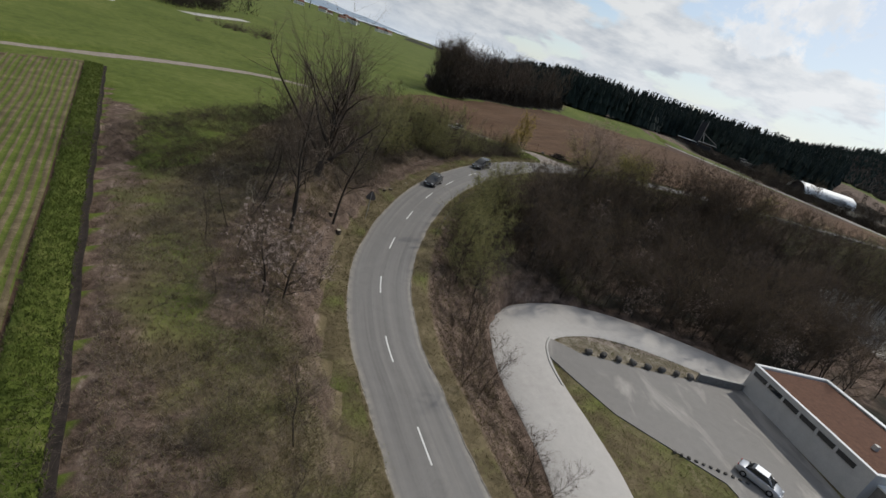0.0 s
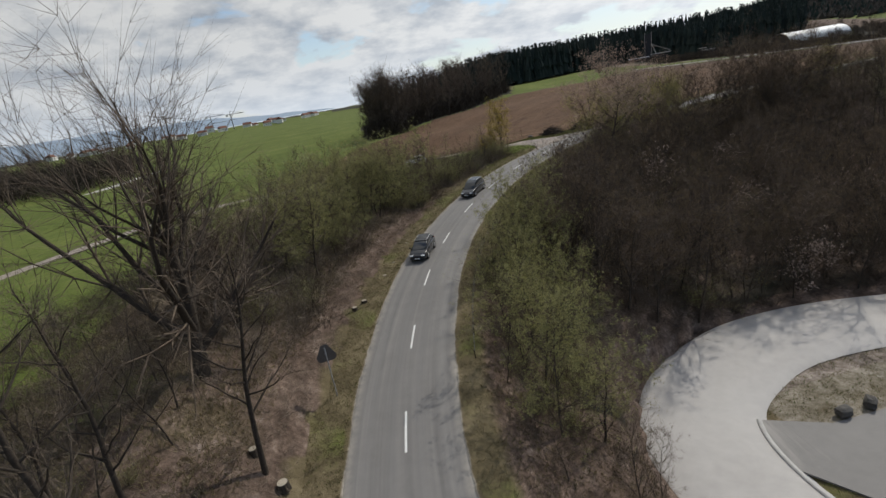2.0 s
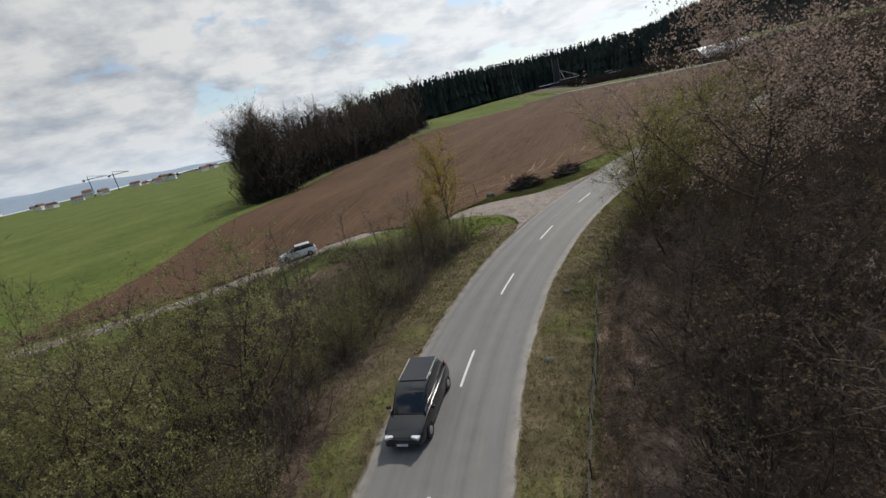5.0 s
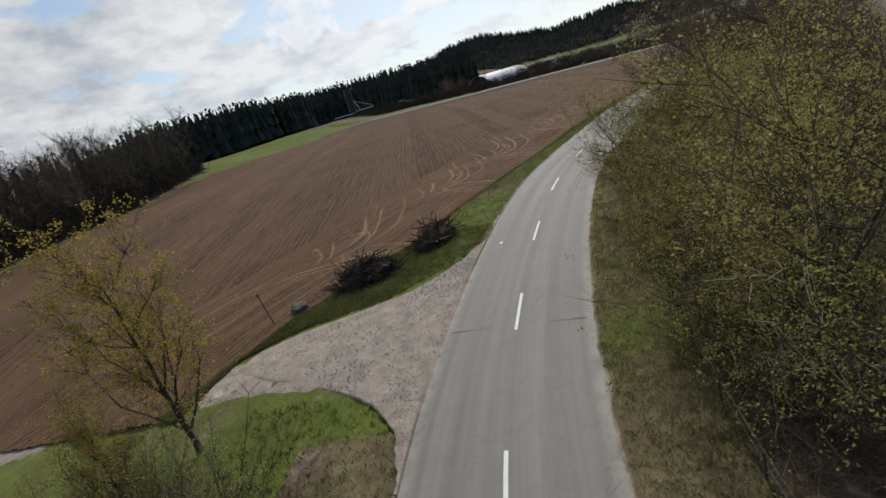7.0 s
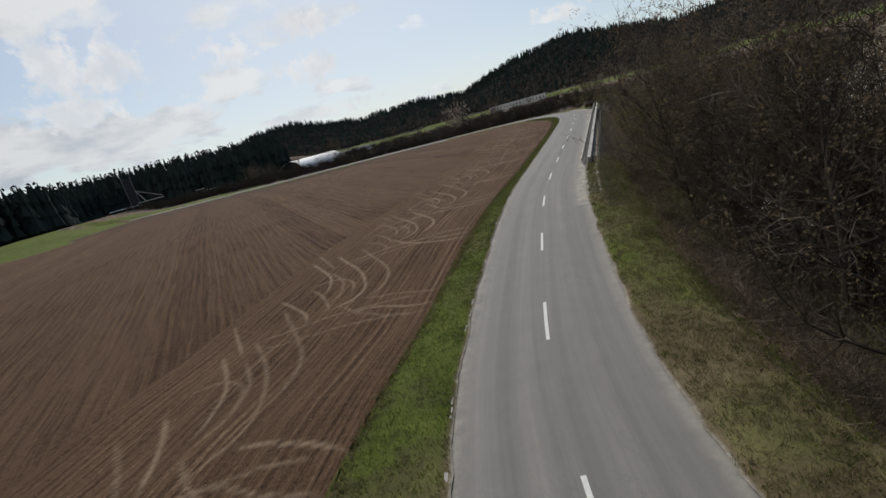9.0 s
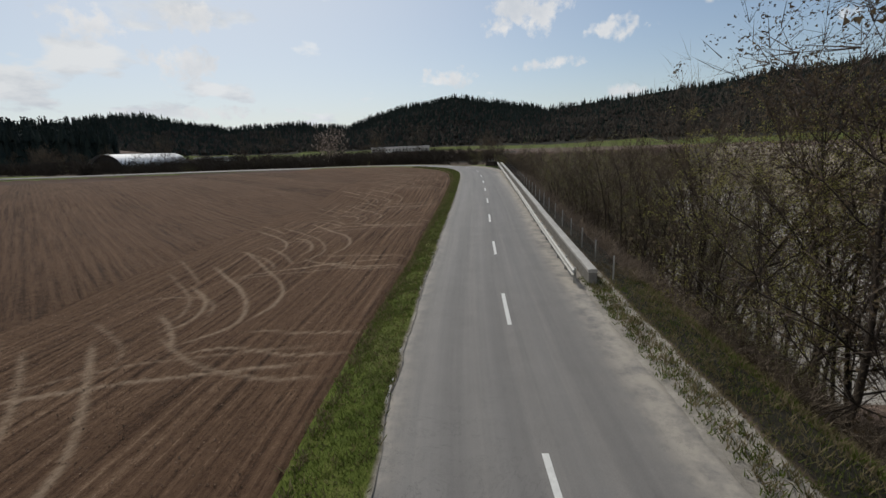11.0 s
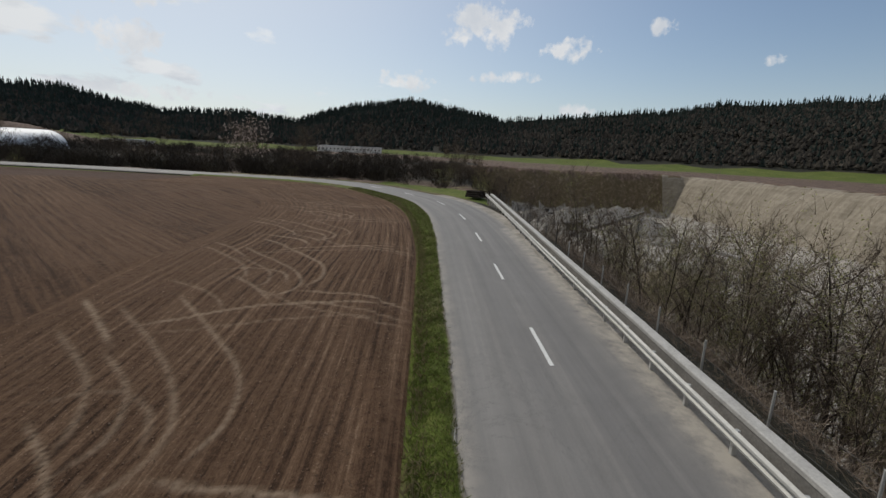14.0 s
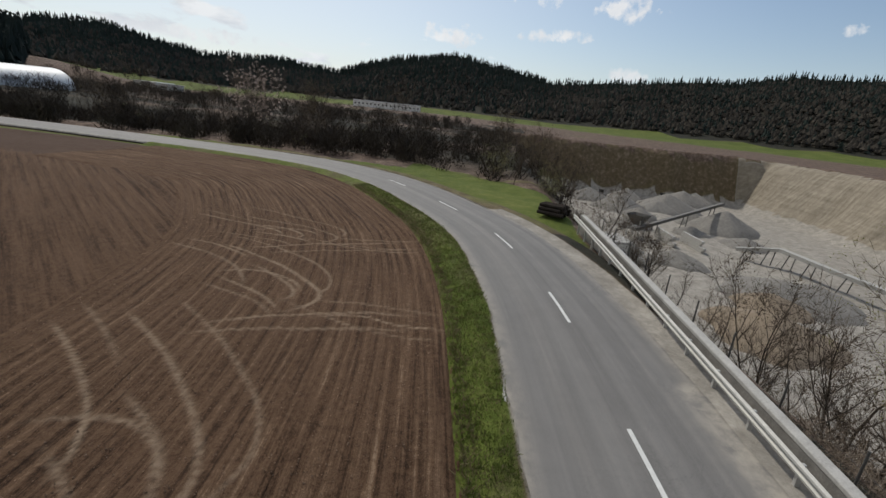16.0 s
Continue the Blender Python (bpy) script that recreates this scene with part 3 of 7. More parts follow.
    h = np.where(np.abs(s) < 5.6, np.minimum(h, zr - 0.30 * (1 - ease(3.6, 5.6, np.abs(s)))), h)
    # covers
    brown = (s > field_edge(u)) & (x > 42) & (x < 203) & (y > 131)
    wood_line = np.interp(y, [186, 192, 211, 240, 271, 340], [18, 24, 39, 66, 93, 119])
    brown |= (s > 14) & (x > -6 + 0.7 * (y - 141)) & (x < 60) & (y > 141.5 - 0.05 * x) & (y < 184 + 0.75 * (x - 12))
    brown &= (x > wood_line + 2) | (y < 188)
    brown &= y < 256 + 0.46 * (x - 93)
    h = np.where(brown & (s < 130), h - 0.12, h)
    soil = brown.astype(float)
    near_wood = (x < wood_line) & (x > wood_line - 90) & (x > np.interp(y, [193, 231, 285], [22, 20, 18])) & (y > 190) & (y < 290)
    edge = strip_edge(x, y)
    open_land = (s > 0) & ~brown & ~near_wood
    margin = open_land & (edge > 0) & (edge < 2.8) & (y < 100)
    strips = open_land & (edge <= 0) & (y < 95.6 + 1.45 * (x + 38.8))
    meadow = open_land & (x < 44) & ~strips & ~margin & (s > np.interp(u, [0, 42, 50, 90, 125], [60, 34, 21, 24, 14])) & ((edge > 7.5 + swell(x, y, 5.0)) | (y > 78)) & ((sp < 0) | (x < -8) | (sp < 11))
    ditch = open_land & (edge > 2.7) & (edge < 4.0) & (y < 86)
    h = np.where(ditch, h - 0.55, h)
    h = np.where(strips & (s < 120), h - 0.10, h)
    scrub = open_land & (s > 5) & (edge >= 2.8) & ~meadow & (u < 130) & (x < 60)
    rightwood = (s < 0) & (d > np.interp(u, [0, 60, 75, 130, 150, 300], [4.0, 4.2, 5.9, 5.9, 5.4, 5.4])) & (x < 205) & (r < 600)
    inpit = (x > 128) & (x < 396) & (y < 127) & (y > -14) & (s < 0) & (h < np.where(x < 165, -11.0, np.where(x < 205, -4.0, 0.9)))
    grass = np.maximum.reduce([margin * 1.0, np.where((u > 97) & (s < 26), 0.56, 1.0) * meadow, 0.9 * (open_land & (y > 200) & (x > wood_line) & (x < 330)), (0.42 + 0.22 * swell(x, y, 6.0)) * scrub,
                               0.60 * ((s > 3) & (s < 16) & (u > 100)), 0.46 * ((s < -3) & (s > -8) & (u > 70)), 0.62 * (r > 420),
                               0.42 * ((x > 195) & (s < 0) & (y > 112)), (0.72 + 0.2 * swell(x, y, 6.0)) * ((x > 178) & (s < -3) & (s > -17) & (y > 133)), 0.6 * (x > 396)])
    litter = np.maximum.reduce([np.where((s < 14) & (u < 95), np.where(u < 33, 0.50, 0.70), np.where(u < 62, 0.22, 0.47)) * scrub + 0.35 * scrub * ((edge < 7.5) & (y < 78)) + 0.24 * swell(x, y, 4.2, 3.0) * scrub, 1.0 * rightwood, 1.0 * near_wood, 1.0 * ((hill > 9) & (r > 640)), 1.0 * ditch])
    litter = np.where((x > 205) & (r < 600), 0.80 + 0.30 * swell(x, y, 25), litter)
    bend_bank = (x > 178) & (s < -3) & (s > -17) & (y > 133)
    litter = np.where(bend_bank, 0.15, litter)
    litter = np.where((x > 206) & (x < 238) & (y > 150) & (y < 340) & (s < -8), 1.0, litter)
    yard = (sh < 0) & (s < -10) & (x > 34) & (x < 72) & (y < 66) & (y > 30)
    island = (x > 38) & (x < 62) & (y > 60.5) & (y < 68) & (s < -10)
    gravel = np.maximum.reduce([inpit * 1.0, 0.62 * (np.abs(sp) < 1.5) * (s > 3), 0.47 * island, 0.0 * x])
    litter = np.where((gravel > 0.5) | yard, 0.1, litter)
    litter = np.where(yard & ~island, 0.36 + 0.15 * swell(x, y, 1.8, 2.0), litter)
    clay = np.where(inpit & (h > -18.5) & (x > 165), 0.8, 0.0)
    back_wall = inpit & (x > 374) & (h > -18.5) & (y > 22)
    clay, gravel = np.where(back_wall, 0.0, clay), np.where(back_wall, 0.0, gravel)
    litter = np.where(back_wall, 0.46, litter)
    # wood floors and the wooded slope, darkened with shade put into the colour
    shaded_floor = 1.0 * ((hill > 7) & (r > 630)) + 1.0 * near_wood + (0.55 + 0.25 * swell(x, y, 18)) * ((x > 206) & (x < 470) & (y > 120) & (s < -17) & (r < 420) & ~inpit) + (0.52 + 0.3 * swell(x, y, 5.0)) * (rightwood & (d > 10) & (u > 55) & (u < 170) & (gravel < 0.3) & ~yard & (np.abs(sh) > 5.5))
    grass = np.where(yard & ~island, 0.44 + 0.12 * swell(x, y, 2.5), grass)
    soil = np.where(strips, 0.55, soil)
    return h, dict(soil=soil, litter=litter, grass=grass, gravel=gravel, clay=clay, shaded_floor=shaded_floor), s, u


MOUTH = [(44.5, 117.6), (58.2, 125.0), (57.5, 126.0), (54.7, 125.9), (51.4, 126.5), (47.3, 128.8), (44.4, 130.3), (42.0, 133.0), (40.2, 131.0), (43.4, 127.4), (44.7, 124.2), (45.3, 121.8), (44.7, 119.2), (43.3, 117.4)]


def inside(x, y, outline):
    """Whether the places lie within an outline."""
    hit = np.zeros(len(x), bool)
    for (ax, ay), (bx, by) in zip(outline, outline[1:] + outline[:1]):
        cross = (ay > y) != (by > y)
        hit ^= cross & (x < (bx - ax) * (y - ay) / (by - ay + 1e-9) + ax)
    return hit


def field_edge(u):
    """How far left of the road the ploughed field begins."""
    return np.interp(u - U_FIRST, [76, 81, 99, 108, 117, 150, 190, 205, 215, 240], [19, 16.5, 9.2, 6.4, 5.3, 4.15, 4.15, 4.8, 5.0, 4.6])


def strip_edge(x, y):
    """How far a place lies east of the strip field's edge."""
    return x + 13.8 + 0.546 * (y - 49.4)


def ground_z(x, y):
    return float(land([x], [y])[0][0])


def graded(a, b, lo, hi, step, grow=1.13, most=130.0):
    """Coordinates: even from a to b, then ever wider out to lo and hi."""
    mid = list(np.arange(a, b, step))
    d, p, right = step, mid[-1], []
    while p < hi:
        d = min(d * grow, most)
        p += d
        right.append(p)
    d, p, leftward = step, mid[0], []
    while p > lo:
        d = min(d * grow, most)
        p -= d
        leftward.append(p)
    return np.array(leftward[::-1] + mid + right)


def mesh_of(name, verts, faces, mat, smooth=False):
    me = bpy.data.meshes.new(name)
    me.from_pydata([tuple(v) for v in verts], [], [tuple(f) for f in faces])
    for one in (mat if isinstance(mat, (list, tuple)) else [mat]):
        me.materials.append(one)
    if smooth:
        me.polygons.foreach_set("use_smooth", [True] * len(me.polygons))
    me.update()
    return me


def grid_faces(nx, ny):
    i, j = np.meshgrid(np.arange(nx - 1), np.arange(ny - 1), indexing="ij")
    a = (i * ny + j).ravel()
    return np.stack([a, a + ny, a + ny + 1, a + 1], 1)


def fast_mesh(name, verts, quads, mat, smooth=True):
    """A mesh from arrays, for large sheets and stuff. quads may also be triangles."""
    me = bpy.data.meshes.new(name)
    verts, quads = np.asarray(verts, np.float32), np.asarray(quads, np.int32)
    k = quads.shape[1]
    me.vertices.add(len(verts))
    me.vertices.foreach_set("co", verts.ravel())
    me.loops.add(quads.size)
    me.loops.foreach_set("vertex_index", quads.ravel())
    me.polygons.add(len(quads))
    me.polygons.foreach_set("loop_start", np.arange(0, quads.size, k, dtype=np.int32))
    me.polygons.foreach_set("loop_total", np.full(len(quads), k, np.int32))
    me.polygons.foreach_set("use_smooth", np.full(len(quads), smooth))
    me.materials.append(mat)
    me.update(calc_edges=True)
    return me


def add_attr(me, name, values):
    a = me.attributes.new(name, "FLOAT", "POINT")
    a.data.foreach_set("value", np.asarray(values, np.float32))


gx, gy = graded(-70, 232, -2600, 234, 1.25), graded(-14, 205, -2600, 3000, 1.25)
gx = np.r_[gx[gx < 231.5], np.arange(232, 402, 2.0), graded(402, 405, 400, 3200, 2.5)[2:]]
gx = np.unique(np.round(gx, 3))
GX, GY = np.meshgrid(gx, gy, indexing="ij")
gh, masks, gs, gu = land(GX, GY)
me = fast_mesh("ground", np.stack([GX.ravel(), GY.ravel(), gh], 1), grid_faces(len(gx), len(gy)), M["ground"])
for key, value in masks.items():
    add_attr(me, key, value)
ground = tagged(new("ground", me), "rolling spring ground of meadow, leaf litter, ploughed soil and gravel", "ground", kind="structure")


def ribbon(name, line, left, offsets, heights, mat, u0=0, u1=None, attrs=None):
    """A strip along a line: offsets to the left and heights across it."""
    part_line, part_left = line[u0:u1], left[u0:u1]
    n, k = len(part_line), len(offsets)
    o, hgt = np.array(offsets, float), np.array(heights, float)
    v = np.empty((n, k, 3))
    v[:, :, 0] = part_line[:, None, 0] + part_left[:, None, 0] * o
    v[:, :, 1] = part_line[:, None, 1] + part_left[:, None, 1] * o
    v[:, :, 2] = part_line[:, None, 2] + hgt
    f = grid_faces(n, k)[:, ::-1]
    me = fast_mesh(name, v.reshape(-1, 3), f, mat)
    for key, row in (attrs or {}).items():
        add_attr(me, key, np.tile(np.array(row, float), n))
    return me


OFF = np.array([-3.25, -3.12, -2.9, -2.5, -2.1, -1.6, -1.1, -0.7, -0.25, 0.25, 0.7, 1.1, 1.6, 2.1, 2.5, 2.9, 3.12, 3.25])
road_me = ribbon("road", ROAD, LEFT, OFF, np.where(np.abs(OFF) > 3.2, -0.16, 0.045 - 0.012 * np.abs(OFF)), M["asphalt"],
                 attrs=dict(wheel=np.exp(-((np.abs(np.abs(OFF) - 1.45) - 0.72) / 0.28) ** 2), edge=np.clip((np.abs(OFF) - 2.6) / 0.6, 0, 1)))
_far = np.arange(len(ROAD))[:, None] * STEP
_dust = np.where((_far > 166) & (_far < 236) & (OFF[None] < 0), np.clip((-OFF[None] - 2.0) / 0.55, 0, 1), np.clip((np.abs(OFF[None]) - 2.6) / 0.6, 0, 1))
add_attr(road_me, "across", np.tile(OFF, len(ROAD)))
add_attr(road_me, "along", np.repeat(np.arange(len(ROAD)) * STEP, len(OFF)))
road_me.attributes["edge"].data.foreach_set("value", _dust.astype(np.float32).ravel())
road = tagged(new("road", road_me), "worn grey asphalt country road with dashed centre line", "road", kind="structure")


def sheet(name, us, offsets, heights, mat, attrs=None):
    """A sheet along the road: offsets and heights are arrays of (stations, columns)."""
    k = np.clip(np.asarray(us) / STEP, 0, len(ROAD) - 1.001)
    i = k.astype(int)
    f = (k - i)[:, None]
    p, n = ROAD[i] * (1 - f) + ROAD[i + 1] * f, LEFT[i] * (1 - f) + LEFT[i + 1] * f
    v = np.empty((*offsets.shape, 3))
    v[..., 0] = p[:, None, 0] + n[:, None, 0] * offsets
    v[..., 1] = p[:, None, 1] + n[:, None, 1] * offsets
    v[..., 2] = p[:, None, 2] + heights
    me = fast_mesh(name, v.reshape(-1, 3), grid_faces(*offsets.shape)[:, ::-1], mat)
    for key, value in (attrs or {}).items():
        add_attr(me, key, np.asarray(value).ravel())
    return me


def beside(us, off):
    """Places at lengths us along the road and off to its left, and the road's height there."""
    k = np.clip(np.asarray(us) / STEP, 0, len(ROAD) - 1.001)
    i = k.astype(int)
    f = (k - i).reshape(-1, *[1] * (np.ndim(off) - 1))
    i = i.reshape(f.shape)
    mixed = lambda a, c: a[i, c] * (1 - f) + a[i + 1, c] * f
    return mixed(ROAD, 0) + mixed(LEFT, 0) * off, mixed(ROAD, 1) + mixed(LEFT, 1) * off, mixed(ROAD, 2)


def verge_width(us, side):
    if side > 0:
        return np.minimum(field_edge(us) - 2.7, 4.5)
    return np.interp(us, [0, 70, 85, 150, 160, 300], [3.0, 2.6, 3.2, 3.2, 2.6, 2.6])


def verge_top(x, y, s, u, zr):
    """The height of the verge's surface, or of the land beyond it."""
    gz = land(x, y)[0]
    w = (np.abs(s) - 3.02) / np.where(s > 0, verge_width(u, 1), verge_width(u, -1))
    t = ease(0.35, 1.0, w)
    return (zr + 0.07) * (1 - t) + (gz + 0.02) * t


def verge(side, label):
    """The grassed edge between the asphalt and the land beside it, pressed to the ground at its outer side."""
    us = np.arange(3, 300, 0.5)
    w = np.linspace(0, 1, 12)
    wide = verge_width(us, side)
    ragged = 0.03 * np.sin(us * 0.7) + 0.025 * np.sin(us * 1.9 + 1) + np.random.default_rng(2).normal(0, 0.02, len(us))
    off = side * (3.02 + ragged[:, None] * (1 - w) + wide[:, None] * w)
    k = np.clip((us / STEP).astype(int), 0, len(ROAD) - 1)
    px, py = ROAD[k, 0][:, None] + LEFT[k, 0][:, None] * off, ROAD[k, 1][:, None] + LEFT[k, 1][:, None] * off
    gz = land(px, py)[0].reshape(off.shape) - ROAD[k, 2][:, None]
    near = 0.012 + 0.05 * np.minimum(w * 8, 1) + 0.03 * swell(px, py, 0.45)
    t = ease(0.35, 1.0, w)[None]
    hgt = near * (1 - t) + (gz + 0.0) * t + np.where(w > 0.97, -0.10, 0.03)
    patchy = 0.14 * swell(px, py, 2.2, 1.0) + 0.10 * swell(px, py, 7.0)
    hgt = hgt - 0.14 * inside(px.ravel(), py.ravel(), MOUTH).reshape(off.shape) * (side > 0)
    lush = (np.where(us < 118, 0.38, 0.60)[:, None] if side > 0 else np.where(us < 100, 0.36, 0.46)[:, None]) + patchy
    grass = lush * np.ones_like(off) * np.where(w < 0.05, 0.6, 1.0)
    litter = (np.where(us < 118, 0.60, 0.0)[:, None] if side > 0 else np.where(us < 70, 0.62, np.where((us > 164) & (us < 252), 1.6, 0.22))[:, None]) * ease(0.1, 0.9, w)
    gravel = np.exp(-((w * np.maximum(wide, 0.1)[:, None]) / 0.22) ** 2) * 0.56
    dusty = (us > 168) & (us < 258)
    if side < 0:
        gravel = np.maximum(gravel, 0.8 * dusty[:, None] * (w < 0.42))
        hgt = np.where(dusty[:, None] & (w < 0.3), 0.012 + 0.0 * hgt, hgt)
    soil = 0.30 * np.exp(-((w * np.maximum(wide, 0.1)[:, None] - 0.3) / 0.3) ** 2)
    # strip beyond the parapet darkened: shade put into the verge's colour
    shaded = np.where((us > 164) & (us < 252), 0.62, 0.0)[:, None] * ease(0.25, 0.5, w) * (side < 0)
    me = sheet("verge", us, off, hgt, M["ground"], dict(grass=grass, litter=litter, gravel=gravel, soil=soil, shaded_floor=shaded))
    if side < 0:
        me.flip_normals()
    return tagged(new("verge", me), label, "verge", kind="structure")


def farm_track():
    """The gravel track, spreading out where it meets the road."""
    line, left = FARM_PATH, along(FARM_PATH)
    far = np.arange(len(line)) * 0.5
    w = np.interp(far, [0, 2.5, 5.5, 9, 14, 400], [1.9, 1.9, 1.9, 1.8, 1.65, 1.65])[:, None]
    c = np.array([-1.0, -0.85, -0.5, 0.0, 0.5, 0.85, 1.0])[None]
    wob = 1 + 0.10 * np.sin(far * 1.3)[:, None] * np.sign(c) + np.random.default_rng(3).normal(0, 0.03, (len(line), 7))
    off = c * w * wob
    x, y = line[:, 0:1] + left[:, 0:1] * off, line[:, 1:2] + left[:, 1:2] * off
    s, u, zr = nearest(x, y)
    z = np.where(s < 6, np.maximum(land(x, y)[0], zr - 0.02 - 0.03 * np.maximum(s - 3.0, 0)), land(x, y)[0]).reshape(off.shape)
    z = z + np.array([-0.06, 0.05, 0.02, 0.07, 0.02, 0.05, -0.06])
    keep = (s > 3.06).reshape(off.shape)
    f = grid_faces(*off.shape)
    f = f[keep.ravel()[f].sum(1) > 2][:, ::-1]
    tagged(new("farm_track", fast_mesh("farm_track", np.stack([x, y, z], 2).reshape(-1, 3), f, M["gravel"])), "rutted pale gravel farm track joining the road", "track", kind="structure")


farm_track()
verge(1, "rough grass verge between the asphalt and the field")
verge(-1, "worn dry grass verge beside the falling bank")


def gravel_apron():
    """The gravel mouth where the farm track meets the road, with a ragged edge."""
    rng = np.random.default_rng(7)
    us = np.arange(80.0, 97.2, 0.12) + U_FIRST
    out = np.interp(us - U_FIRST, [80, 81.5, 83.5, 84.6, 85.2, 86.0, 87.6, 88.6, 89.5, 90.5, 91.5, 92.5, 93.5, 95, 97.2], [3.05, 3.35, 4.8, 7.0, 9.5, 12.6, 13.6, 12.4, 10.8, 8.6, 6.9, 5.5, 4.7, 4.0, 3.05])
    out = np.convolve(np.pad(out, 6, "edge"), np.ones(13) / 13, "valid") + np.convolve(rng.normal(0, 0.22, len(us)), np.ones(7) / 7, "same")
    w = np.linspace(0, 1, 26)
    off = 3.0 + (np.maximum(out, 3.02) - 3.0)[:, None] * w
    k = np.clip(us / STEP, 0, len(ROAD) - 2).astype(int)
    g = (us / STEP - k)[:, None]
    p, n = ROAD[k] * (1 - g) + ROAD[k + 1] * g, LEFT[k] * (1 - g) + LEFT[k + 1] * g
    x, y = p[:, 0:1] + n[:, 0:1] * off, p[:, 1:2] + n[:, 1:2] * off
    s, u, zr = nearest(x, y)
    z = (verge_top(x, y, s, u, zr) + 0.06).reshape(off.shape) + 0.02 * swell(x, y, 0.9)
    z = np.stack([np.convolve(np.pad(col, 12, "edge"), np.ones(25) / 25, "valid") for col in z.T], 1) - 0.09 * (w > 0.97)
    z[:, 0] = p[:, 2] + 0.012
    tagged(new("gravel_apron", fast_mesh("gravel_apron", np.stack([x, y, z], 2).reshape(-1, 3), grid_faces(*off.shape)[:, ::-1], M["gravel"])), "pale pinkish gravel apron where the farm track meets the road", "gravel", kind="structure")


gravel_apron()


TURNS = [98.5, 110.0, 120.3, 130.5, 140.3, 150.0, 160.4, 170.4, 181.0, 191.6, 203.0, 213.5]     # where the tractor turned, along the road


def wheel_marks(us, w):
    """Where dry pale wheel marks lie, 0 to 1, on the headland: lines run into the field from its edge, arcs swing off along the rows."""
    cross = [[(0.6, -0.2), (1.3, 2.1), (1.6, 4.8)], [(-0.7, -0.1), (-0.4, 1.8), (0.2, 3.8), (-0.4, 5.4)], [(-0.8, 1.0), (-1.0, 2.9), (-1.7, 5.5), (-2.6, 8.5)], [(0.5, 0.9), (0.4, 2.8), (-0.5, 5.8), (-2.0, 8.6)], [(-1.5, 0.0), (-1.2, 2.0), (-0.3, 4.2), (1.5, 6.5)]]
    arcs = [[(9.5, 10.2), (6.5, 7.3), (4.3, 5.7), (2.6, 5.0), (1.4, 5.2), (0.3, 6.0)], [(11.5, 9.3), (8.0, 6.4), (5.6, 4.7), (3.6, 4.2), (2.0, 4.6)], [(8.5, 11.5), (5.5, 8.5), (3.5, 7.4), (2.3, 7.2)],
            [(6.5, 8.8), (4.5, 6.9), (2.6, 6.2), (1.3, 6.6)], [(3.7, 8.8), (2.5, 7.5), (1.3, 6.5), (0.2, 5.8)], [(2.8, 10.2), (1.6, 8.5), (0.5, 7.2), (-0.8, 6.4)], [(4.5, 9.6), (5.0, 7.8), (4.2, 6.4), (2.6, 5.7)], [(10.8, 12.4), (8.4, 10.2), (6.9, 8.9)]]
    rng = random.Random(8)
    total = np.zeros((len(us), len(w)))
    for turn in TURNS:
        for line in cross + arcs:
            j, jx, jy = rng.uniform(0.92, 1.08), rng.uniform(-0.3, 0.3), rng.uniform(-0.1, 0.3)
            pts = spline([(U_FIRST + turn + dx * j + jx, dy * j + jy, 0) for dx, dy in line], 0.10)
            wide, power = rng.uniform(0.07, 0.105), rng.uniform(0.6, 1.3)
            a0, a1 = np.searchsorted(us, [pts[:, 0].min() - 0.4, pts[:, 0].max() + 0.4])
            b0, b1 = np.searchsorted(w, [pts[:, 1].min() - 0.4, pts[:, 1].max() + 0.4])
            if a1 <= a0 or b1 <= b0:
                continue
            U, W = np.meshgrid(us[a0:a1], w[b0:b1], indexing="ij")
            best, at = np.full(U.shape, 9.0), np.zeros(U.shape)
            for q, p in enumerate(pts):
                d = (U - p[0]) ** 2 + (W - p[1]) ** 2
                hit = d < best
                best, at = np.where(hit, d, best), np.where(hit, q, at)
            fade = np.clip(np.minimum(at, len(pts) - 1 - at) / 9.0, 0.2, 1)
            total[a0:a1, b0:b1] = np.maximum(total[a0:a1, b0:b1], power * fade * (0.8 + 0.2 * np.sin(at * 2.1)) * np.exp(-((best / wide**2) ** 2.0)))
    return total


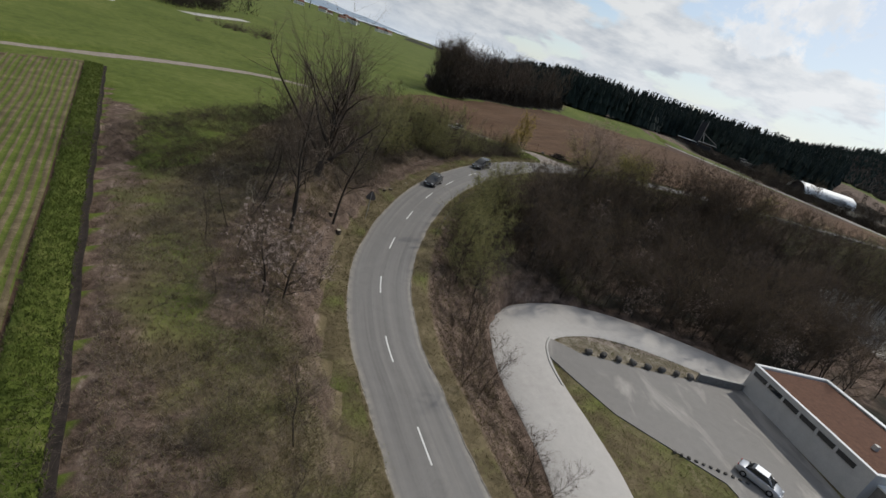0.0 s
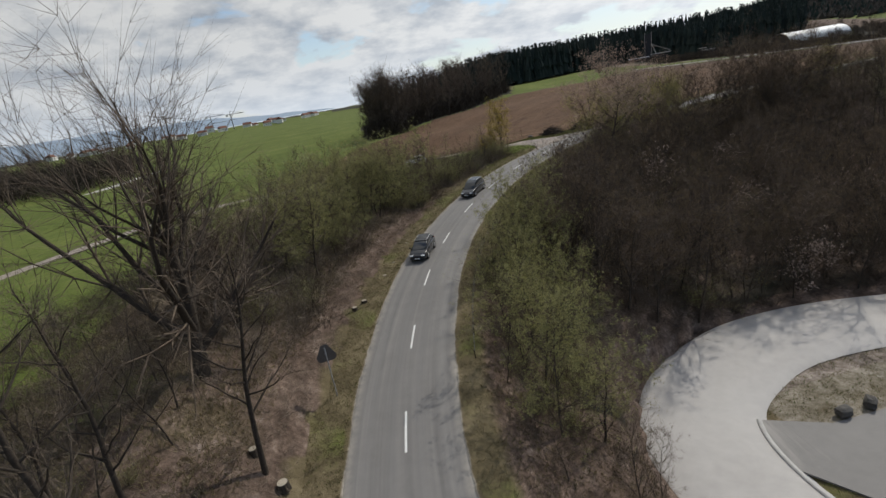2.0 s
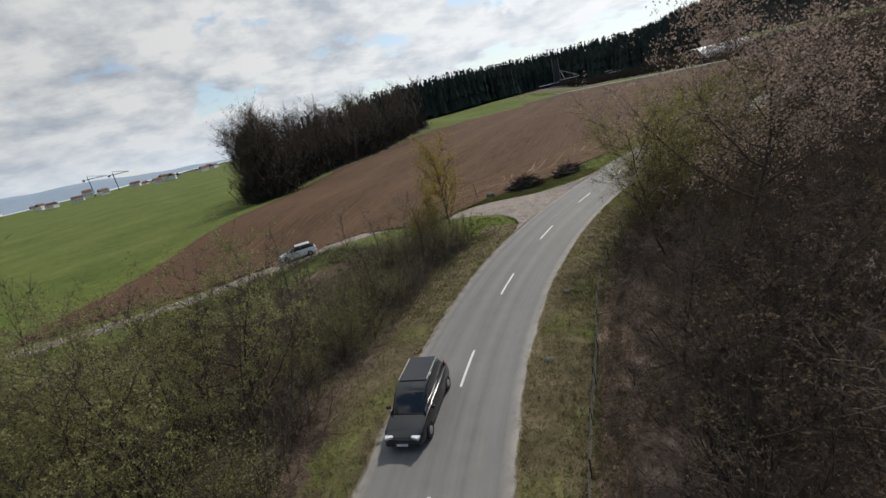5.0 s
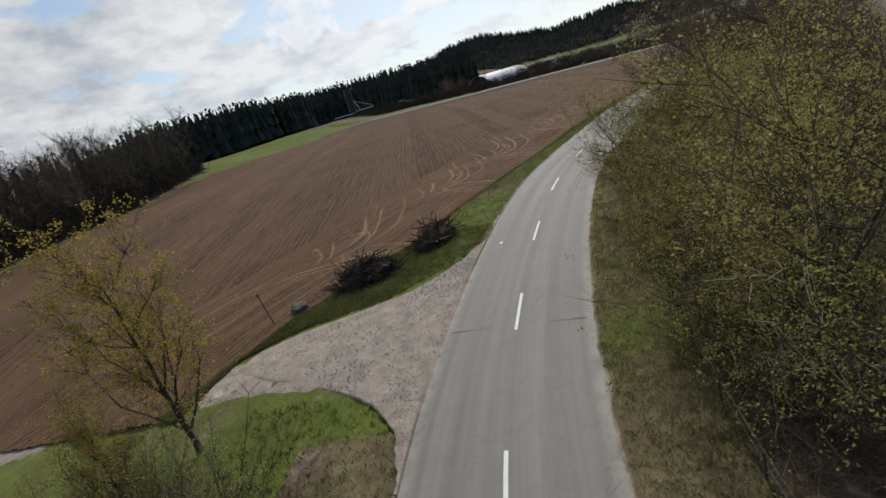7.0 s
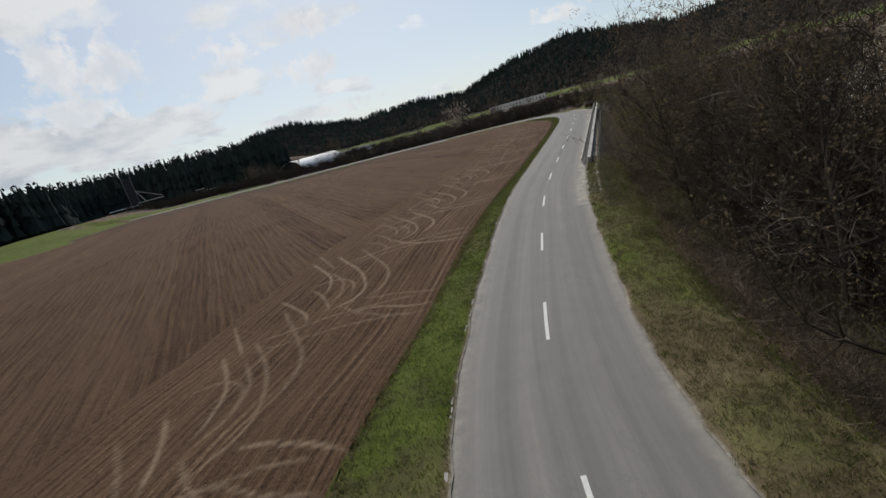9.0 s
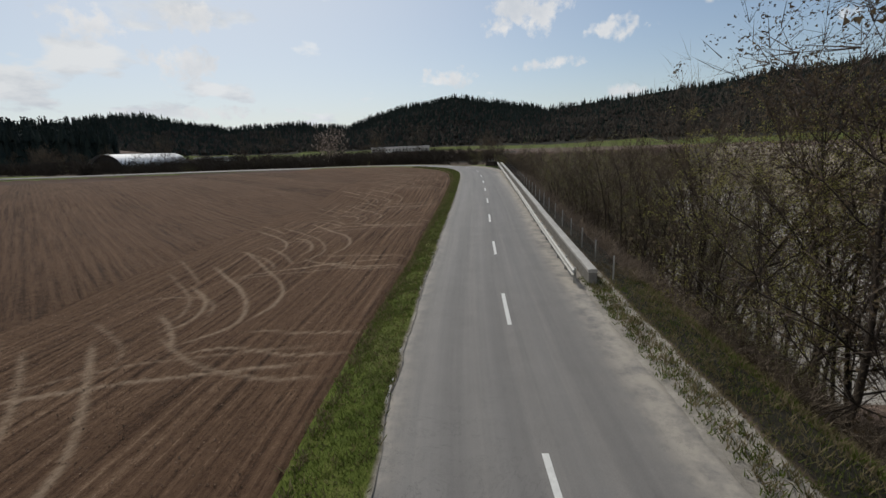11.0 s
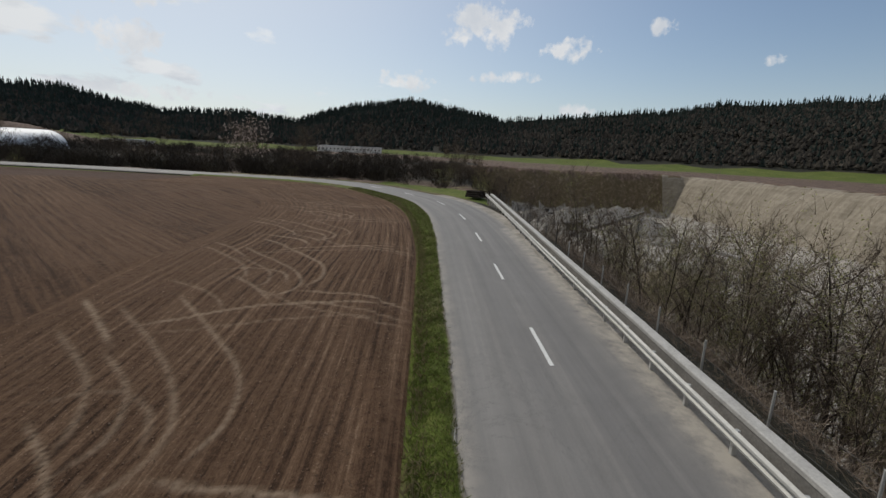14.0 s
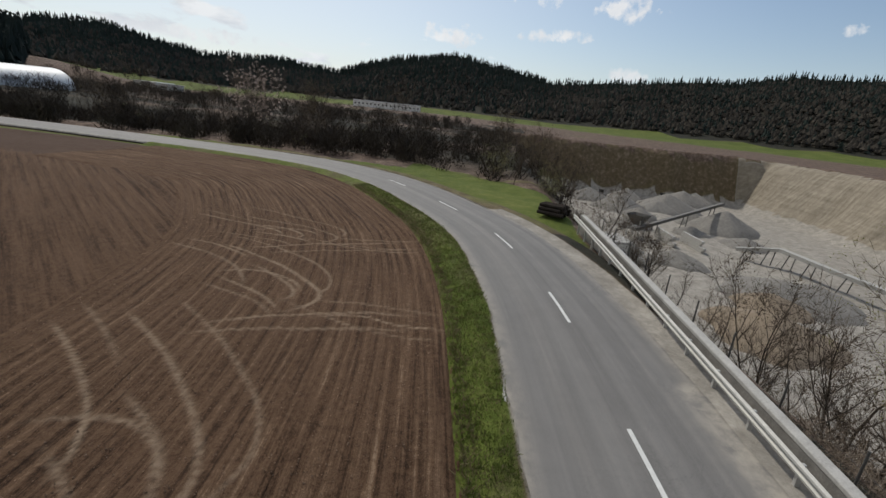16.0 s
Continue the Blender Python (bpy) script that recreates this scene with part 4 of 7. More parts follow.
def ploughed_rows():
    """The field's ridges: a headland along the road, and the main rows slanting away from it."""
    us = np.arange(U_FIRST + 84, U_FIRST + 262, 0.15)
    w = np.arange(0, 13.4, 0.075)
    off = field_edge(us)[:, None] + w[None]
    px, py, pz = beside(us, off)
    gz = land(px, py)[0].reshape(off.shape)
    rng = np.random.default_rng(4)
    ridge = 0.006 * np.sin(w * 2 * np.pi / 0.44)[None] * (0.85 + 0.3 * swell(px, py, 2.3)) + rng.normal(0, 0.008, off.shape)
    hgt = gz - pz + 0.16 + ridge - np.where(w > 13.2, 0.08, 0.0) - np.where(w < 0.1, 0.12, 0)
    marks = wheel_marks(us, w)
    tone = 0.46 + 0.10 * swell(px, py, 3.3) + rng.normal(0, 0.06, off.shape)
    head = new("ploughed_headland", sheet("ploughed_headland", us, off, hgt + 0.012 * marks, M["soil"], dict(ridge=tone, track=marks, rowed=np.broadcast_to(1 - 0.5 * ease(9.5, 13.0, w), off.shape), across=np.broadcast_to(w / 0.44, off.shape), along=np.broadcast_to(us[:, None], off.shape))))
    tagged(head, "reddish-brown harrowed soil in ridges along the road", "field", kind="structure")
    # rows slanting away, 42 degrees east of north
    ca, sa = math.cos(radians(42)), math.sin(radians(42))
    a, b = np.arange(-72, 165, 1.7), np.arange(-130, 128, 0.15)
    A, B = np.meshgrid(a, b, indexing="ij")
    x, y = 60 + A * sa + B * -ca * -1.0, 140 + A * ca + B * -sa
    z, masks, s, u = land(x, y)
    z = z.reshape(A.shape) + 0.145 + 0.014 * np.sin(B * 2 * np.pi / 0.6) + rng.normal(0, 0.014, A.shape) + 0.03 * swell(x, y, 3.0)
    z -= 0.16 * (1 - ease(11.6, 13.3, s - field_edge(u)).reshape(A.shape))
    ok = ((masks["soil"] > 0.5) & (s > field_edge(u) + 10.0)).reshape(A.shape)
    f = grid_faces(*A.shape)
    flat = ok.ravel()
    f = f[flat[f].all(1)][:, ::-1]
    main = new("ploughed_field", fast_mesh("ploughed_field", np.stack([x.ravel(), y.ravel(), z.ravel()], 1), f[:, ::-1], M["soil"]))
    streak = np.repeat(rng.normal(0, 0.12, len(b) // 20 + 1), 20)[: len(b)]
    add_attr(main.data, "track", np.zeros(A.size))
    add_attr(main.data, "across", (B / 0.6).ravel())
    add_attr(main.data, "along", A.ravel())
    add_attr(main.data, "rowed", np.full(A.size, 0.5))
    # mean tone below the headland's: a passing cloud's shadow put into the colour
    add_attr(main.data, "ridge", (0.26 + streak[None] + 0.08 * swell(x, y, 5.0).reshape(A.shape) + rng.normal(0, 0.08, A.shape)).ravel())
    tagged(main, "wide brown ploughed field with slanting harrow rows", "field", kind="structure")


ploughed_rows()


def strip_field():
    """Narrow bands of young crop and bare earth beyond the green margin."""
    e, q = np.arange(-46, 0.01, 0.10), np.arange(-32, 62, 2.0)
    E, Q = np.meshgrid(e, q, indexing="ij")
    x, y = -13.8 + E - 0.546 * Q, 49.4 + Q
    z, masks, s, u = land(x, y)
    wander = 0.05 * np.sin(Q / 7.0 + E) + 0.04 * np.sin(Q / 2.3)
    band = np.sin((E + wander) * 2 * np.pi / 0.78)
    broad = np.sin(E * 2 * np.pi / 4.3 + 0.6)
    z = z.reshape(E.shape) + 0.12 + 0.04 * band
    f = grid_faces(*E.shape)
    ok = masks["soil"] > 0.5
    f = f[ok[f].all(1)]
    me = fast_mesh("strip_field", np.stack([x.ravel(), y.ravel(), z.ravel()], 1), f, M["ground"])
    bare = (swell(x, y, 6.0, 2.0) > 0.78).reshape(E.shape)
    add_attr(me, "soil", np.where(bare, 0.7, np.where(E > -0.35, 0.62, 0.1)).ravel())
    add_attr(me, "grass", np.where(band > 0.2 + 0.35 * broad, -0.1, 1.0).ravel())
    add_attr(me, "litter", np.zeros(E.size))
    add_attr(me, "gravel", np.zeros(E.size))
    add_attr(me, "clay", np.zeros(E.size))
    tagged(new("strip_field", me), "green and brown drilled crop rows in narrow strips", "field", kind="structure")


strip_field()


def field_margin():
    """The mown grass margin beside the strips, and the dark furrow cut along it."""
    q = np.arange(-34, 46, 0.5)

    def lay(name, offsets, heights, mat, label, category, attrs):
        e = np.array(offsets)[None] + 0.06 * np.sin(q * 0.9)[:, None]
        x, y = -13.8 + e - 0.546 * q[:, None], 49.4 + q[:, None] + 0 * e
        z = plain_top(x, y) + np.array(heights)
        me = fast_mesh(name, np.stack([x, y, z.reshape(x.shape)], 2).reshape(-1, 3), grid_faces(*x.shape)[:, ::-1], mat)
        for key, value in attrs.items():
            add_attr(me, key, np.full(x.size, value))
        tagged(new(name, me), label, category, kind="structure")

    def plain_top(x, y):
        return np.maximum(land(x, y)[0], land(x - 0.9, y - 0.5)[0]).reshape(x.shape)

    lay("grass_margin", [0.0, 0.1, 0.6, 1.1, 1.6, 2.1, 2.5, 2.6], [-0.3, 0.22, 0.25, 0.23, 0.25, 0.24, 0.22, -0.3], M["ground"], "green mown grass margin beside the crop strips", "grass", dict(grass=0.95))
    lay("furrow", [2.55, 2.62, 2.8, 3.0, 3.15], [0.16, 0.12, 0.05, 0.12, 0.12], M["dead_wood"], "dark narrow furrow along the grass margin", "furrow", {})
    rng = np.random.default_rng(77)
    n = 9000
    e, qq = rng.uniform(0.05, 2.6, n), rng.uniform(-34, 45, n)
    x, y = -13.8 + e - 0.546 * qq, 49.4 + qq
    at = np.repeat(np.stack([x, y, plain_top(x, y) + 0.2], 1), 4, 0) + rng.normal(0, 0.1, (4 * n, 3)) * (1, 1, 0)
    tip = at + np.stack([*rng.normal(0, 0.1, (2, 4 * n)), rng.uniform(0.1, 0.3, 4 * n)], 1)
    side = rng.normal(0, 0.02, (4 * n, 3))
    v = np.stack([at - side, at + side, tip], 1).reshape(-1, 3)
    tagged(new("margin_grass", fast_mesh("margin_grass", v, np.arange(len(v)).reshape(-1, 3), M["grass"], False)), "lush green grass blades on the field margin", "grass", kind="stuff")


field_margin()



# ---------------------------------------------------------------- building helpers


def part(name, me, parent=None, label="", m=None):
    """Links a mesh as one object under a thing or a part."""
    ob = new(name, me)
    if m is not None:
        ob.matrix_basis = m
    if parent is not None:
        ob.parent = parent
    if label:
        ob["label"] = label
    return ob


def thing(name, label, category, group="", m=None, me=None):
    ob = new(name, me)
    if me is None:
        ob.empty_display_size = 0.3
    if m is not None:
        ob.matrix_basis = m
    return tagged(ob, label, category, group)


def box_bm(size, at=(0, 0, 0), bevel=0.0, turn=None, bm=None):
    """A box of that size round at, with its edges rounded off."""
    out = bm or bmesh.new()
    got = bmesh.ops.create_cube(out, size=1.0)["verts"]
    m = Matrix.Translation(at) @ (turn or Matrix()) @ Matrix.Diagonal((*size, 1))
    bmesh.ops.transform(out, matrix=m, verts=got)
    if bevel:
        edges = list({e for v in got for e in v.link_edges})
        bmesh.ops.bevel(out, geom=edges, offset=bevel, segments=2, affect="EDGES", profile=0.6)
    return out


def rod_bm(a, b, r0, r1=None, sides=8, bm=None):
    """A tapered rod from a to b."""
    out = bm or bmesh.new()
    a, b = Vector(a), Vector(b)
    m = Matrix.Translation((a + b) / 2) @ (b - a).to_track_quat("Z", "Y").to_matrix().to_4x4()
    bmesh.ops.create_cone(out, cap_ends=True, segments=sides, radius1=r0, radius2=r0 if r1 is None else r1, depth=(b - a).length, matrix=m)
    return out


def to_mesh(bm, name, mat, smooth=False):
    me = bpy.data.meshes.new(name)
    bmesh.ops.recalc_face_normals(bm, faces=bm.faces)
    bm.to_mesh(me)
    bm.free()
    me.materials.append(mat)
    if smooth:
        me.polygons.foreach_set("use_smooth", [True] * len(me.polygons))
    return me


# ---------------------------------------------------------------- plants


def tubes(segments, sides):
    """Vertices and quads of tapered tubes: rows of x0 y0 z0 x1 y1 z1 r0 r1."""
    g = np.asarray(segments, float).reshape(-1, 8)
    a, b = g[:, :3], g[:, 3:6]
    d = b - a
    d /= np.linalg.norm(d, axis=1)[:, None] + 1e-9
    ref = np.where(np.abs(d[:, 2:3]) > 0.9, (1.0, 0, 0), (0, 0, 1.0))
    e1 = np.cross(d, ref)
    e1 /= np.linalg.norm(e1, axis=1)[:, None] + 1e-9
    e2 = np.cross(d, e1)
    t = np.linspace(0, 2 * np.pi, sides, endpoint=False)
    ring = np.cos(t)[None, :, None] * e1[:, None] + np.sin(t)[None, :, None] * e2[:, None]
    v = np.concatenate([a[:, None] + ring * g[:, 6, None, None], b[:, None] + ring * g[:, 7, None, None]], 1)
    k = np.arange(sides)
    quad = np.stack([k, (k + 1) % sides, sides + (k + 1) % sides, sides + k], 1)
    f = (np.arange(len(g)) * 2 * sides)[:, None, None] + quad[None]
    return v.reshape(-1, 3), f.reshape(-1, 4)


def leaves(at, size, rng, flat=0.0):
    """Small pointed leaves of random turn at the places."""
    at = np.asarray(at, float)
    n = len(at)
    d1 = rng.normal(size=(n, 3))
    d1 /= np.linalg.norm(d1, axis=1)[:, None]
    d2 = np.cross(d1, rng.normal(size=(n, 3)))
    d2 /= np.linalg.norm(d2, axis=1)[:, None]
    w = size * rng.uniform(0.6, 1.4, n)[:, None]
    v = np.stack([at, at + d1 * w * 0.7 + d2 * w * 0.42, at + d1 * w - d2 * w * 0.25], 1)
    return v.reshape(-1, 3), np.arange(3 * n).reshape(-1, 3)


def blades(segments, rng):
    """Flat tapering shoots, turned at random: rows of x0 y0 z0 x1 y1 z1 r0 r1."""
    g = np.asarray(segments, float).reshape(-1, 8)
    a, b = g[:, :3], g[:, 3:6]
    side = np.cross(b - a, rng.normal(size=(len(g), 3)))
    side /= np.linalg.norm(side, axis=1)[:, None] + 1e-9
    v = np.stack([a - side * g[:, 6:7], a + side * g[:, 6:7], b + side * g[:, 7:8], b - side * g[:, 7:8]], 1)
    return v.reshape(-1, 3), np.arange(4 * len(g)).reshape(-1, 4)


def spikes(segments, rng):
    """The finest twigs: one thin pointed triangle each."""
    v, q = blades(segments, rng)
    v = v.reshape(-1, 4, 3)
    return np.stack([v[:, 0], v[:, 1], (v[:, 2] + v[:, 3]) / 2], 1).reshape(-1, 3), np.arange(3 * len(v)).reshape(-1, 3)


def joined(*sets):
    """Joins sets of vertices and faces into one, all in triangles."""
    vs, fs, base = [], [], 0
    for v, f in sets:
        if f.shape[1] == 4:
            f = np.vstack([f[:, :3], f[:, [0, 2, 3]]])
        vs.append(v)
        fs.append(f + base)
        base += len(v)
    return np.vstack(vs), np.vstack(fs)


def grow(rng, height, spread=0.35, trunk=0.18, limbs=9, forks=6, twigs=5, clear=0.3, lean=0.05, fine=1.0, droop=0.0, rise=0.5, bole=0.88, crook=0.08, stout=0.42):
    """A bare tree: segments of the trunk and limbs, of the forks, of the twigs, and the twigs' ends."""
    wood, thin, hair, tips = [], [], [], []

    def run(p, d, length, r, steps, bend, out, up, end=0.3):
        """A winding branch; gives back the places along it."""
        places = [(p.copy(), d.copy(), r)]
        drop = (1 - end) * r / steps
        for k in range(steps):
            d = d + rng.normal(0, bend, 3) + np.array([0, 0, up])
            d /= np.linalg.norm(d)
            q = p + d * length / steps
            out.append([*p, *q, r, r - drop])
            p, r = q, r - drop
            places.append((p.copy(), d.copy(), r))
        return places

    base = np.array([rng.normal(0, lean), rng.normal(0, lean), 1.0])
    stem = run(np.array([0, 0, -0.3]), base / np.linalg.norm(base), height * bole, trunk, 9, crook, wood, 0.03, 0.12)
    for k in range(limbs):
        f = clear + (0.98 - clear) * (k + rng.uniform(0, 0.9)) / limbs
        i = min(int(f * 9), 8)
        g = f * 9 - i
        p = stem[i][0] * (1 - g) + stem[i + 1][0] * g
        ang = k * 2.4 + rng.uniform(-0.5, 0.5)
        out = np.array([np.cos(ang), np.sin(ang), rise * rng.uniform(0.5, 1.9)])
        limb = run(p, out / np.linalg.norm(out), height * spread * (1.2 - 0.7 * f) * rng.uniform(0.7, 1.25), stem[i][2] * stout + 0.008, 5, 0.15, wood, 0.09 - droop, 0.2)
        for _ in range(forks):
            q, d, r = limb[rng.integers(1, 6)]
            side = d + rng.normal(0, 0.5, 3) + np.array([0, 0, 0.2 - droop])
            fork = run(q, side / np.linalg.norm(side), height * spread * 0.44 * rng.uniform(0.55, 1.25), max(r * 0.5, 0.010) * fine, 3, 0.17, thin, 0.06 - droop)
            for _ in range(twigs):
                q2, d2, r2 = fork[rng.integers(0, 4)]
                side = d2 + rng.normal(0, 0.6, 3)
                tw = run(q2, side / np.linalg.norm(side), height * spread * 0.24 * rng.uniform(0.4, 1.4), max(r2 * 0.6, 0.008) * fine, 1, 0.2, hair, 0.05 - droop)
                tips += [(tw[0][0] + tw[1][0]) / 2, tw[1][0]]
    return wood, thin, hair, np.array(tips)


def tree(name, label, seed, height, leaf=None, leaf_size=0.06, leaf_count=0, twig="twig", group="", sides=4, shift=0.25, near=False, **shape):
    """A tree with its trunk and limbs, and a crown of twigs with whatever buds it bears."""
    rng = np.random.default_rng(seed)
    wood, thin, hair, tips = grow(rng, height, **shape)
    ob = thing(name, label, "tree", group)
    part("trunk", fast_mesh("trunk", *tubes(wood, sides), M["bark"]), ob)
    part("crown", fast_mesh("crown", *joined(tubes(thin, 3) if near else blades(thin, rng), spikes(hair, rng)), M[twig]), ob)
    if leaf:
        knots = tips[rng.integers(0, len(tips), leaf_count // 14)] + rng.normal(0, shift, (leaf_count // 14, 3))
        at = np.repeat(knots, 14, 0) + rng.normal(0, 0.5 * shift, (len(knots) * 14, 3))
        part("foliage", fast_mesh("foliage", *leaves(at, leaf_size, rng), M[leaf], False), ob)
    return ob


def shrub(name, label, seed, height, stems=26, twigs=7, leaf=None, leaf_size=0.05, leaf_count=0, twig="twig", wide=0.6, r=0.013):
    """A thicket of stems from one foot."""
    rng = np.random.default_rng(seed)
    seg, hair, tips = [], [], []
    for k in range(stems):
        p = np.array([*rng.normal(0, 0.16 * wide * height, 2), -0.2])
        d = np.array([*rng.normal(0, wide * 0.75, 2), 1.0])
        d /= np.linalg.norm(d)
        rr, hh = r * rng.uniform(0.7, 1.6), height * rng.uniform(0.45, 1.1)
        for _ in range(4):
            d = d + rng.normal(0, 0.16, 3)
            d /= np.linalg.norm(d)
            q = p + d * hh / 4
            seg.append([*p, *q, rr, rr * 0.72])
            for _ in range(twigs):
                side = d + rng.normal(0, 0.6, 3)
                side /= np.linalg.norm(side)
                e = q + side * hh * rng.uniform(0.12, 0.32)
                hair.append([*q, *e, rr * 0.55, rr * 0.25])
                tips.append(e)
            p, rr = q, rr * 0.72
    ob = thing(name, label, "shrub")
    part("branchwork", fast_mesh("branchwork", *joined(blades(seg, rng), blades(seg, rng), spikes(hair, rng)), M[twig]), ob)
    if leaf:
        tips = np.array(tips)
        at = tips[rng.integers(0, len(tips), leaf_count)] + rng.normal(0, 0.16, (leaf_count, 3))
        part("foliage", fast_mesh("foliage", *leaves(at, leaf_size, rng), M[leaf], False), ob)
    return ob


used = set()


def plant(proto, x, y, scale=1.0, turn=None, z=None, tilt=0.0, rng=random):
    """Sets a plant down on the ground: the model itself the first time, copies after."""
    z = ground_z(x, y) if z is None else z
    m = pose(x, y, z - 0.05, tilt, 0, rng.uniform(0, 360) if turn is None else turn)
    if proto.name not in used:
        used.add(proto.name)
        proto.matrix_basis = m @ Matrix.Diagonal((scale, scale, scale * 1.0, 1))
        return proto
    ob = copy_thing(proto, m)
    ob.matrix_basis = m @ Matrix.Diagonal((scale, scale, scale, 1))
    return ob


def prototypes():
    p = {}
    p["big"] = [tree("bare_tree", "tall bare broadleaf tree with wide dark limbs", 11, 15.0, spread=0.62, trunk=0.42, limbs=15, forks=13, twigs=13, clear=0.15, sides=8, rise=0.95, bole=0.62, crook=0.13, near=True, stout=0.60),
                tree("bare_tree", "old bare tree with forked trunk and dense twigs", 15, 14.0, spread=0.48, trunk=0.22, limbs=17, forks=12, twigs=16, clear=0.15, sides=8, rise=1.0, bole=0.74, crook=0.12, near=True)]
    p["slim"] = [tree("slender_tree", "slender bare tree with a dark straight trunk", 20 + k, 11.0 + k, spread=0.20, trunk=0.11, limbs=15, forks=6, twigs=10, clear=0.25, lean=0.06, rise=0.8, sides=6) for k in range(3)]
    p["thin"] = [tree("thin_tree", "thin young tree with brownish early buds", 30 + k, 9.5 + k, spread=0.23, trunk=0.07, limbs=15, forks=6, twigs=9, clear=0.14, lean=0.09, leaf="bud_dull", leaf_size=0.07, leaf_count=800, rise=0.9) for k in range(4)]
    p["haze"] = [tree("budding_sapling", "slender pit-edge sapling in thin olive-yellow bud", 36 + k, 9.5 + k, spread=0.25, trunk=0.07, limbs=14, forks=6, twigs=9, clear=0.18, lean=0.08, leaf="bud", leaf_size=0.055, leaf_count=1500, rise=0.9, twig="twig_pale") for k in range(2)]
    p["tall"] = [tree("tall_tree", "tall slender bare tree with a straight dark trunk", 26 + k, 15.0, spread=0.24, trunk=0.17, limbs=20, forks=7, twigs=9, clear=0.30, lean=0.03, rise=0.6, sides=8, crook=0.05, near=True) for k in range(2)]
    p["bud"] = [tree("budding_tree", "broadleaf tree in yellow-green early leaf", 40 + k, 9.0 + k, spread=0.36, trunk=0.11, limbs=16, forks=7, twigs=9, clear=0.10, lean=0.1, leaf="bud", leaf_size=0.095, leaf_count=6500, shift=0.2, crook=0.11) for k in range(3)]
    p["budnear"] = [tree("budding_tree", "leaning roadside tree in fine yellow-green leaf", 46 + k, 9.0, spread=0.40, trunk=0.10, limbs=17, forks=8, twigs=11, clear=0.08, lean=0.14, leaf="bud_bright", leaf_size=0.052, leaf_count=15000, shift=0.20, crook=0.12, near=True) for k in range(2)]
    p["dark"] = [tree("dark_tree", "bare brown woodland tree on a shaded slope", 50 + k, 11.0 + k, spread=0.36, trunk=0.12, limbs=15, forks=7, twigs=9, clear=0.12, lean=0.08, leaf="bud_dull", leaf_size=0.10, leaf_count=3200, fine=1.5, shift=0.34, crook=0.11, twig="twig_warm") for k in range(4)]
    p["blossom"] = [tree("blossom_tree", "wild fruit tree in pale pinkish blossom", 60 + k, 6.5 + k, spread=0.45, trunk=0.11, limbs=12, forks=8, twigs=14, clear=0.12, leaf="blossom", leaf_size=0.105, leaf_count=3200, shift=0.10) for k in range(2)]
    p["gold"] = [tree("golden_tree", "slender willow in golden-yellow catkins", 66, 8.0, spread=0.34, trunk=0.12, limbs=15, forks=8, twigs=12, clear=0.12, leaf="bud_gold", leaf_size=0.085, leaf_count=12000, shift=0.16, lean=0.12, rise=0.9)]
    p["leafy"] = [tree("oak_tree", "oak holding its pale dry winter leaves", 70, 11.0, spread=0.40, trunk=0.15, limbs=15, forks=8, twigs=12, clear=0.5, leaf="dead_leaf", leaf_size=0.085, leaf_count=15000)]
    p["shrub"] = [shrub(("bramble_shrub", "hazel_shrub", "hawthorn_shrub")[k], ("low bare tangle of bramble shoots", "bare hazel shrub with many brown stems", "tall bare hawthorn shrub in dense twigs")[k], 80 + k, 2.4 + 0.5 * k, stems=30, wide=0.8) for k in range(3)]
    p["pale"] = [shrub("pale_shrub", "straw-coloured dry shrub with thin stems", 90 + k, 2.0 + 0.6 * k, stems=30, wide=0.7, twig="twig_pale") for k in range(2)]
    p["budshrub"] = [shrub("budding_shrub", "shrub with yellow-green early leaf", 100 + k, 3.2 + 0.6 * k, stems=30, wide=0.55, leaf="bud", leaf_size=0.055, leaf_count=3600) for k in range(2)]
    p["dead"] = [tree("dead_tree", "bleached dead tree with bare crooked branches", 77, 8.0, spread=0.42, trunk=0.07, limbs=6, forks=3, twigs=3, clear=0.45, twig="pale_wood", near=True, crook=0.14, fine=1.2)]
    p["wood"] = [tree("woodland_tree", "tall bare woodland tree at the field's edge", 110 + k, 18.0 + k, spread=0.30, trunk=0.22, limbs=16, forks=7, twigs=7, clear=0.22, fine=2.2, leaf="bud_dull", leaf_size=0.2, leaf_count=160, shift=0.6, rise=0.9, twig="twig") for k in range(3)]
    return p


P = prototypes()
prng = random.Random(5)


def scatter(kinds, n, u0, u1, s0, s1, lo=0.8, hi=1.25, keep=None, gap=0.0):
    """Plants set at random beside the road: u along it, s to its left."""
    spots = []
    tries = 0
    while len(spots) < n and tries < n * 30:
        tries += 1
        u, s = prng.uniform(u0, u1), prng.uniform(s0, s1)
        p = road_at(u, s)
        if keep and not keep(p.x, p.y, u, s):
            continue
        if gap and any((p.x - a) ** 2 + (p.y - b) ** 2 < gap * gap for a, b in spots):
            continue
        spots.append((p.x, p.y))
        k = P[prng.choice(kinds)]
        plant(prng.choice(k), p.x, p.y, prng.uniform(lo, hi), tilt=prng.uniform(-5, 5), rng=prng)
    return spots


def off_lane(x, y, u=0, s=0):
    d = np.hypot(LANE[:, 0] - x, LANE[:, 1] - y).min()
    return d > 4.6 and not (34 < x < 84 and 30 < y < 70)


def off_path(x, y, u=0, s=0):
    return np.hypot(FARM_PATH[:, 0] - x, FARM_PATH[:, 1] - y).min() > 2.6


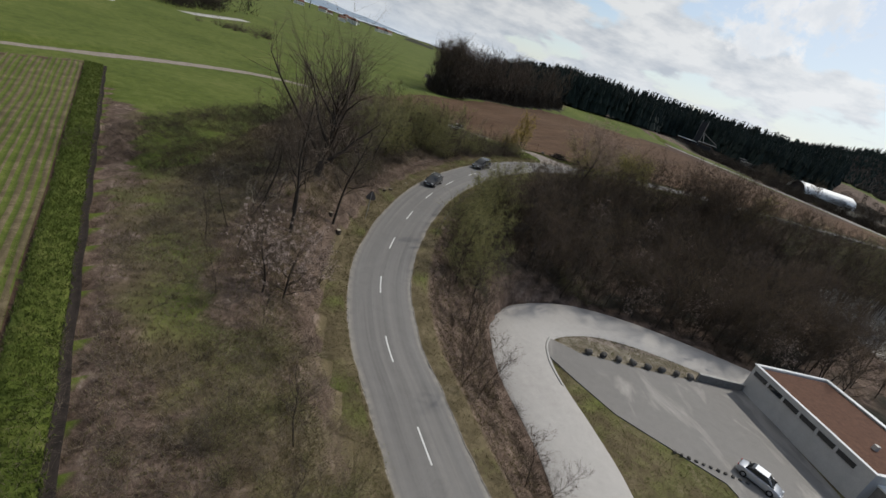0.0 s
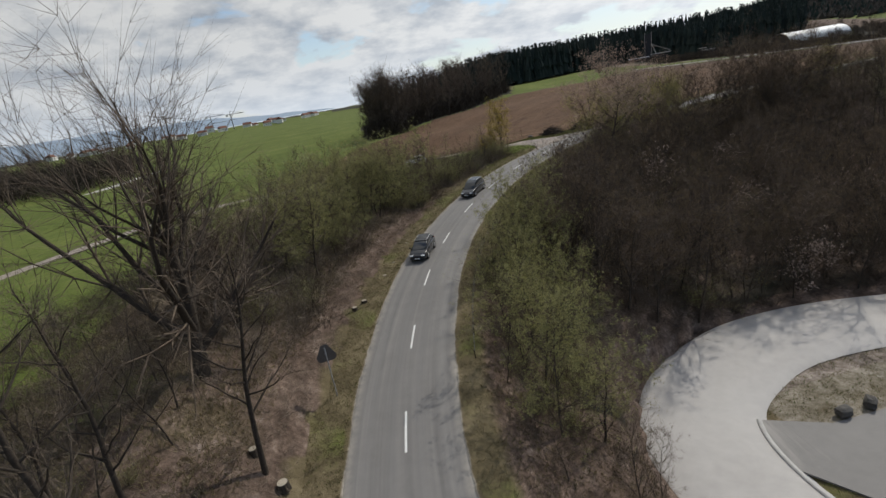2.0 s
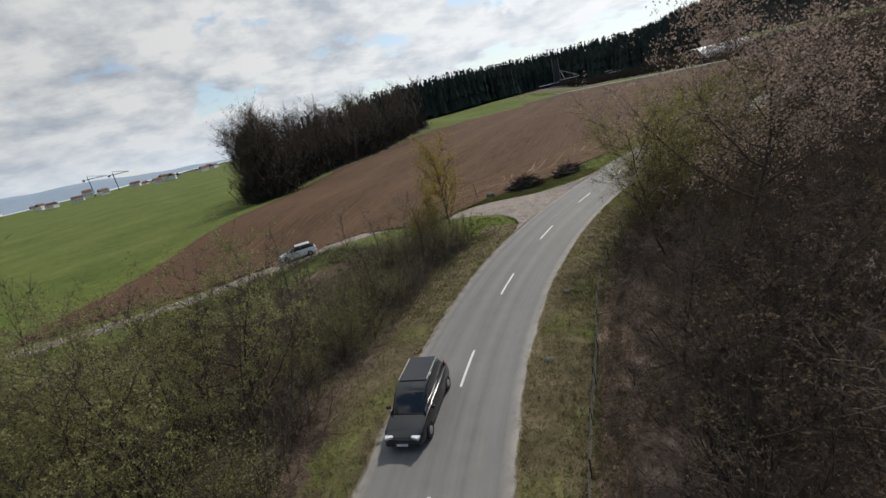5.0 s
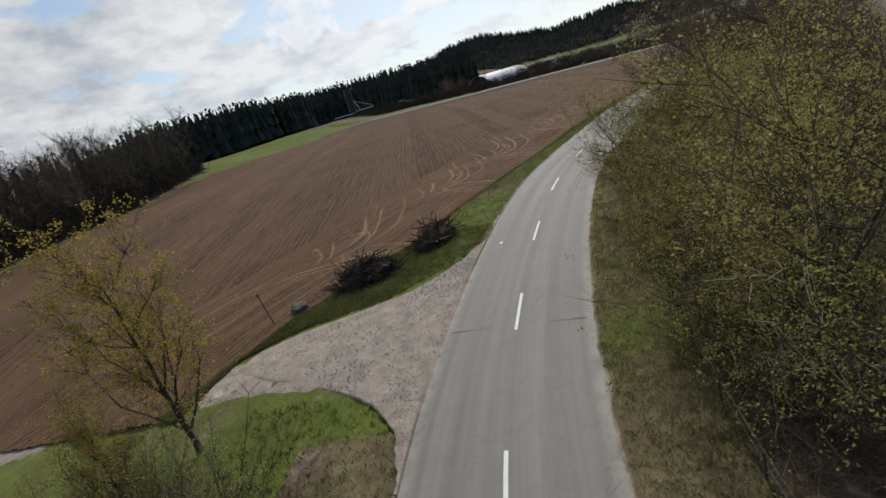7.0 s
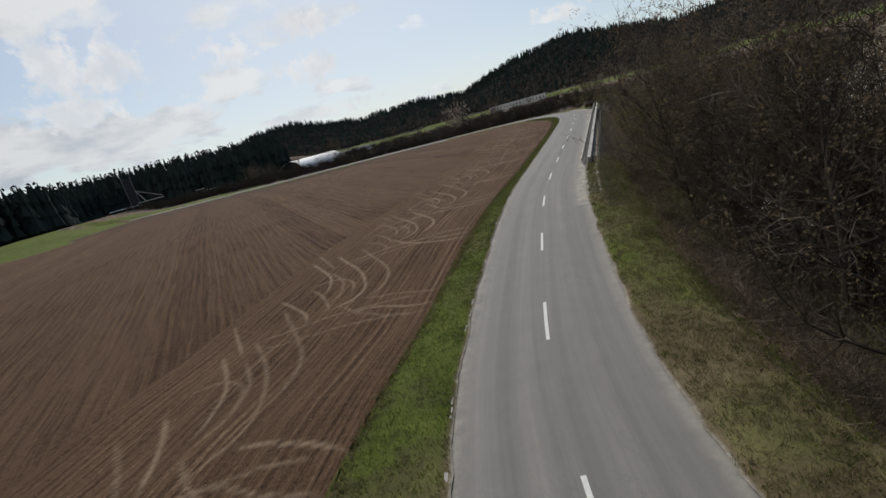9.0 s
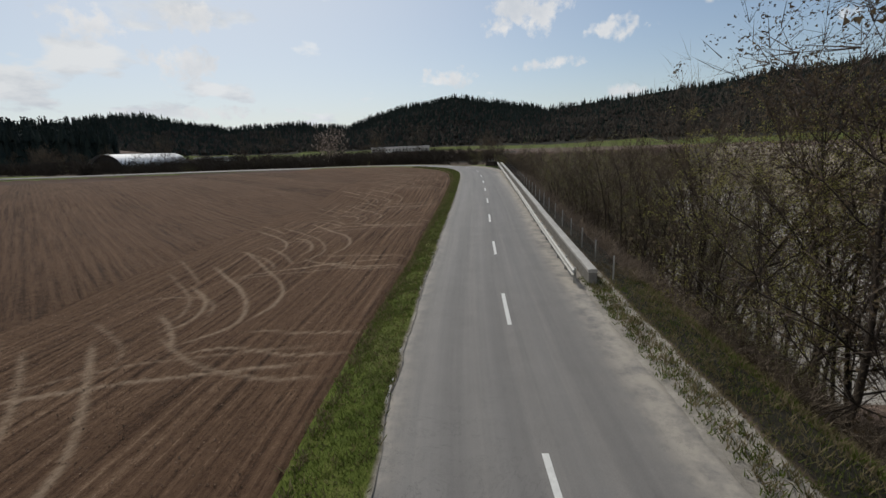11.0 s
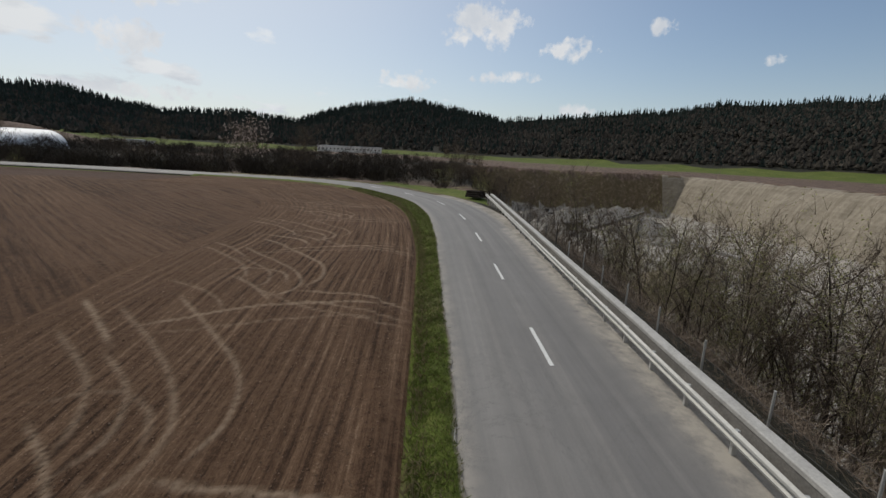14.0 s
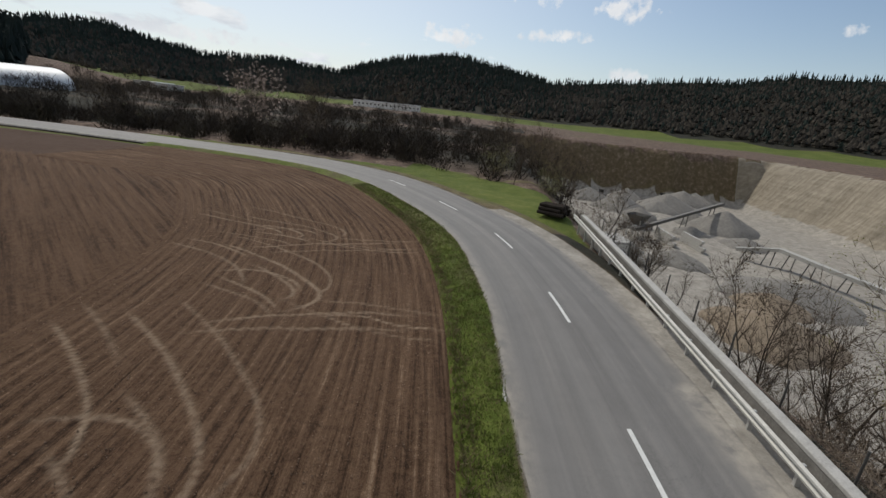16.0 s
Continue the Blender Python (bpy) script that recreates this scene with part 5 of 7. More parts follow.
def to_top(kinds, n, u0, u1, s0, s1, top0, top1, gap=0.0, keep=None):
    """Plants whose tips all end between two heights, however low they stand."""
    spots, tries = [], 0
    while len(spots) < n and tries < n * 30:
        tries += 1
        u, s = prng.uniform(u0, u1), prng.uniform(s0, s1)
        p = road_at(u, s)
        if keep and not keep(p.x, p.y, u, s) or gap and any((p.x - a) ** 2 + (p.y - b) ** 2 < gap * gap for a, b in spots):
            continue
        spots.append((p.x, p.y))
        proto = prng.choice(P[prng.choice(kinds)])
        tall = max(v.co.z for c in proto.children for v in c.data.vertices)
        z = ground_z(p.x, p.y)
        plant(proto, p.x, p.y, min(max((prng.uniform(top0, top1) - z) / tall, 0.3), 1.6), z=z, tilt=prng.uniform(-5, 5), rng=prng)


U0 = U_FIRST            # the first dash's far end
# left of the road, the narrow wood at the start
plant(P["big"][0], 3.6, 65.4, 1.1, 20)
plant(P["tall"][0], 4.1, 53.2, 1.02, 140)
plant(P["tall"][1], 7.1, 59.9, 0.88, 60)
plant(P["tall"][0], 3.4, 56.6, 0.8, 20)
plant(P["dead"][0], 1.4, 47.2, 0.95, 120)
plant(P["dead"][0], -0.4, 50.4, 0.8, 250)
plant(P["slim"][1], 0.5, 57.0, 0.9, 200)
plant(P["blossom"][0], 6.2, 43.2, 0.9, 30)
plant(P["blossom"][1], 4.8, 42.5, 0.8, 130)
plant(P["blossom"][0], 8.0, 49.0, 0.55, 70)
scatter(["big", "slim", "slim"], 6, U0 + 20, U0 + 42, 10, 16, 0.5, 0.8, gap=4.0)
scatter(["shrub", "budshrub", "pale"], 60, U0 - 38, U0 + 2, 5.8, 14, 0.35, 0.85)
scatter(["shrub", "shrub", "pale"], 12, U0 + 0, U0 + 20, 8, 16, 0.4, 0.8)
scatter(["shrub", "pale", "pale"], 46, U0 + 20, U0 + 45, 7.5, 17, 0.6, 1.3)
scatter(["thin", "slim"], 8, U0 - 30, U0, 8, 13, 0.35, 0.55)
scatter(["pale", "shrub", "budshrub"], 44, U0 - 36, U0 + 14, 10, 18.5, 0.22, 0.5)
scatter(["thin", "slim", "thin"], 20, U0 + 4, U0 + 40, 10, 16.5, 0.45, 0.75, gap=1.5)
# left, the hedge along the rising road
to_top(["bud", "bud", "bud", "thin"], 46, U0 + 32, U0 + 58, 8.5, 15, 3.0, 7.8, 0.9, off_path)
to_top(["thin", "budshrub", "thin"], 14, U0 + 58, U0 + 78, 8.5, 14, -0.5, 2.5, 1.2, off_path)
to_top(["bud", "haze", "haze", "thin"], 46, U0 + 32, U0 + 60, 14, 30, 2.0, 7.4, 1.6, off_path)
for k in range(16):
    p = road_at(U0 + prng.uniform(22, 40), prng.uniform(8, 19))
    plant(prng.choice(P["pale"]), p.x, p.y, prng.uniform(1.2, 2.1), rng=prng)
scatter(["shrub", "pale", "shrub", "budshrub"], 60, U0 + 24, U0 + 80, 6.8, 12, 0.8, 1.25, keep=off_path)
scatter(["thin", "slim"], 10, U0 + 62, U0 + 80, 9, 17, 0.45, 0.6, keep=off_path)
to_top(["haze", "thin", "haze"], 26, U0 + 58, U0 + 77, 9, 20, 0.6, 4.4, 1.2, off_path)
scatter(["pale", "pale", "budshrub"], 18, U0 + 56, U0 + 76, 7.5, 15, 0.8, 1.4, keep=off_path)
scatter(["shrub", "shrub", "pale", "budshrub"], 56, U0 + 50, U0 + 80, 6.4, 14, 0.8, 1.35, keep=off_path)
plant(P["gold"][0], 40.6, 125.8, 1.08, 10)
plant(P["gold"][0], 38.0, 123.4, 0.62, 110)
plant(P["gold"][0], 36.2, 122.0, 0.5, 210)
scatter(["pale", "budshrub", "pale"], 10, U0 + 76, U0 + 82, 8.5, 14, 0.5, 0.9, keep=off_path)
plant(P["budshrub"][0], 38.8, 124.0, 1.1, 60)
plant(P["budshrub"][1], 37.6, 121.4, 0.9, 20)
for x, y, sc in ((37.2, 118.4, 1.5), (35.4, 119.8, 1.3), (36.4, 121.6, 1.6), (34.0, 117.4, 1.3), (38.6, 120.4, 1.2)):
    plant(P["pale"][0], x, y, sc, rng=prng)
plant(P["shrub"][0], 38.0, 119.0, 1.1, 60)
plant(P["shrub"][1], 40.0, 121.0, 0.9, 0)
# right, between the road and the lane below
scatter(["thin", "shrub", "shrub", "pale"], 50, U0 - 30, U0 + 26, -13.5, -5.5, 0.4, 0.75, keep=off_lane)
scatter(["bud", "bud", "bud", "budshrub"], 32, U0 + 16, U0 + 48, -11.5, -7.0, 0.55, 0.85, keep=lambda x, y, u, s: off_lane(x, y) and np.hypot(LANE[:, 0] - x, LANE[:, 1] - y).min() > 7.5, gap=1.0)
scatter(["thin", "bud", "budshrub", "budshrub"], 34, U0 + 34, U0 + 64, 16, 30, 0.4, 0.7, keep=off_path)
scatter(["shrub", "budshrub"], 24, U0 + 16, U0 + 50, -12, -5.6, 0.8, 1.1, keep=off_lane)
# the shaded slope above the lane
scatter(["dark", "dark", "dark", "dark", "dark", "dark", "thin", "blossom"], 165, U0 + 36, U0 + 120, -60, -17.0, 0.65, 1.0, keep=off_lane, gap=1.9)
to_top(["dark", "dark", "dark", "thin"], 44, U0 + 36, U0 + 92, -17.0, -10.0, 0.5, 4.6, 1.7, off_lane)
scatter(["shrub", "shrub", "budshrub"], 50, U0 + 34, U0 + 118, -52, -9, 0.9, 1.5, keep=off_lane)
scatter(["shrub", "shrub", "dark"], 70, U0 + 20, U0 + 110, -60, -14, 0.5, 1.0, keep=lambda x, y, u, s: off_lane(x, y) and np.hypot(LANE[:, 0] - x, LANE[:, 1] - y).min() < 10 and y > 62)
scatter(["shrub", "shrub", "shrub", "pale"], 60, U0 + 50, U0 + 112, -15, -6.8, 0.8, 1.3, keep=off_lane)
plant(P["leafy"][0], 47.5, 100.0, 1.5, 0)
plant(P["blossom"][0], 52.0, 96.0, 1.1, 200)
for k in range(60):
    x, y = prng.uniform(84, 128), prng.uniform(52, 118)
    if off_lane(x, y) and nearest([x], [y])[0][0] < -12:
        plant(prng.choice(P["dark"]), x, y, prng.uniform(0.8, 1.15))
# right, the trees that lean over the verge
scatter(["dark", "thin", "dark"], 30, U0 + 100, U0 + 146, -19, -8.5, 0.9, 1.2, gap=2.0)
scatter(["budshrub", "shrub", "shrub"], 30, U0 + 78, U0 + 112, -13, -7.0, 0.9, 1.4)
scatter(["shrub", "shrub", "pale", "budshrub"], 60, U0 + 108, U0 + 148, -14, -6.6, 0.45, 0.9)
scatter(["slim", "thin", "dark", "dark"], 16, U0 + 116, U0 + 146, -15.0, -9.5, 0.9, 1.3, gap=2.4)
for u, s, sc in ((95, -7.2, 0.75), (98.5, -6.8, 0.85), (101.5, -7.4, 0.95), (103.5, -7.1, 0.8), (91, -7.6, 0.7)):
    p = road_at(U0 + u, s)
    plant(prng.choice(P["budnear"]), p.x, p.y, sc, rng=prng)
to_top(["budnear"], 16, U0 + 82, U0 + 102, -10.5, -7.0, 4.5, 9.0, 1.3)
plant(P["big"][1], 84.0, 117.5, 0.85, 70)
plant(P["big"][0], 92.0, 119.5, 0.8, 20)
plant(P["budshrub"][0], 85.6, 125.6, 0.4, 70)
plant(P["dead"][0], 49.2, 106.6, 1.1, 200)
# along the pit's edge
to_top(["thin", "haze", "haze", "slim"], 46, U0 + 148, U0 + 176, -14.0, -7.6, 3.8, 6.8, 1.0)
to_top(["haze", "thin", "slim", "haze"], 48, U0 + 146, U0 + 180, -22, -8.0, -1.0, 5.8, 1.4)
to_top(["thin", "haze", "haze", "slim"], 58, U0 + 172, U0 + 197, -18, -7.6, 2.4, 6.8, 1.0)
to_top(["haze"], 14, U0 + 176, U0 + 200, -16, -8.0, 5.4, 7.8, 2.0)
to_top(["thin", "slim"], 14, U0 + 197, U0 + 208, -15, -7.8, 2.0, 5.4, 1.2)
to_top(["slim", "thin"], 16, U0 + 200, U0 + 216, -16, -8.0, 0.0, 4.4, 1.3)
scatter(["shrub", "shrub", "pale"], 40, U0 + 146, U0 + 196, -16, -7.5, 0.6, 1.0)
plant(P["big"][1], 118.0, 121.0, 1.0, 50)
plant(P["budnear"][0], 108.0, 124.4, 1.15, 110)
plant(P["budnear"][1], 104.5, 123.6, 0.9, 20)
# bushes beyond the bend
for x, y, k, sc in ((203, 137, "thin", 0.7), (206, 134, "dark", 0.6), (209, 139, "budshrub", 1.2), (205, 131, "dark", 0.62), (212, 133, "thin", 0.8), (215, 128, "dark", 0.6), (200, 130, "shrub", 1.3), (197, 131, "shrub", 1.2), (202, 133, "budshrub", 1.1), (208, 136, "thin", 0.6)):
    plant(P[k][0], x, y, sc)
for k in range(34):
    x, y = prng.uniform(205, 262), prng.uniform(116, 142)
    plant(prng.choice(P[prng.choice(["shrub", "dark", "thin", "dark"])]), x, y, prng.uniform(0.5, 0.8))
for k in range(70):
    x, y = prng.uniform(212, 236), prng.uniform(150, 300)
    plant(prng.choice(P[prng.choice(["shrub", "shrub", "dark", "thin", "budshrub"])]), x, y, prng.uniform(0.6, 1.0))
plant(P["blossom"][0], 243, 190, 1.9)
plant(P["blossom"][1], 247, 187, 1.7)
for k in range(12):
    plant(prng.choice(P["dark"]), prng.uniform(248, 268), prng.uniform(294, 310), prng.uniform(0.5, 0.9))
# the wood west of the brown field
for k in range(150):
    y = prng.uniform(193, 285)
    x = np.interp(y, [186, 192, 211, 240, 271, 340], [18, 24, 39, 66, 93, 119]) - prng.uniform(0, 55)
    plant(prng.choice(P["wood"]), max(x, np.interp(y, [193, 231, 285], [22, 20, 18]) + prng.uniform(0, 8)), y, prng.uniform(0.8, 1.1))
# the wood behind the meadow
for k in range(60):
    plant(prng.choice(P["wood"]), prng.uniform(-230, -95), prng.uniform(235, 330), prng.uniform(0.8, 1.15))
for k in range(24):
    plant(prng.choice(P["shrub"]), prng.uniform(-68, -45), prng.uniform(205, 225), prng.uniform(1.0, 1.6))


def conifer_wood(name, label, places, mat, heights, wide=0.22, tiers=3, sides=6, seed=3, blob=False):
    """Many far trees in one mesh: ragged tiers for conifers, uneven crowns for broadleaves."""
    rng = np.random.default_rng(seed)
    at, hgt = np.asarray(places, float), np.asarray(heights, float)
    n = len(at)
    t = np.linspace(0, 2 * np.pi, sides, endpoint=False)
    vs, fs, base = [], [], 0
    for k in range(tiers):
        lo, hi = (0.08 + 0.30 * k, 0.50 + 0.25 * k) if not blob else (0.10 + 0.22 * k, 0.62 + 0.19 * k)
        rad = wide * (1 - 0.27 * k) if not blob else wide * (0.8, 1.0, 0.7)[k % 3]
        a = t[None] + rng.uniform(0, 6.28, (n, 1))
        rr = hgt[:, None] * rad * rng.uniform(0.55, 1.3, (n, sides))
        z = at[:, 2:3] + hgt[:, None] * (lo + rng.uniform(-0.05, 0.05, (n, sides)))
        ring = np.stack([at[:, 0:1] + rr * np.cos(a), at[:, 1:2] + rr * np.sin(a), z], 2)
        tip = np.stack([at[:, 0] + rng.normal(0, 0.03, n) * hgt, at[:, 1] + rng.normal(0, 0.03, n) * hgt, at[:, 2] + hgt * min(hi, 1.0)], 1)[:, None]
        vs.append(np.concatenate([ring, tip], 1).reshape(-1, 3))
        i = np.arange(sides)
        tri = np.stack([i, (i + 1) % sides, np.full(sides, sides)], 1)
        fs.append((base + (np.arange(n) * (sides + 1))[:, None, None] + tri[None]).reshape(-1, 3))
        base += n * (sides + 1)
    ob = new(name, fast_mesh(name, np.vstack(vs), np.vstack(fs), mat, False))
    return tagged(ob, label, "forest", kind="stuff")


def twig_thicket(name, label, places, mat, heights, each=120, seed=6):
    """Far undergrowth in one mesh: fans of shoots from many feet."""
    rng = np.random.default_rng(seed)
    at, hgt = np.repeat(np.asarray(places, float), each, 0), np.repeat(np.asarray(heights, float), each)
    n = len(at)
    low = at + np.stack([rng.normal(0, 0.22, n) * hgt, rng.normal(0, 0.22, n) * hgt, rng.uniform(-0.05, 0.6, n) ** 1.0 * hgt], 1)
    d = np.stack([rng.normal(0, 0.45, n), rng.normal(0, 0.45, n), rng.uniform(0.3, 1.0, n)], 1)
    top = low + d * (hgt * rng.uniform(0.25, 0.5, n))[:, None]
    r = 0.028 + 0.006 * hgt
    v, f = spikes(np.stack([*low.T, *top.T, r, r], 1), rng)
    return tagged(new(name, fast_mesh(name, v, f, mat, False)), label, "thicket", kind="stuff")


def far_woods():
    rng = np.random.default_rng(9)
    # understorey and spruces of the wood west of the brown field
    y = rng.uniform(193, 286, 380)
    x = np.interp(y, [186, 192, 211, 240, 271, 340], [18, 24, 39, 66, 93, 119]) - rng.uniform(1, 50, 380)
    x = np.maximum(x, np.interp(y, [193, 231, 285], [22, 20, 18]) + rng.uniform(0, 8, 380))
    twig_thicket("wood_understorey", "dark brown bare thicket filling the wood's edge", np.stack([x, y, land(x, y)[0]], 1), M["broadleaf_far"], rng.uniform(4, 9.5, len(x)))
    y = rng.uniform(205, 290, 70)
    x = np.interp(y, [186, 192, 211, 240, 271, 340], [18, 24, 39, 66, 93, 119]) - rng.uniform(25, 60, 70)
    ok = x > 40
    x, y = x[ok], y[ok]
    conifer_wood("wood_spruces", "dark spruces standing inside the wood", np.stack([x, y, land(x, y)[0]], 1), M["conifer"], rng.uniform(14, 19, len(x)), 0.15, 4, 7)
    # the wood behind the meadow
    x, y = rng.uniform(-240, -92, 260), rng.uniform(228, 330, 260)
    twig_thicket("meadow_wood", "dark bare wood beyond the meadow road", np.stack([x, y, land(x, y)[0]], 1), M["broadleaf_far"], rng.uniform(9, 17, len(x)))
    # the thicket across the road from the brown field
    x, y = rng.uniform(208, 236, 520), rng.uniform(148, 345, 520)
    twig_thicket("roadside_thicket", "long dark bare thicket beyond the far road", np.stack([x, y, land(x, y)[0]], 1), M["broadleaf_far"], rng.uniform(2.2, 5.0, len(x)), 170)
    x, y = rng.uniform(238, 460, 620), rng.uniform(150, 420, 620)
    twig_thicket("valley_thicket", "scattered dark hedges across the valley floor", np.stack([x, y, land(x, y)[0]], 1), M["broadleaf_far"], rng.uniform(2.5, 7.0, len(x)))
    x, y = rng.uniform(205, 372, 300), rng.uniform(112, 150, 300)
    ok = land(x, y)[0] > -3
    twig_thicket("pit_rim_thicket", "dark bare thicket along the pit's northern rim", np.stack([x, y, land(x, y)[0]], 1)[ok], M["broadleaf_far"], rng.uniform(1.5, 4.5, ok.sum()), 90)
    # behind the tower
    y = rng.uniform(322, 470, 2600)
    x = 90 + rng.uniform(0, 1, 2600) * (0.60 * (y - 107.5) - 51)
    ok = y > 310 + 0.44 * (x - 93)
    conifer_wood("field_spruce_wood", "dark spruce wood beyond the green strip", np.stack([x, y, land(x, y)[0]], 1)[ok], M["conifer"], rng.uniform(13, 21.5, ok.sum()), 0.15, 4, 6)
    n = 3000
    az = np.radians(rng.uniform(14, 47, n))
    r = rng.uniform(450, 600, n)
    x, y = 40 + r * np.sin(az), 70 + r * np.cos(az)
    ok = ~((np.abs(x - 290) < 40) & (y < 500)) & (y > 330 - 0.4 * x + 120)
    x, y = x[ok], y[ok]
    z = land(x, y)[0]
    conifer_wood("spruce_wood", "dark spruce wood behind the farm tower", np.stack([x, y, z], 1), M["conifer"], rng.uniform(18, 27, len(x)), 0.15, 4)
    # the hills
    n = 62000
    az = np.radians(rng.uniform(20, 150, n))
    r = 640 + 700 * np.sqrt(rng.uniform(0, 1, n))
    x, y = 108 + r * np.sin(az), 136 + r * np.cos(az)
    z, _, _, _ = land(x, y)
    hilly = (z > 9) | (r > 900)
    x, y, z, az = x[hilly], y[hilly], z[hilly], az[hilly]
    mixed = rng.uniform(0, 1, len(x)) < np.where(np.degrees(az) > 95, 0.65, 0.3)
    low = z < 50
    leafy = mixed | (low & (rng.uniform(0, 1, len(x)) < 0.5))
    conifer_wood("hill_forest", "dark conifer forest over the far hills", np.stack([x, y, z], 1)[~leafy], M["conifer"], rng.uniform(9, 16, (~leafy).sum()), 0.24, 2, 5)
    far = np.hypot(x - 108, y - 136)
    tall = (rng.uniform(0, 1, len(x)) < np.where(far > 1080, 0.22, 0.05)) & ~leafy
    conifer_wood("hill_spruces", "tall dark spruces standing above the hill forest", np.stack([x, y, z], 1)[tall], M["conifer"], rng.uniform(16, 25, tall.sum()), 0.13, 3, 5, seed=14)
    conifer_wood("hill_broadleaf_forest", "brown bare broadleaf forest on the hillsides", np.stack([x, y, z], 1)[leafy], M["hill_wood"], rng.uniform(7, 12, leafy.sum()), 0.42, 2, 5, blob=True)


far_woods()

# ---------------------------------------------------------------- road furniture
def strip_mesh(name, u0, u1, s0, s1, up, mat, step=0.5):
    n = max(2, int((u1 - u0) / step) + 1)
    v = []
    for k in range(n):
        u = u0 + (u1 - u0) * k / (n - 1)
        v += [road_at(u, s0, up), road_at(u, s1, up)]
    return mesh_of(name, v, [(2 * k, 2 * k + 2, 2 * k + 3, 2 * k + 1) for k in range(n - 1)], mat)


for k in range(-3, 27):
    end = U0 + 9.02 * k - 0.6 * float(ease(14, 20, k))
    if end - 3 < 2:
        continue
    part("lane_dash", strip_mesh("lane_dash", end - 2.95, end, -0.065, 0.065, 0.054, M["paint"]), road)

# the crack across the road at the junction
part("cross_joint", strip_mesh("cross_joint", U0 + 87.6, U0 + 87.75, -2.7, 2.8, 0.032, M["concrete_dark"]), road)

LW = 3.45
lane = tagged(new("lane", ribbon("lane", LANE, LANE_LEFT, [-LW - 0.6, -LW, -1, 1, LW, LW + 0.6], [-0.22, 0.02, 0.06, 0.06, 0.02, -0.22], M["lane"])), "pale asphalt lane curving round a hairpin bend", "road", kind="structure")


def flat_sheet(name, outline, z, mat, label, category, thick=0.12):
    """A flat slab with that outline."""
    bm = bmesh.new()
    f = bm.faces.new([bm.verts.new((x, y, z)) for x, y in outline])
    got = bmesh.ops.extrude_face_region(bm, geom=[f])
    bmesh.ops.translate(bm, vec=(0, 0, -thick), verts=[g for g in got["geom"] if isinstance(g, bmesh.types.BMVert)])
    return tagged(new(name, to_mesh(bm, name, mat)), label, category, kind="structure")


flat_sheet("yard", [(35.5, 62.0), (36.6, 63.6), (41.0, 61.4), (50.0, 61.2), (58.6, 61.4), (66.5, 62.0), (66.0, 36.0), (53.5, 34.0), (51.0, 44.0), (46.0, 47.6), (41.6, 50.8), (38.3, 55.4), (36.0, 59.0)], -14.50, M["yard"],
           "stained grey asphalt yard in front of a low building", "yard")

def channel(name, line, left, i0, i1, off, width, mat, label):
    me = ribbon(name, line, left, [off - width / 2, off - width / 2 + 0.02, off + width / 2 - 0.02, off + width / 2], [-0.05, 0.09, 0.09, -0.05], mat, i0, i1)
    return tagged(new(name, me), label, "kerb", kind="structure")


inner = [i for i, p in enumerate(LANE) if 53 < p[1] < 66 and p[0] < 36]
channel("kerb", LANE, LANE_LEFT, inner[0], inner[-1], -LW - 0.1, 0.34, M["concrete"], "pale concrete channel kerb at the yard's mouth")


def boulder(seed, size):
    """A squarish field stone with worn corners."""
    rng = random.Random(seed)
    bm = bmesh.new()
    bmesh.ops.create_icosphere(bm, subdivisions=2, radius=0.5)
    for v in bm.verts:
        k = max(abs(c) for c in v.co) / 0.5
        v.co = v.co / max(k, 0.72) * rng.uniform(0.88, 1.05)
        v.co = Vector((v.co.x * size[0], v.co.y * size[1], v.co.z * size[2]))
    return to_mesh(bm, "boulder", M["rock"])


stones = [boulder(k, (0.95, 0.75, 0.75)) for k in range(4)]
for k in range(8):
    b = new("boulder", stones[k % 4])
    b.matrix_basis = pose(42.2 + 2.17 * k, 61.75 - 0.02 * k + 0.1 * (k % 2), -14.2, 0, 0, 37 * k)
    tagged(b, "squared dark boulder edging the yard", "boulder", "boulders beside the yard")
for k in range(11):
    b = new("border_stone", stones[k % 4])
    b.matrix_basis = pose(46.6 + 0.72 * k, 46.8 - 0.22 * k, -14.42, 0, 0, 53 * k) @ Matrix.Diagonal((0.38, 0.38, 0.38, 1))
    tagged(b, "small rough stone along the yard's verge", "stone", "stones along the verge")


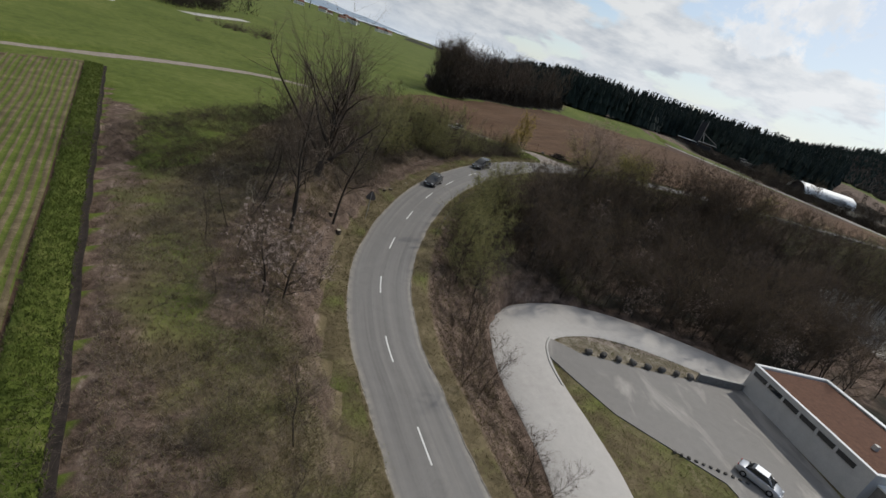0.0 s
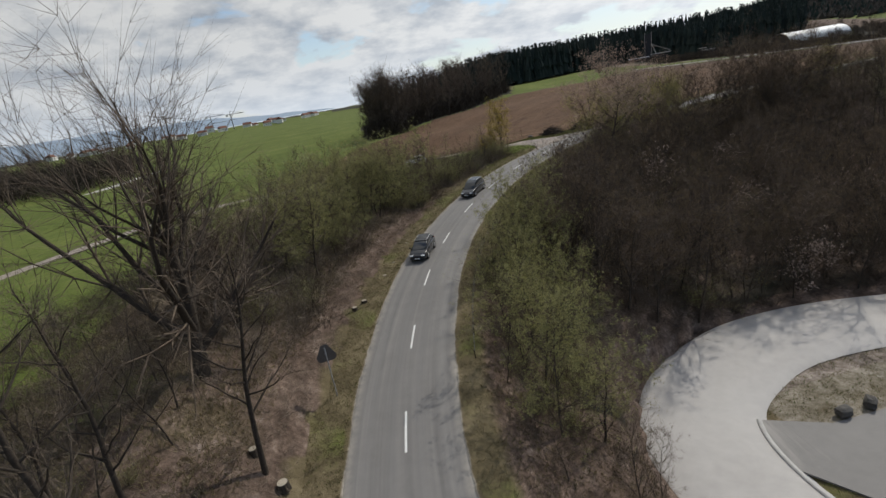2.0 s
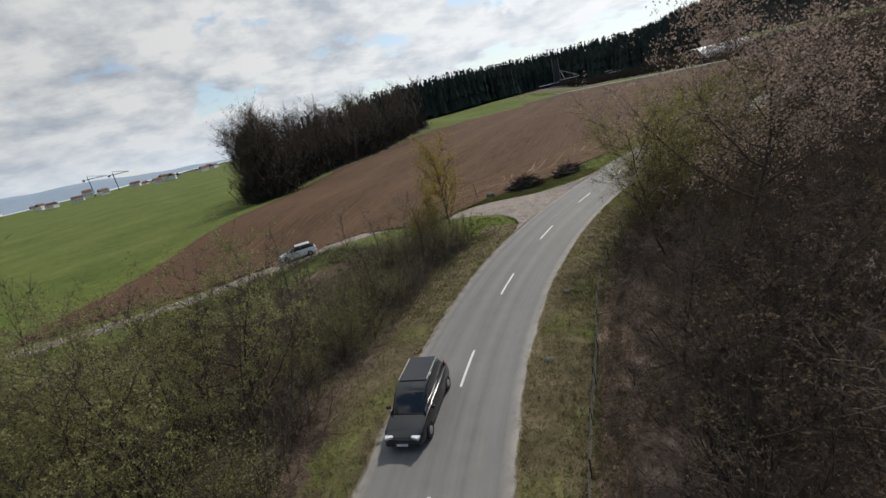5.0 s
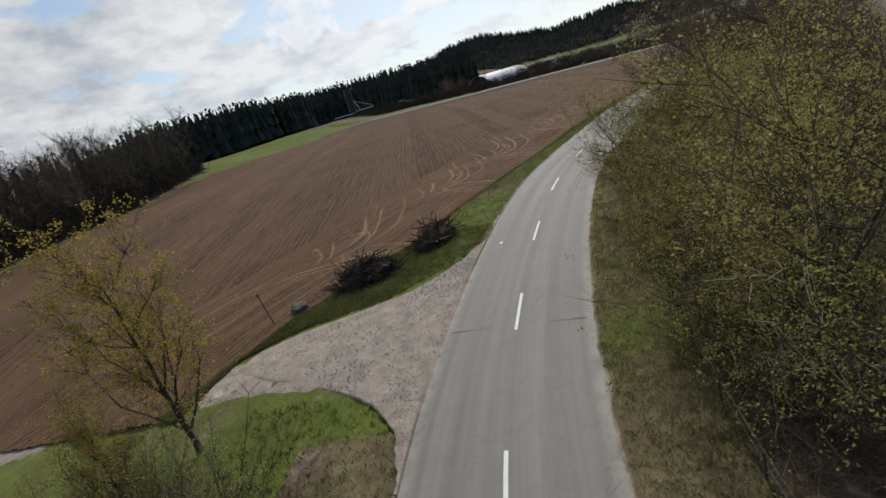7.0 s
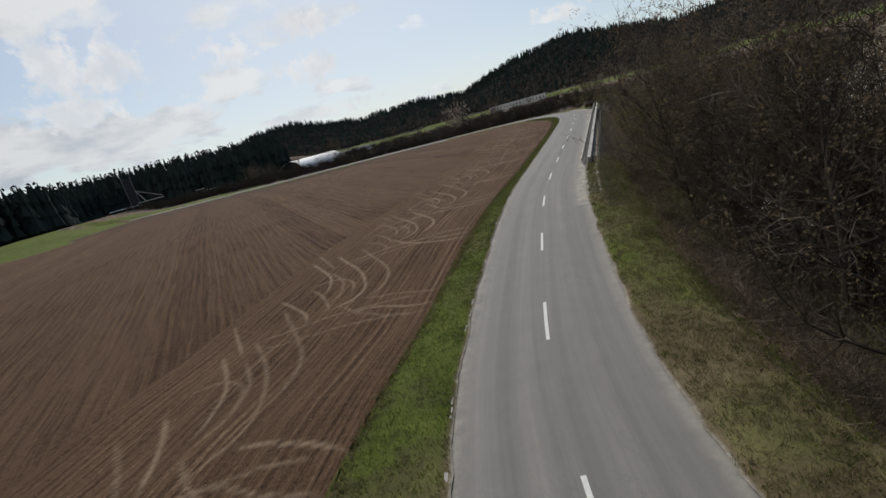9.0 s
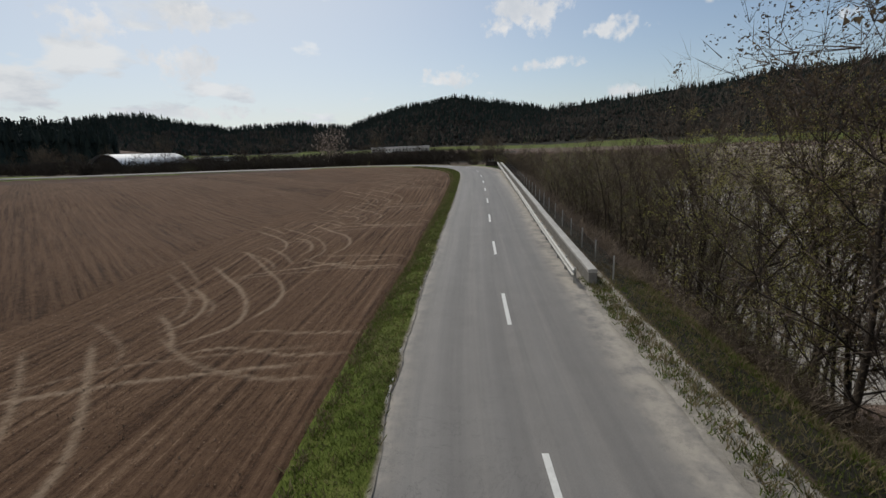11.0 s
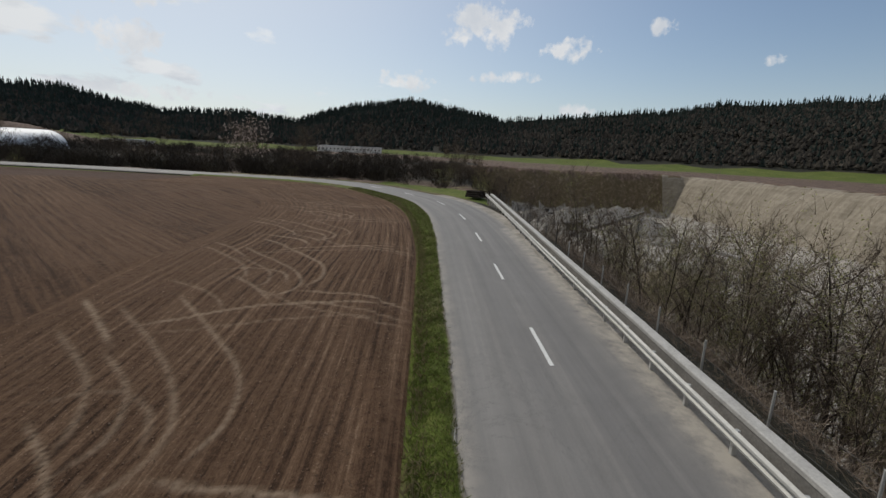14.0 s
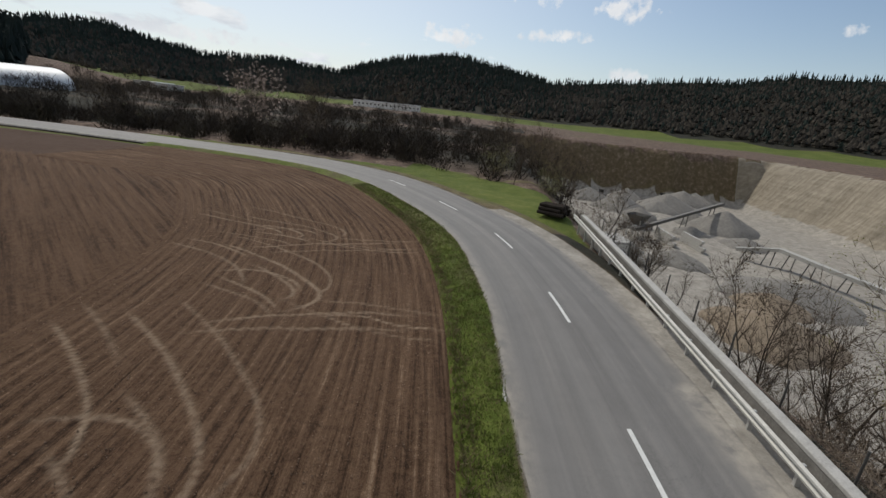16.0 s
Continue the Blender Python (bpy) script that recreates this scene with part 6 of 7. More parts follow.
def parapet():
    """A concrete wall above the pit, with a steel rail before it and a wire fence behind."""
    a, b = Vector((106.4, 129.95)), Vector((183.0, 133.15))
    n = 36
    d = (b - a).normalized()
    side = Vector((-d.y, d.x))
    zs = [float(nearest([a.lerp(b, k / n).x], [a.lerp(b, k / n).y])[2][0]) for k in range(n + 1)]

    def beam(name, outline, mat, lo=0, hi=n):
        """Sweeps a closed outline of (across, up) along the wall."""
        v, f, m = [], [], len(outline)
        for k in range(lo, hi + 1):
            p = a.lerp(b, k / n)
            for s, z in outline:
                v.append((p.x + side.x * s, p.y + side.y * s, zs[k] + z))
        for k in range(hi - lo):
            for j in range(m):
                i = k * m + j
                f.append((i, k * m + (j + 1) % m, (k + 1) * m + (j + 1) % m, (k + 1) * m + j))
        f += [tuple(range(m)), tuple(range((hi - lo) * m, (hi - lo + 1) * m))[::-1]]
        bm = bmesh.new()
        me = mesh_of(name, v, f, mat)
        bm.from_mesh(me)
        return to_mesh(bm, name, mat)

    wall = thing("parapet_wall", "low concrete parapet wall with a pale cap beside the road", "wall")
    part("wall_body", beam("wall_body", [(-0.55, -1.2), (-0.25, -1.2), (-0.25, 0.50), (-0.55, 0.50)], M["concrete_dark"]), wall)
    for k in range(0, n, 4):
        part("cap_stone", beam("cap_stone", [(-0.56, 0.50), (-0.24, 0.50), (-0.23, 0.52), (-0.23, 0.62), (-0.26, 0.64), (-0.54, 0.64), (-0.57, 0.61)], M["concrete"], k, k + 4), wall)
    rail = thing("guard_rail", "galvanised steel guard rail before a concrete wall", "guard rail")
    w = [(0.28, 0.34), (0.35, 0.37), (0.36, 0.42), (0.29, 0.47), (0.29, 0.51), (0.36, 0.56), (0.35, 0.61), (0.28, 0.65), (0.262, 0.64), (0.33, 0.60), (0.34, 0.56), (0.27, 0.51), (0.27, 0.47), (0.34, 0.42), (0.33, 0.38), (0.265, 0.35)]
    part("rail_beam", beam("rail_beam", w, M["zinc"]), rail)
    for k in range(0, 39):
        p = a.lerp(b, (k + 0.2) / 39)
        z = float(nearest([p.x], [p.y])[2][0])
        bm = box_bm((0.10, 0.12, 1.1), (p.x + side.x * 0.2, p.y + side.y * 0.2, z + 0.06), 0.01)
        part("post", to_mesh(bm, "post", M["zinc"]), rail)
    fence = thing("wire_fence", "wire mesh fence on thin steel posts above the pit", "fence")
    posts = []
    for k in range(27):
        p = a + d * (0.4 + 2.85 * k)
        x, y = p.x - side.x * 1.25, p.y - side.y * 1.25
        z = float(nearest([p.x], [p.y])[2][0])
        posts.append(Vector((x, y, z)))
        lean = 0.05 * math.sin(k * 2.3)
        part("fence_post", to_mesh(rod_bm((x, y, z - 1.6), (x + lean, y - 0.02, z + 1.05), 0.032, None, 8), "fence_post", M["zinc"] if k < 17 else M["post"]), fence)
    for h in (-0.55, -0.15, 0.2, 0.55, 0.9):
        for p, q in zip(posts[:-1], posts[1:]):
            part("wire", to_mesh(rod_bm(p + Vector((0, 0, h)), q + Vector((0, 0, h)), 0.004, None, 4), "wire", M["wire"]), fence)
    for p, q in zip(posts[:-1], posts[1:]):
        seg = []
        for k in range(9):
            c0, c1 = p.lerp(q, k / 9), p.lerp(q, (k + 1) / 9)
            seg += [[c0.x, c0.y, c0.z - 0.55, c1.x, c1.y, c1.z + 0.9, 0.0015, 0.0015], [c0.x, c0.y, c0.z + 0.9, c1.x, c1.y, c1.z - 0.55, 0.0015, 0.0015]]
        part("mesh_panel", fast_mesh("mesh_panel", *tubes(seg, 3), M["wire"]), fence)


parapet()


def warning_sign():
    """Seen from behind: a bare grey triangle on a post."""
    z = ground_z(10.2, 65.9)
    top = -3.0
    s = thing("road_sign", "triangular road sign seen from behind on a steel post", "road sign", m=pose(10.2, 65.9, z, 0, 0, 8))
    part("post", to_mesh(rod_bm((0, 0, -0.3), (0, 0, top - z + 0.2), 0.038, None, 10), "post", M["zinc"]), s)
    bm = bmesh.new()
    r = 0.62
    v = []
    for k in range(3):
        c = math.radians(90 + 120 * k)
        for j in range(-2, 3):
            t = c + math.radians(9 * j)
            v.append(bm.verts.new((r * math.cos(t) * (1 - 0.02 * abs(j)), 0.05, top - z - 0.25 + r * math.sin(t))))
    f = bm.faces.new(v)
    got = bmesh.ops.extrude_face_region(bm, geom=[f])
    bmesh.ops.translate(bm, vec=(0, 0.02, 0), verts=[g for g in got["geom"] if isinstance(g, bmesh.types.BMVert)])
    part("plate", to_mesh(bm, "plate", M["red"]), s, "dull grey triangular back plate")
    part("clamp", to_mesh(box_bm((0.14, 0.05, 0.05), (0, 0.03, top - z - 0.2), 0.008), "clamp", M["zinc"]), s)


warning_sign()


def verge_fence():
    """A low old fence of steel posts and two wires along the top of the bank."""
    f = thing("verge_fence", "low old wire fence on rusty posts along the bank", "fence")
    posts = []
    for k in range(25):
        u = U0 + 22 + 2.75 * k
        p = road_at(u, float(np.interp(u - U0, [20, 40, 62, 70, 90], [-4.3, -4.4, -6.3, -6.0, -5.9])))
        z = ground_z(p.x, p.y)
        posts.append(Vector((p.x, p.y, z)))
        lean = 0.06 * math.sin(k * 1.7)
        part("fence_post", to_mesh(rod_bm((p.x, p.y, z - 0.3), (p.x + lean, p.y + 0.04, z + 0.85), 0.035, 0.03, 7), "fence_post", M["bark"]), f)
    for p, q in zip(posts[:-1], posts[1:]):
        for h in (0.42, 0.76):
            part("wire", to_mesh(rod_bm(p + Vector((0, 0, h)), q + Vector((0, 0, h)), 0.012, None, 5), "wire", M["post"]), f)


verge_fence()


def marker_pole():
    s = thing("marker_pole", "thin leaning wooden pole with a small orange top", "pole", m=pose(47.1, 132.1, ground_z(47.1, 132.1), 4, -8, 0))
    part("shaft", to_mesh(rod_bm((0, 0, -0.3), (0, 0, 2.1), 0.03, 0.025, 8), "shaft", M["dead_wood"]), s)
    part("cap", to_mesh(box_bm((0.16, 0.05, 0.14), (0, 0, 2.1), 0.02), "cap", M["tile"]), s, "small rust-orange cap")


marker_pole()


def stump(x, y, r, h, seed):
    rng = random.Random(seed)
    bm = rod_bm((0, 0, -0.1), (0, 0, h), r * 1.25, r, 12)
    for v in bm.verts:
        v.co.x *= rng.uniform(0.92, 1.08)
        v.co.y *= rng.uniform(0.92, 1.08)
    s = thing("tree_stump", "freshly cut pale tree stump in leaf litter", "stump", m=pose(x, y, ground_z(x, y)))
    part("bole", to_mesh(bm, "bole", M["bark"]), s)
    part("cut_face", to_mesh(rod_bm((0, 0, h - 0.01), (0, 0, h + 0.012), r * 0.93, None, 12), "cut_face", M["pale_wood"]), s, "pale sawn face")


for k, (x, y, r) in enumerate(((7.9, 59.3, 0.26), (6.6, 60.8, 0.2), (12.4, 77.2, 0.22), (14.5, 81.5, 0.2), (15.6, 84.0, 0.18), (11.6, 76.2, 0.2), (17.5, 88.5, 0.2))):
    stump(x, y, r, 0.35, k)


def brush_pile(x, y, wide, deep, high, turn, seed, label):
    """A heap of cut branches and roots, dark and tangled."""
    rng = np.random.default_rng(seed)
    ob = thing("brush_pile", label, "brush pile", "cut brush by the field", m=pose(x, y, ground_z(x, y), 0, 0, turn))
    bm = bmesh.new()
    bmesh.ops.create_icosphere(bm, subdivisions=3, radius=0.5)
    for v in bm.verts:
        n = noise.noise(v.co * 5 + Vector((seed, 0, 0)))
        v.co = Vector((v.co.x * wide * 0.92, v.co.y * deep * 0.92, max(v.co.z, -0.1) * high * 1.5)) * (1 + 0.30 * n)
    part("core", to_mesh(bm, "core", M["dead_wood"]), ob)
    seg = []
    for k in range(620):
        a = rng.uniform(0, 6.28)
        q = math.sqrt(rng.uniform(0, 1))
        c = np.array([math.cos(a) * q * wide / 2, math.sin(a) * q * deep / 2, high * (1 - q * q) * rng.uniform(0.25, 1.0) + 0.05])
        d = rng.normal(0, 1, 3) * (1, 1, 0.55)
        d /= np.linalg.norm(d)
        ln, r = rng.uniform(0.3, 1.3), rng.uniform(0.012, 0.05)
        e = c + d * ln
        if e[2] < 0.02:
            e[2] = 0.05
        seg.append([*c, *e, r, r * 0.5])
    part("branchwork", fast_mesh("branchwork", *tubes(seg, 4), M["dead_wood"]), ob)
    for k in range(12):
        a = rng.uniform(0, 6.28)
        c = np.array([math.cos(a) * wide * 0.46, math.sin(a) * deep * 0.46, rng.uniform(0.1, high * 0.6)])
        d = rng.normal(0, 1, 3) * (1, 1, 0.4)
        e = c + d / np.linalg.norm(d) * rng.uniform(0.25, 0.9)
        part("sawn_branch", to_mesh(rod_bm(c, e, 0.028, 0.014, 6), "sawn_branch", M["pale_wood"]), ob, "bleached sawn branch")


brush_pile(52.9, 130.9, 4.0, 2.5, 1.45, -25, 1, "dark tangled heap of cut roots and branches")
brush_pile(58.5, 130.2, 4.0, 2.8, 1.35, 20, 2, "low dark heap of cut brushwood on the verge")
b = new("field_stone", stones[1])
b.matrix_basis = pose(48.6, 131.8, ground_z(48.6, 131.8) + 0.25, 0, 0, 20)
tagged(b, "dark round stone at the field's edge", "stone")
for k, (x, y) in enumerate(((34.8, 100.0), (39.4, 104.8), (45.8, 110.3), (62.2, 120.3))):
    b = new("verge_stone", stones[k % 4])
    b.matrix_basis = pose(x, y, ground_z(x, y) + 0.22, 0, 0, 70 * k) @ Matrix.Diagonal((0.5, 0.5, 0.55, 1))
    tagged(b, "dark mossy stone standing on the grass verge", "stone", "stones along the verge")


def car(paint, label, m, length=4.6, wide=1.86, high=1.62, estate=True):
    """A family car with its wheels, glass and lamps."""
    ob = thing("car", label, "car", m=m)
    L, W = length, wide

    def loft(rows, name, mat, cap=True):
        """Rings across the car: x, half width, z low, z high; rounded at the shoulders."""
        v, f = [], []
        for x, w, lo, hi in rows:
            ring = [(w * 0.93, lo), (w, lo + 0.12), (w, lo + (hi - lo) * 0.62), (w * 0.93, hi - 0.02), (w * 0.80, hi)]
            ring = ring + [(-a, b) for a, b in ring[::-1]]
            v += [(x, a, b) for a, b in ring]
        k = 10
        for r in range(len(rows) - 1):
            for j in range(k):
                f.append((r * k + j, r * k + (j + 1) % k, (r + 1) * k + (j + 1) % k, (r + 1) * k + j))
        f += [tuple(range(k))[::-1], tuple(range((len(rows) - 1) * k, len(rows) * k))]
        bm = bmesh.new()
        bm.from_mesh(mesh_of(name, v, f, mat))
        bmesh.ops.recalc_face_normals(bm, faces=bm.faces)
        sharp = [e for e in bm.edges if len(e.link_faces) == 2 and e.calc_face_angle(0) > 0.3]
        bmesh.ops.bevel(bm, geom=sharp, offset=0.045, segments=3, affect="EDGES", profile=0.5)
        return to_mesh(bm, name, mat, True)

    h = W / 2
    body = [(-L / 2, h * 0.78, 0.42, 0.72), (-L / 2 + 0.12, h * 0.92, 0.28, 0.92), (-L / 2 + 0.6, h, 0.24, 1.0), (-0.6, h, 0.22, 0.98), (0.7, h, 0.22, 0.96), (1.3, h * 0.98, 0.24, 0.92), (L / 2 - 0.35, h * 0.94, 0.26, 0.80), (L / 2 - 0.08, h * 0.84, 0.30, 0.66), (L / 2, h * 0.7, 0.36, 0.58)]
    part("body", loft(body, "body", M[paint]), ob)
    back = -L / 2 + (0.25 if estate else 0.75)
    glass = [(back, h * 0.80, 0.92, 1.02), (back + 0.35, h * 0.78, 0.92, high - 0.10), (back + 0.8, h * 0.80, 0.92, high - 0.04), (0.15, h * 0.80, 0.92, high - 0.04), (0.55, h * 0.80, 0.92, high - 0.16), (1.25, h * 0.82, 0.88, 0.95)]
    part("window_glass", loft(glass, "window_glass", M["glass"]), ob, "dark tinted glass")
    bm = box_bm((1.75 if estate else 1.3, W * 0.66, 0.05), (back + 1.25, 0, high - 0.02), 0.02)
    part("roof", to_mesh(bm, "roof", M[paint]), ob)
    for sy in (1, -1):
        part("roof_rail", to_mesh(rod_bm((back + 0.5, sy * h * 0.70, high + 0.02), (back + 2.1, sy * h * 0.70, high + 0.02), 0.02), "roof_rail", M["zinc"]), ob)
        part("mirror", to_mesh(box_bm((0.14, 0.2, 0.14), (0.85, sy * (h + 0.09), 1.0), 0.04), "mirror", M[paint]), ob)
        part("headlight", to_mesh(box_bm((0.22, 0.36, 0.11), (L / 2 - 0.14, sy * h * 0.62, 0.66), 0.03, pose(0, 0, 0, 0, 0, -sy * 18)), "headlight", M["lamp"]), ob, "clear headlight")
        part("tail_light", to_mesh(box_bm((0.1, 0.3, 0.16), (-L / 2 + 0.06, sy * h * 0.68, 0.82), 0.02), "tail_light", M["tail"]), ob, "red tail light")
        for x in (L / 2 - 0.9, -L / 2 + 0.85):
            bm = rod_bm((x, sy * (h - 0.2), 0.33), (x, sy * (h + 0.01), 0.33), 0.33, None, 20)
            tyre = part("wheel", to_mesh(bm, "wheel", M["tyre"]), ob)
            part("rim", to_mesh(rod_bm((x, sy * (h - 0.02), 0.33), (x, sy * (h + 0.025), 0.33), 0.21, 0.17, 10), "rim", M["rim"]), tyre, "alloy rim")
    part("bumper", to_mesh(box_bm((0.16, W * 0.78, 0.16), (L / 2 - 0.04, 0, 0.40), 0.05), "bumper", M["dark_metal"]), ob)
    part("number_plate", to_mesh(box_bm((0.02, 0.5, 0.11), (L / 2 + 0.05, 0, 0.42), 0.004), "number_plate", M["white_metal"]), ob)
    return ob


def on_road(u, s, back=False):
    p, q = road_at(u, s, 0.03), road_at(u + 1.0, s, 0.03)
    d = (q - p) * (-1 if back else 1)
    return Matrix.Translation(p) @ d.to_track_quat("X", "Z").to_matrix().to_4x4()


car("black_paint", "black estate car with dark glass on the road", on_road(U0 + 40.0, 1.5, True), 4.3, 1.8, 1.5)
car("black_paint", "large black estate car with silver roof rails", on_road(U0 + 58.6, 1.5, True), 4.8, 1.92, 1.72)
car("white_paint", "white estate car standing on the farm track", pose(26.0, 139.9, ground_z(26.0, 139.9) + 0.05, 0, 0, 178), 4.5, 1.8, 1.5)
car("silver_paint", "silver car parked nose-in beside the yard's verge", pose(55.2, 45.0, -14.5, 0, 0, -52), 4.3, 1.78, 1.5, False)
car("white_paint", "small white car on the far meadow road", pose(-90.0, 150.0, -4.75, 0, 0, 88), 4.4, 1.8, 1.5)
car("white_paint", "white car driving on the far meadow road", pose(-87.2, 186.0, -4.75, 0, 0, 86), 4.4, 1.8, 1.5)
tagged(new("meadow_road", ribbon("meadow_road", FIELD_ROAD, along(FIELD_ROAD), [-2.6, -2.4, 2.4, 2.6], [-0.2, 0.16, 0.16, -0.2], M["lane"])), "pale narrow asphalt road across the meadow", "road", kind="structure")

# ---------------------------------------------------------------- buildings and the pit


def yard_building():
    """A long low flat-roofed building with a planted roof."""
    b = thing("flat_roofed_building", "low grey rendered building with a brown planted roof", "building", m=pose(65.9, 62.4, -14.6, 0, 0, 3.5))
    L, D, H = 17.5, 12.6, 4.3      # along -y, along +x

    def slab(name, size, at, mat, label="", bevel=0.02):
        return part(name, to_mesh(box_bm(size, at, bevel), name, M[mat]), b, label)

    slab("wall", (0.3, L, H), (0.15, -L / 2, H / 2), "render")
    slab("wall", (0.3, L, H), (D - 0.15, -L / 2, H / 2), "render")
    slab("wall", (D - 0.6, 0.3, H), (D / 2, -0.15, H / 2), "render")
    slab("wall", (D - 0.6, 0.3, H), (D / 2, -L + 0.15, H / 2), "render")
    slab("roof", (D - 0.6, L - 0.6, 0.25), (D / 2, -L / 2, H - 0.45), "concrete")
    slab("roof_planting", (D - 0.7, L - 0.7, 0.12), (D / 2, -L / 2, H - 0.26), "roof_sedum", "brown sedum planting")
    for at, size in (((0.1, -L / 2, H + 0.05), (0.45, L + 0.3, 0.1)), ((D - 0.1, -L / 2, H + 0.05), (0.7, L + 0.3, 0.1)), ((D / 2, 0.02, H + 0.05), (D - 0.8, 0.4, 0.1)), ((D / 2, -L, H + 0.05), (D - 0.8, 0.4, 0.1))):
        slab("coping", size, at, "white_metal", "pale metal coping")
    for k in range(6):
        y = -1.6 - 2.6 * k
        w = slab("window", (0.06, 2.2, 0.55), (-0.01, y, H - 1.0), "glass", "narrow dark window")
        part("window_frame", to_mesh(box_bm((0.1, 2.36, 0.07), (0.0, y, H - 0.69), 0.01), "window_frame", M["dark_metal"]), w)
        part("window_sill", to_mesh(box_bm((0.16, 2.36, 0.05), (-0.03, y, H - 1.31), 0.01), "window_sill", M["zinc"]), w)
    slab("canopy", (5.5, 5.0, 0.22), (4.0, -L - 2.5, 3.0), "white_metal", "white canopy slab")
    slab("canopy_wall", (0.25, 5.0, 2.9), (1.6, -L - 2.5, 1.45), "concrete_dark")
    slab("column", (0.2, 0.2, 2.9), (6.4, -L - 4.7, 1.45), "zinc")
    slab("roof_vent", (0.5, 0.5, 0.6), (5.2, -13.2, H + 0.1), "zinc")
    w = thing("retaining_wall", "dark low retaining wall between lane and yard", "wall", m=pose(58.7, 61.9, -14.6, 0, 0, 0))
    part("wall_body", to_mesh(box_bm((7.0, 0.4, 1.1), (3.5, 0.1, 0.5), 0.03), "wall_body", M["concrete_dark"]), w)
    part("wall_cap", to_mesh(box_bm((7.1, 0.5, 0.1), (3.5, 0.1, 1.08), 0.02), "wall_cap", M["concrete"]), w)


yard_building()


def tower():
    """A dark slab tower with pale flat canopies and a slanting stay."""
    x, y = 290.0, 456.0
    z = ground_z(x, y)
    b = thing("lookout_tower", "tall dark tower with pale canopy roofs and slanting stays", "tower", m=pose(x, y, z, 0, 0, -35))
    H = 27.0 - z
    part("shaft", to_mesh(box_bm((5.2, 4.2, H), (0, 0, H / 2), 0.1), "shaft", M["dark_metal"]), b)
    for s in (1, -1):
        part("edge_fin", to_mesh(box_bm((0.35, 4.6, H + 1.5), (s * 2.75, 0, H / 2 + 0.7), 0.05), "edge_fin", M["concrete_dark"]), b)
    part("canopy", to_mesh(box_bm((18, 5, 0.6), (-8, 0, 5.6), 0.1), "canopy", M["white_metal"]), b, "pale canopy roof")
    part("canopy", to_mesh(box_bm((17, 5, 0.6), (10, 0, 7.0), 0.1), "canopy", M["concrete"]), b, "pale canopy roof")
    part("stay", to_mesh(rod_bm((2.5, 0, 15.5), (18, 0, 8.2), 0.35), "stay", M["concrete_dark"]), b)
    part("stay", to_mesh(rod_bm((2.5, 0, 16.5), (6.5, 0, 7.4), 0.3), "stay", M["concrete"]), b)
    part("hall", to_mesh(box_bm((26, 9, 5.2), (2, 5, 2.6), 0.1), "hall", M["dark_metal"]), b)


tower()


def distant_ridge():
    """Hills on the far north-western horizon, the haze of distance put into their blue colour."""
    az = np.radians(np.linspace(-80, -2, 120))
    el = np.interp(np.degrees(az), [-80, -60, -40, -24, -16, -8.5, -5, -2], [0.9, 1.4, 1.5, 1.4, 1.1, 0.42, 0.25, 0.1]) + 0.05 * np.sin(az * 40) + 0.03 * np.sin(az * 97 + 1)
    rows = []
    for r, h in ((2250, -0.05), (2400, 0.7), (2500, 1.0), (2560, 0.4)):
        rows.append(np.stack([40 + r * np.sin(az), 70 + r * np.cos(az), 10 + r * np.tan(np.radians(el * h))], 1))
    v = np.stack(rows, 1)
    tagged(new("backdrop", fast_mesh("backdrop", v.reshape(-1, 3), grid_faces(120, 4), M["haze"])), "far wooded hills with pale blue haze in their colour", "hills", kind="structure")


distant_ridge()


def arched_hall():
    """A round-arched shed of white sheeting, its dark open end towards the south-west."""
    a, b = Vector((268.0, 296.0)), Vector((304.0, 292.0))
    z = ground_z(280, 300) - 0.5
    d = (b - a).normalized()
    side = Vector((d.y, -d.x))
    ob = thing("arched_hall", "white round-arched storage hall with a dark open end", "building")
    n, r, hgt = 20, 9.5, 6.8

    def ring(p, scale):
        return [(p.x + side.x * math.cos(t) * r * scale, p.y + side.y * math.cos(t) * r * scale, z + math.sin(t) * hgt * scale + 0.6) for t in np.linspace(0, math.pi, n)]

    for k in range(7):
        p, q = a.lerp(b, k / 7), a.lerp(b, (k + 1) / 7)
        o1, o2, i1, i2 = ring(p, 1), ring(q, 1), ring(p, 0.97), ring(q, 0.97)
        v = o1 + o2 + i1 + i2
        f = [(j, j + 1, n + j + 1, n + j) for j in range(n - 1)] + [(2 * n + j, 3 * n + j, 3 * n + j + 1, 2 * n + j + 1) for j in range(n - 1)]
        part("roof_sheet", mesh_of("roof_sheet", v, f, M["white_metal"], True), ob)
    e = ring(a.lerp(b, 0.05), 0.97)
    part("end_wall", mesh_of("end_wall", e, [tuple(range(n))], M["dark_metal"]), ob, "dark end wall")
    e = ring(b, 0.97)
    part("end_wall", mesh_of("end_wall", e, [tuple(range(n))], M["dark_metal"]), ob)


arched_hall()


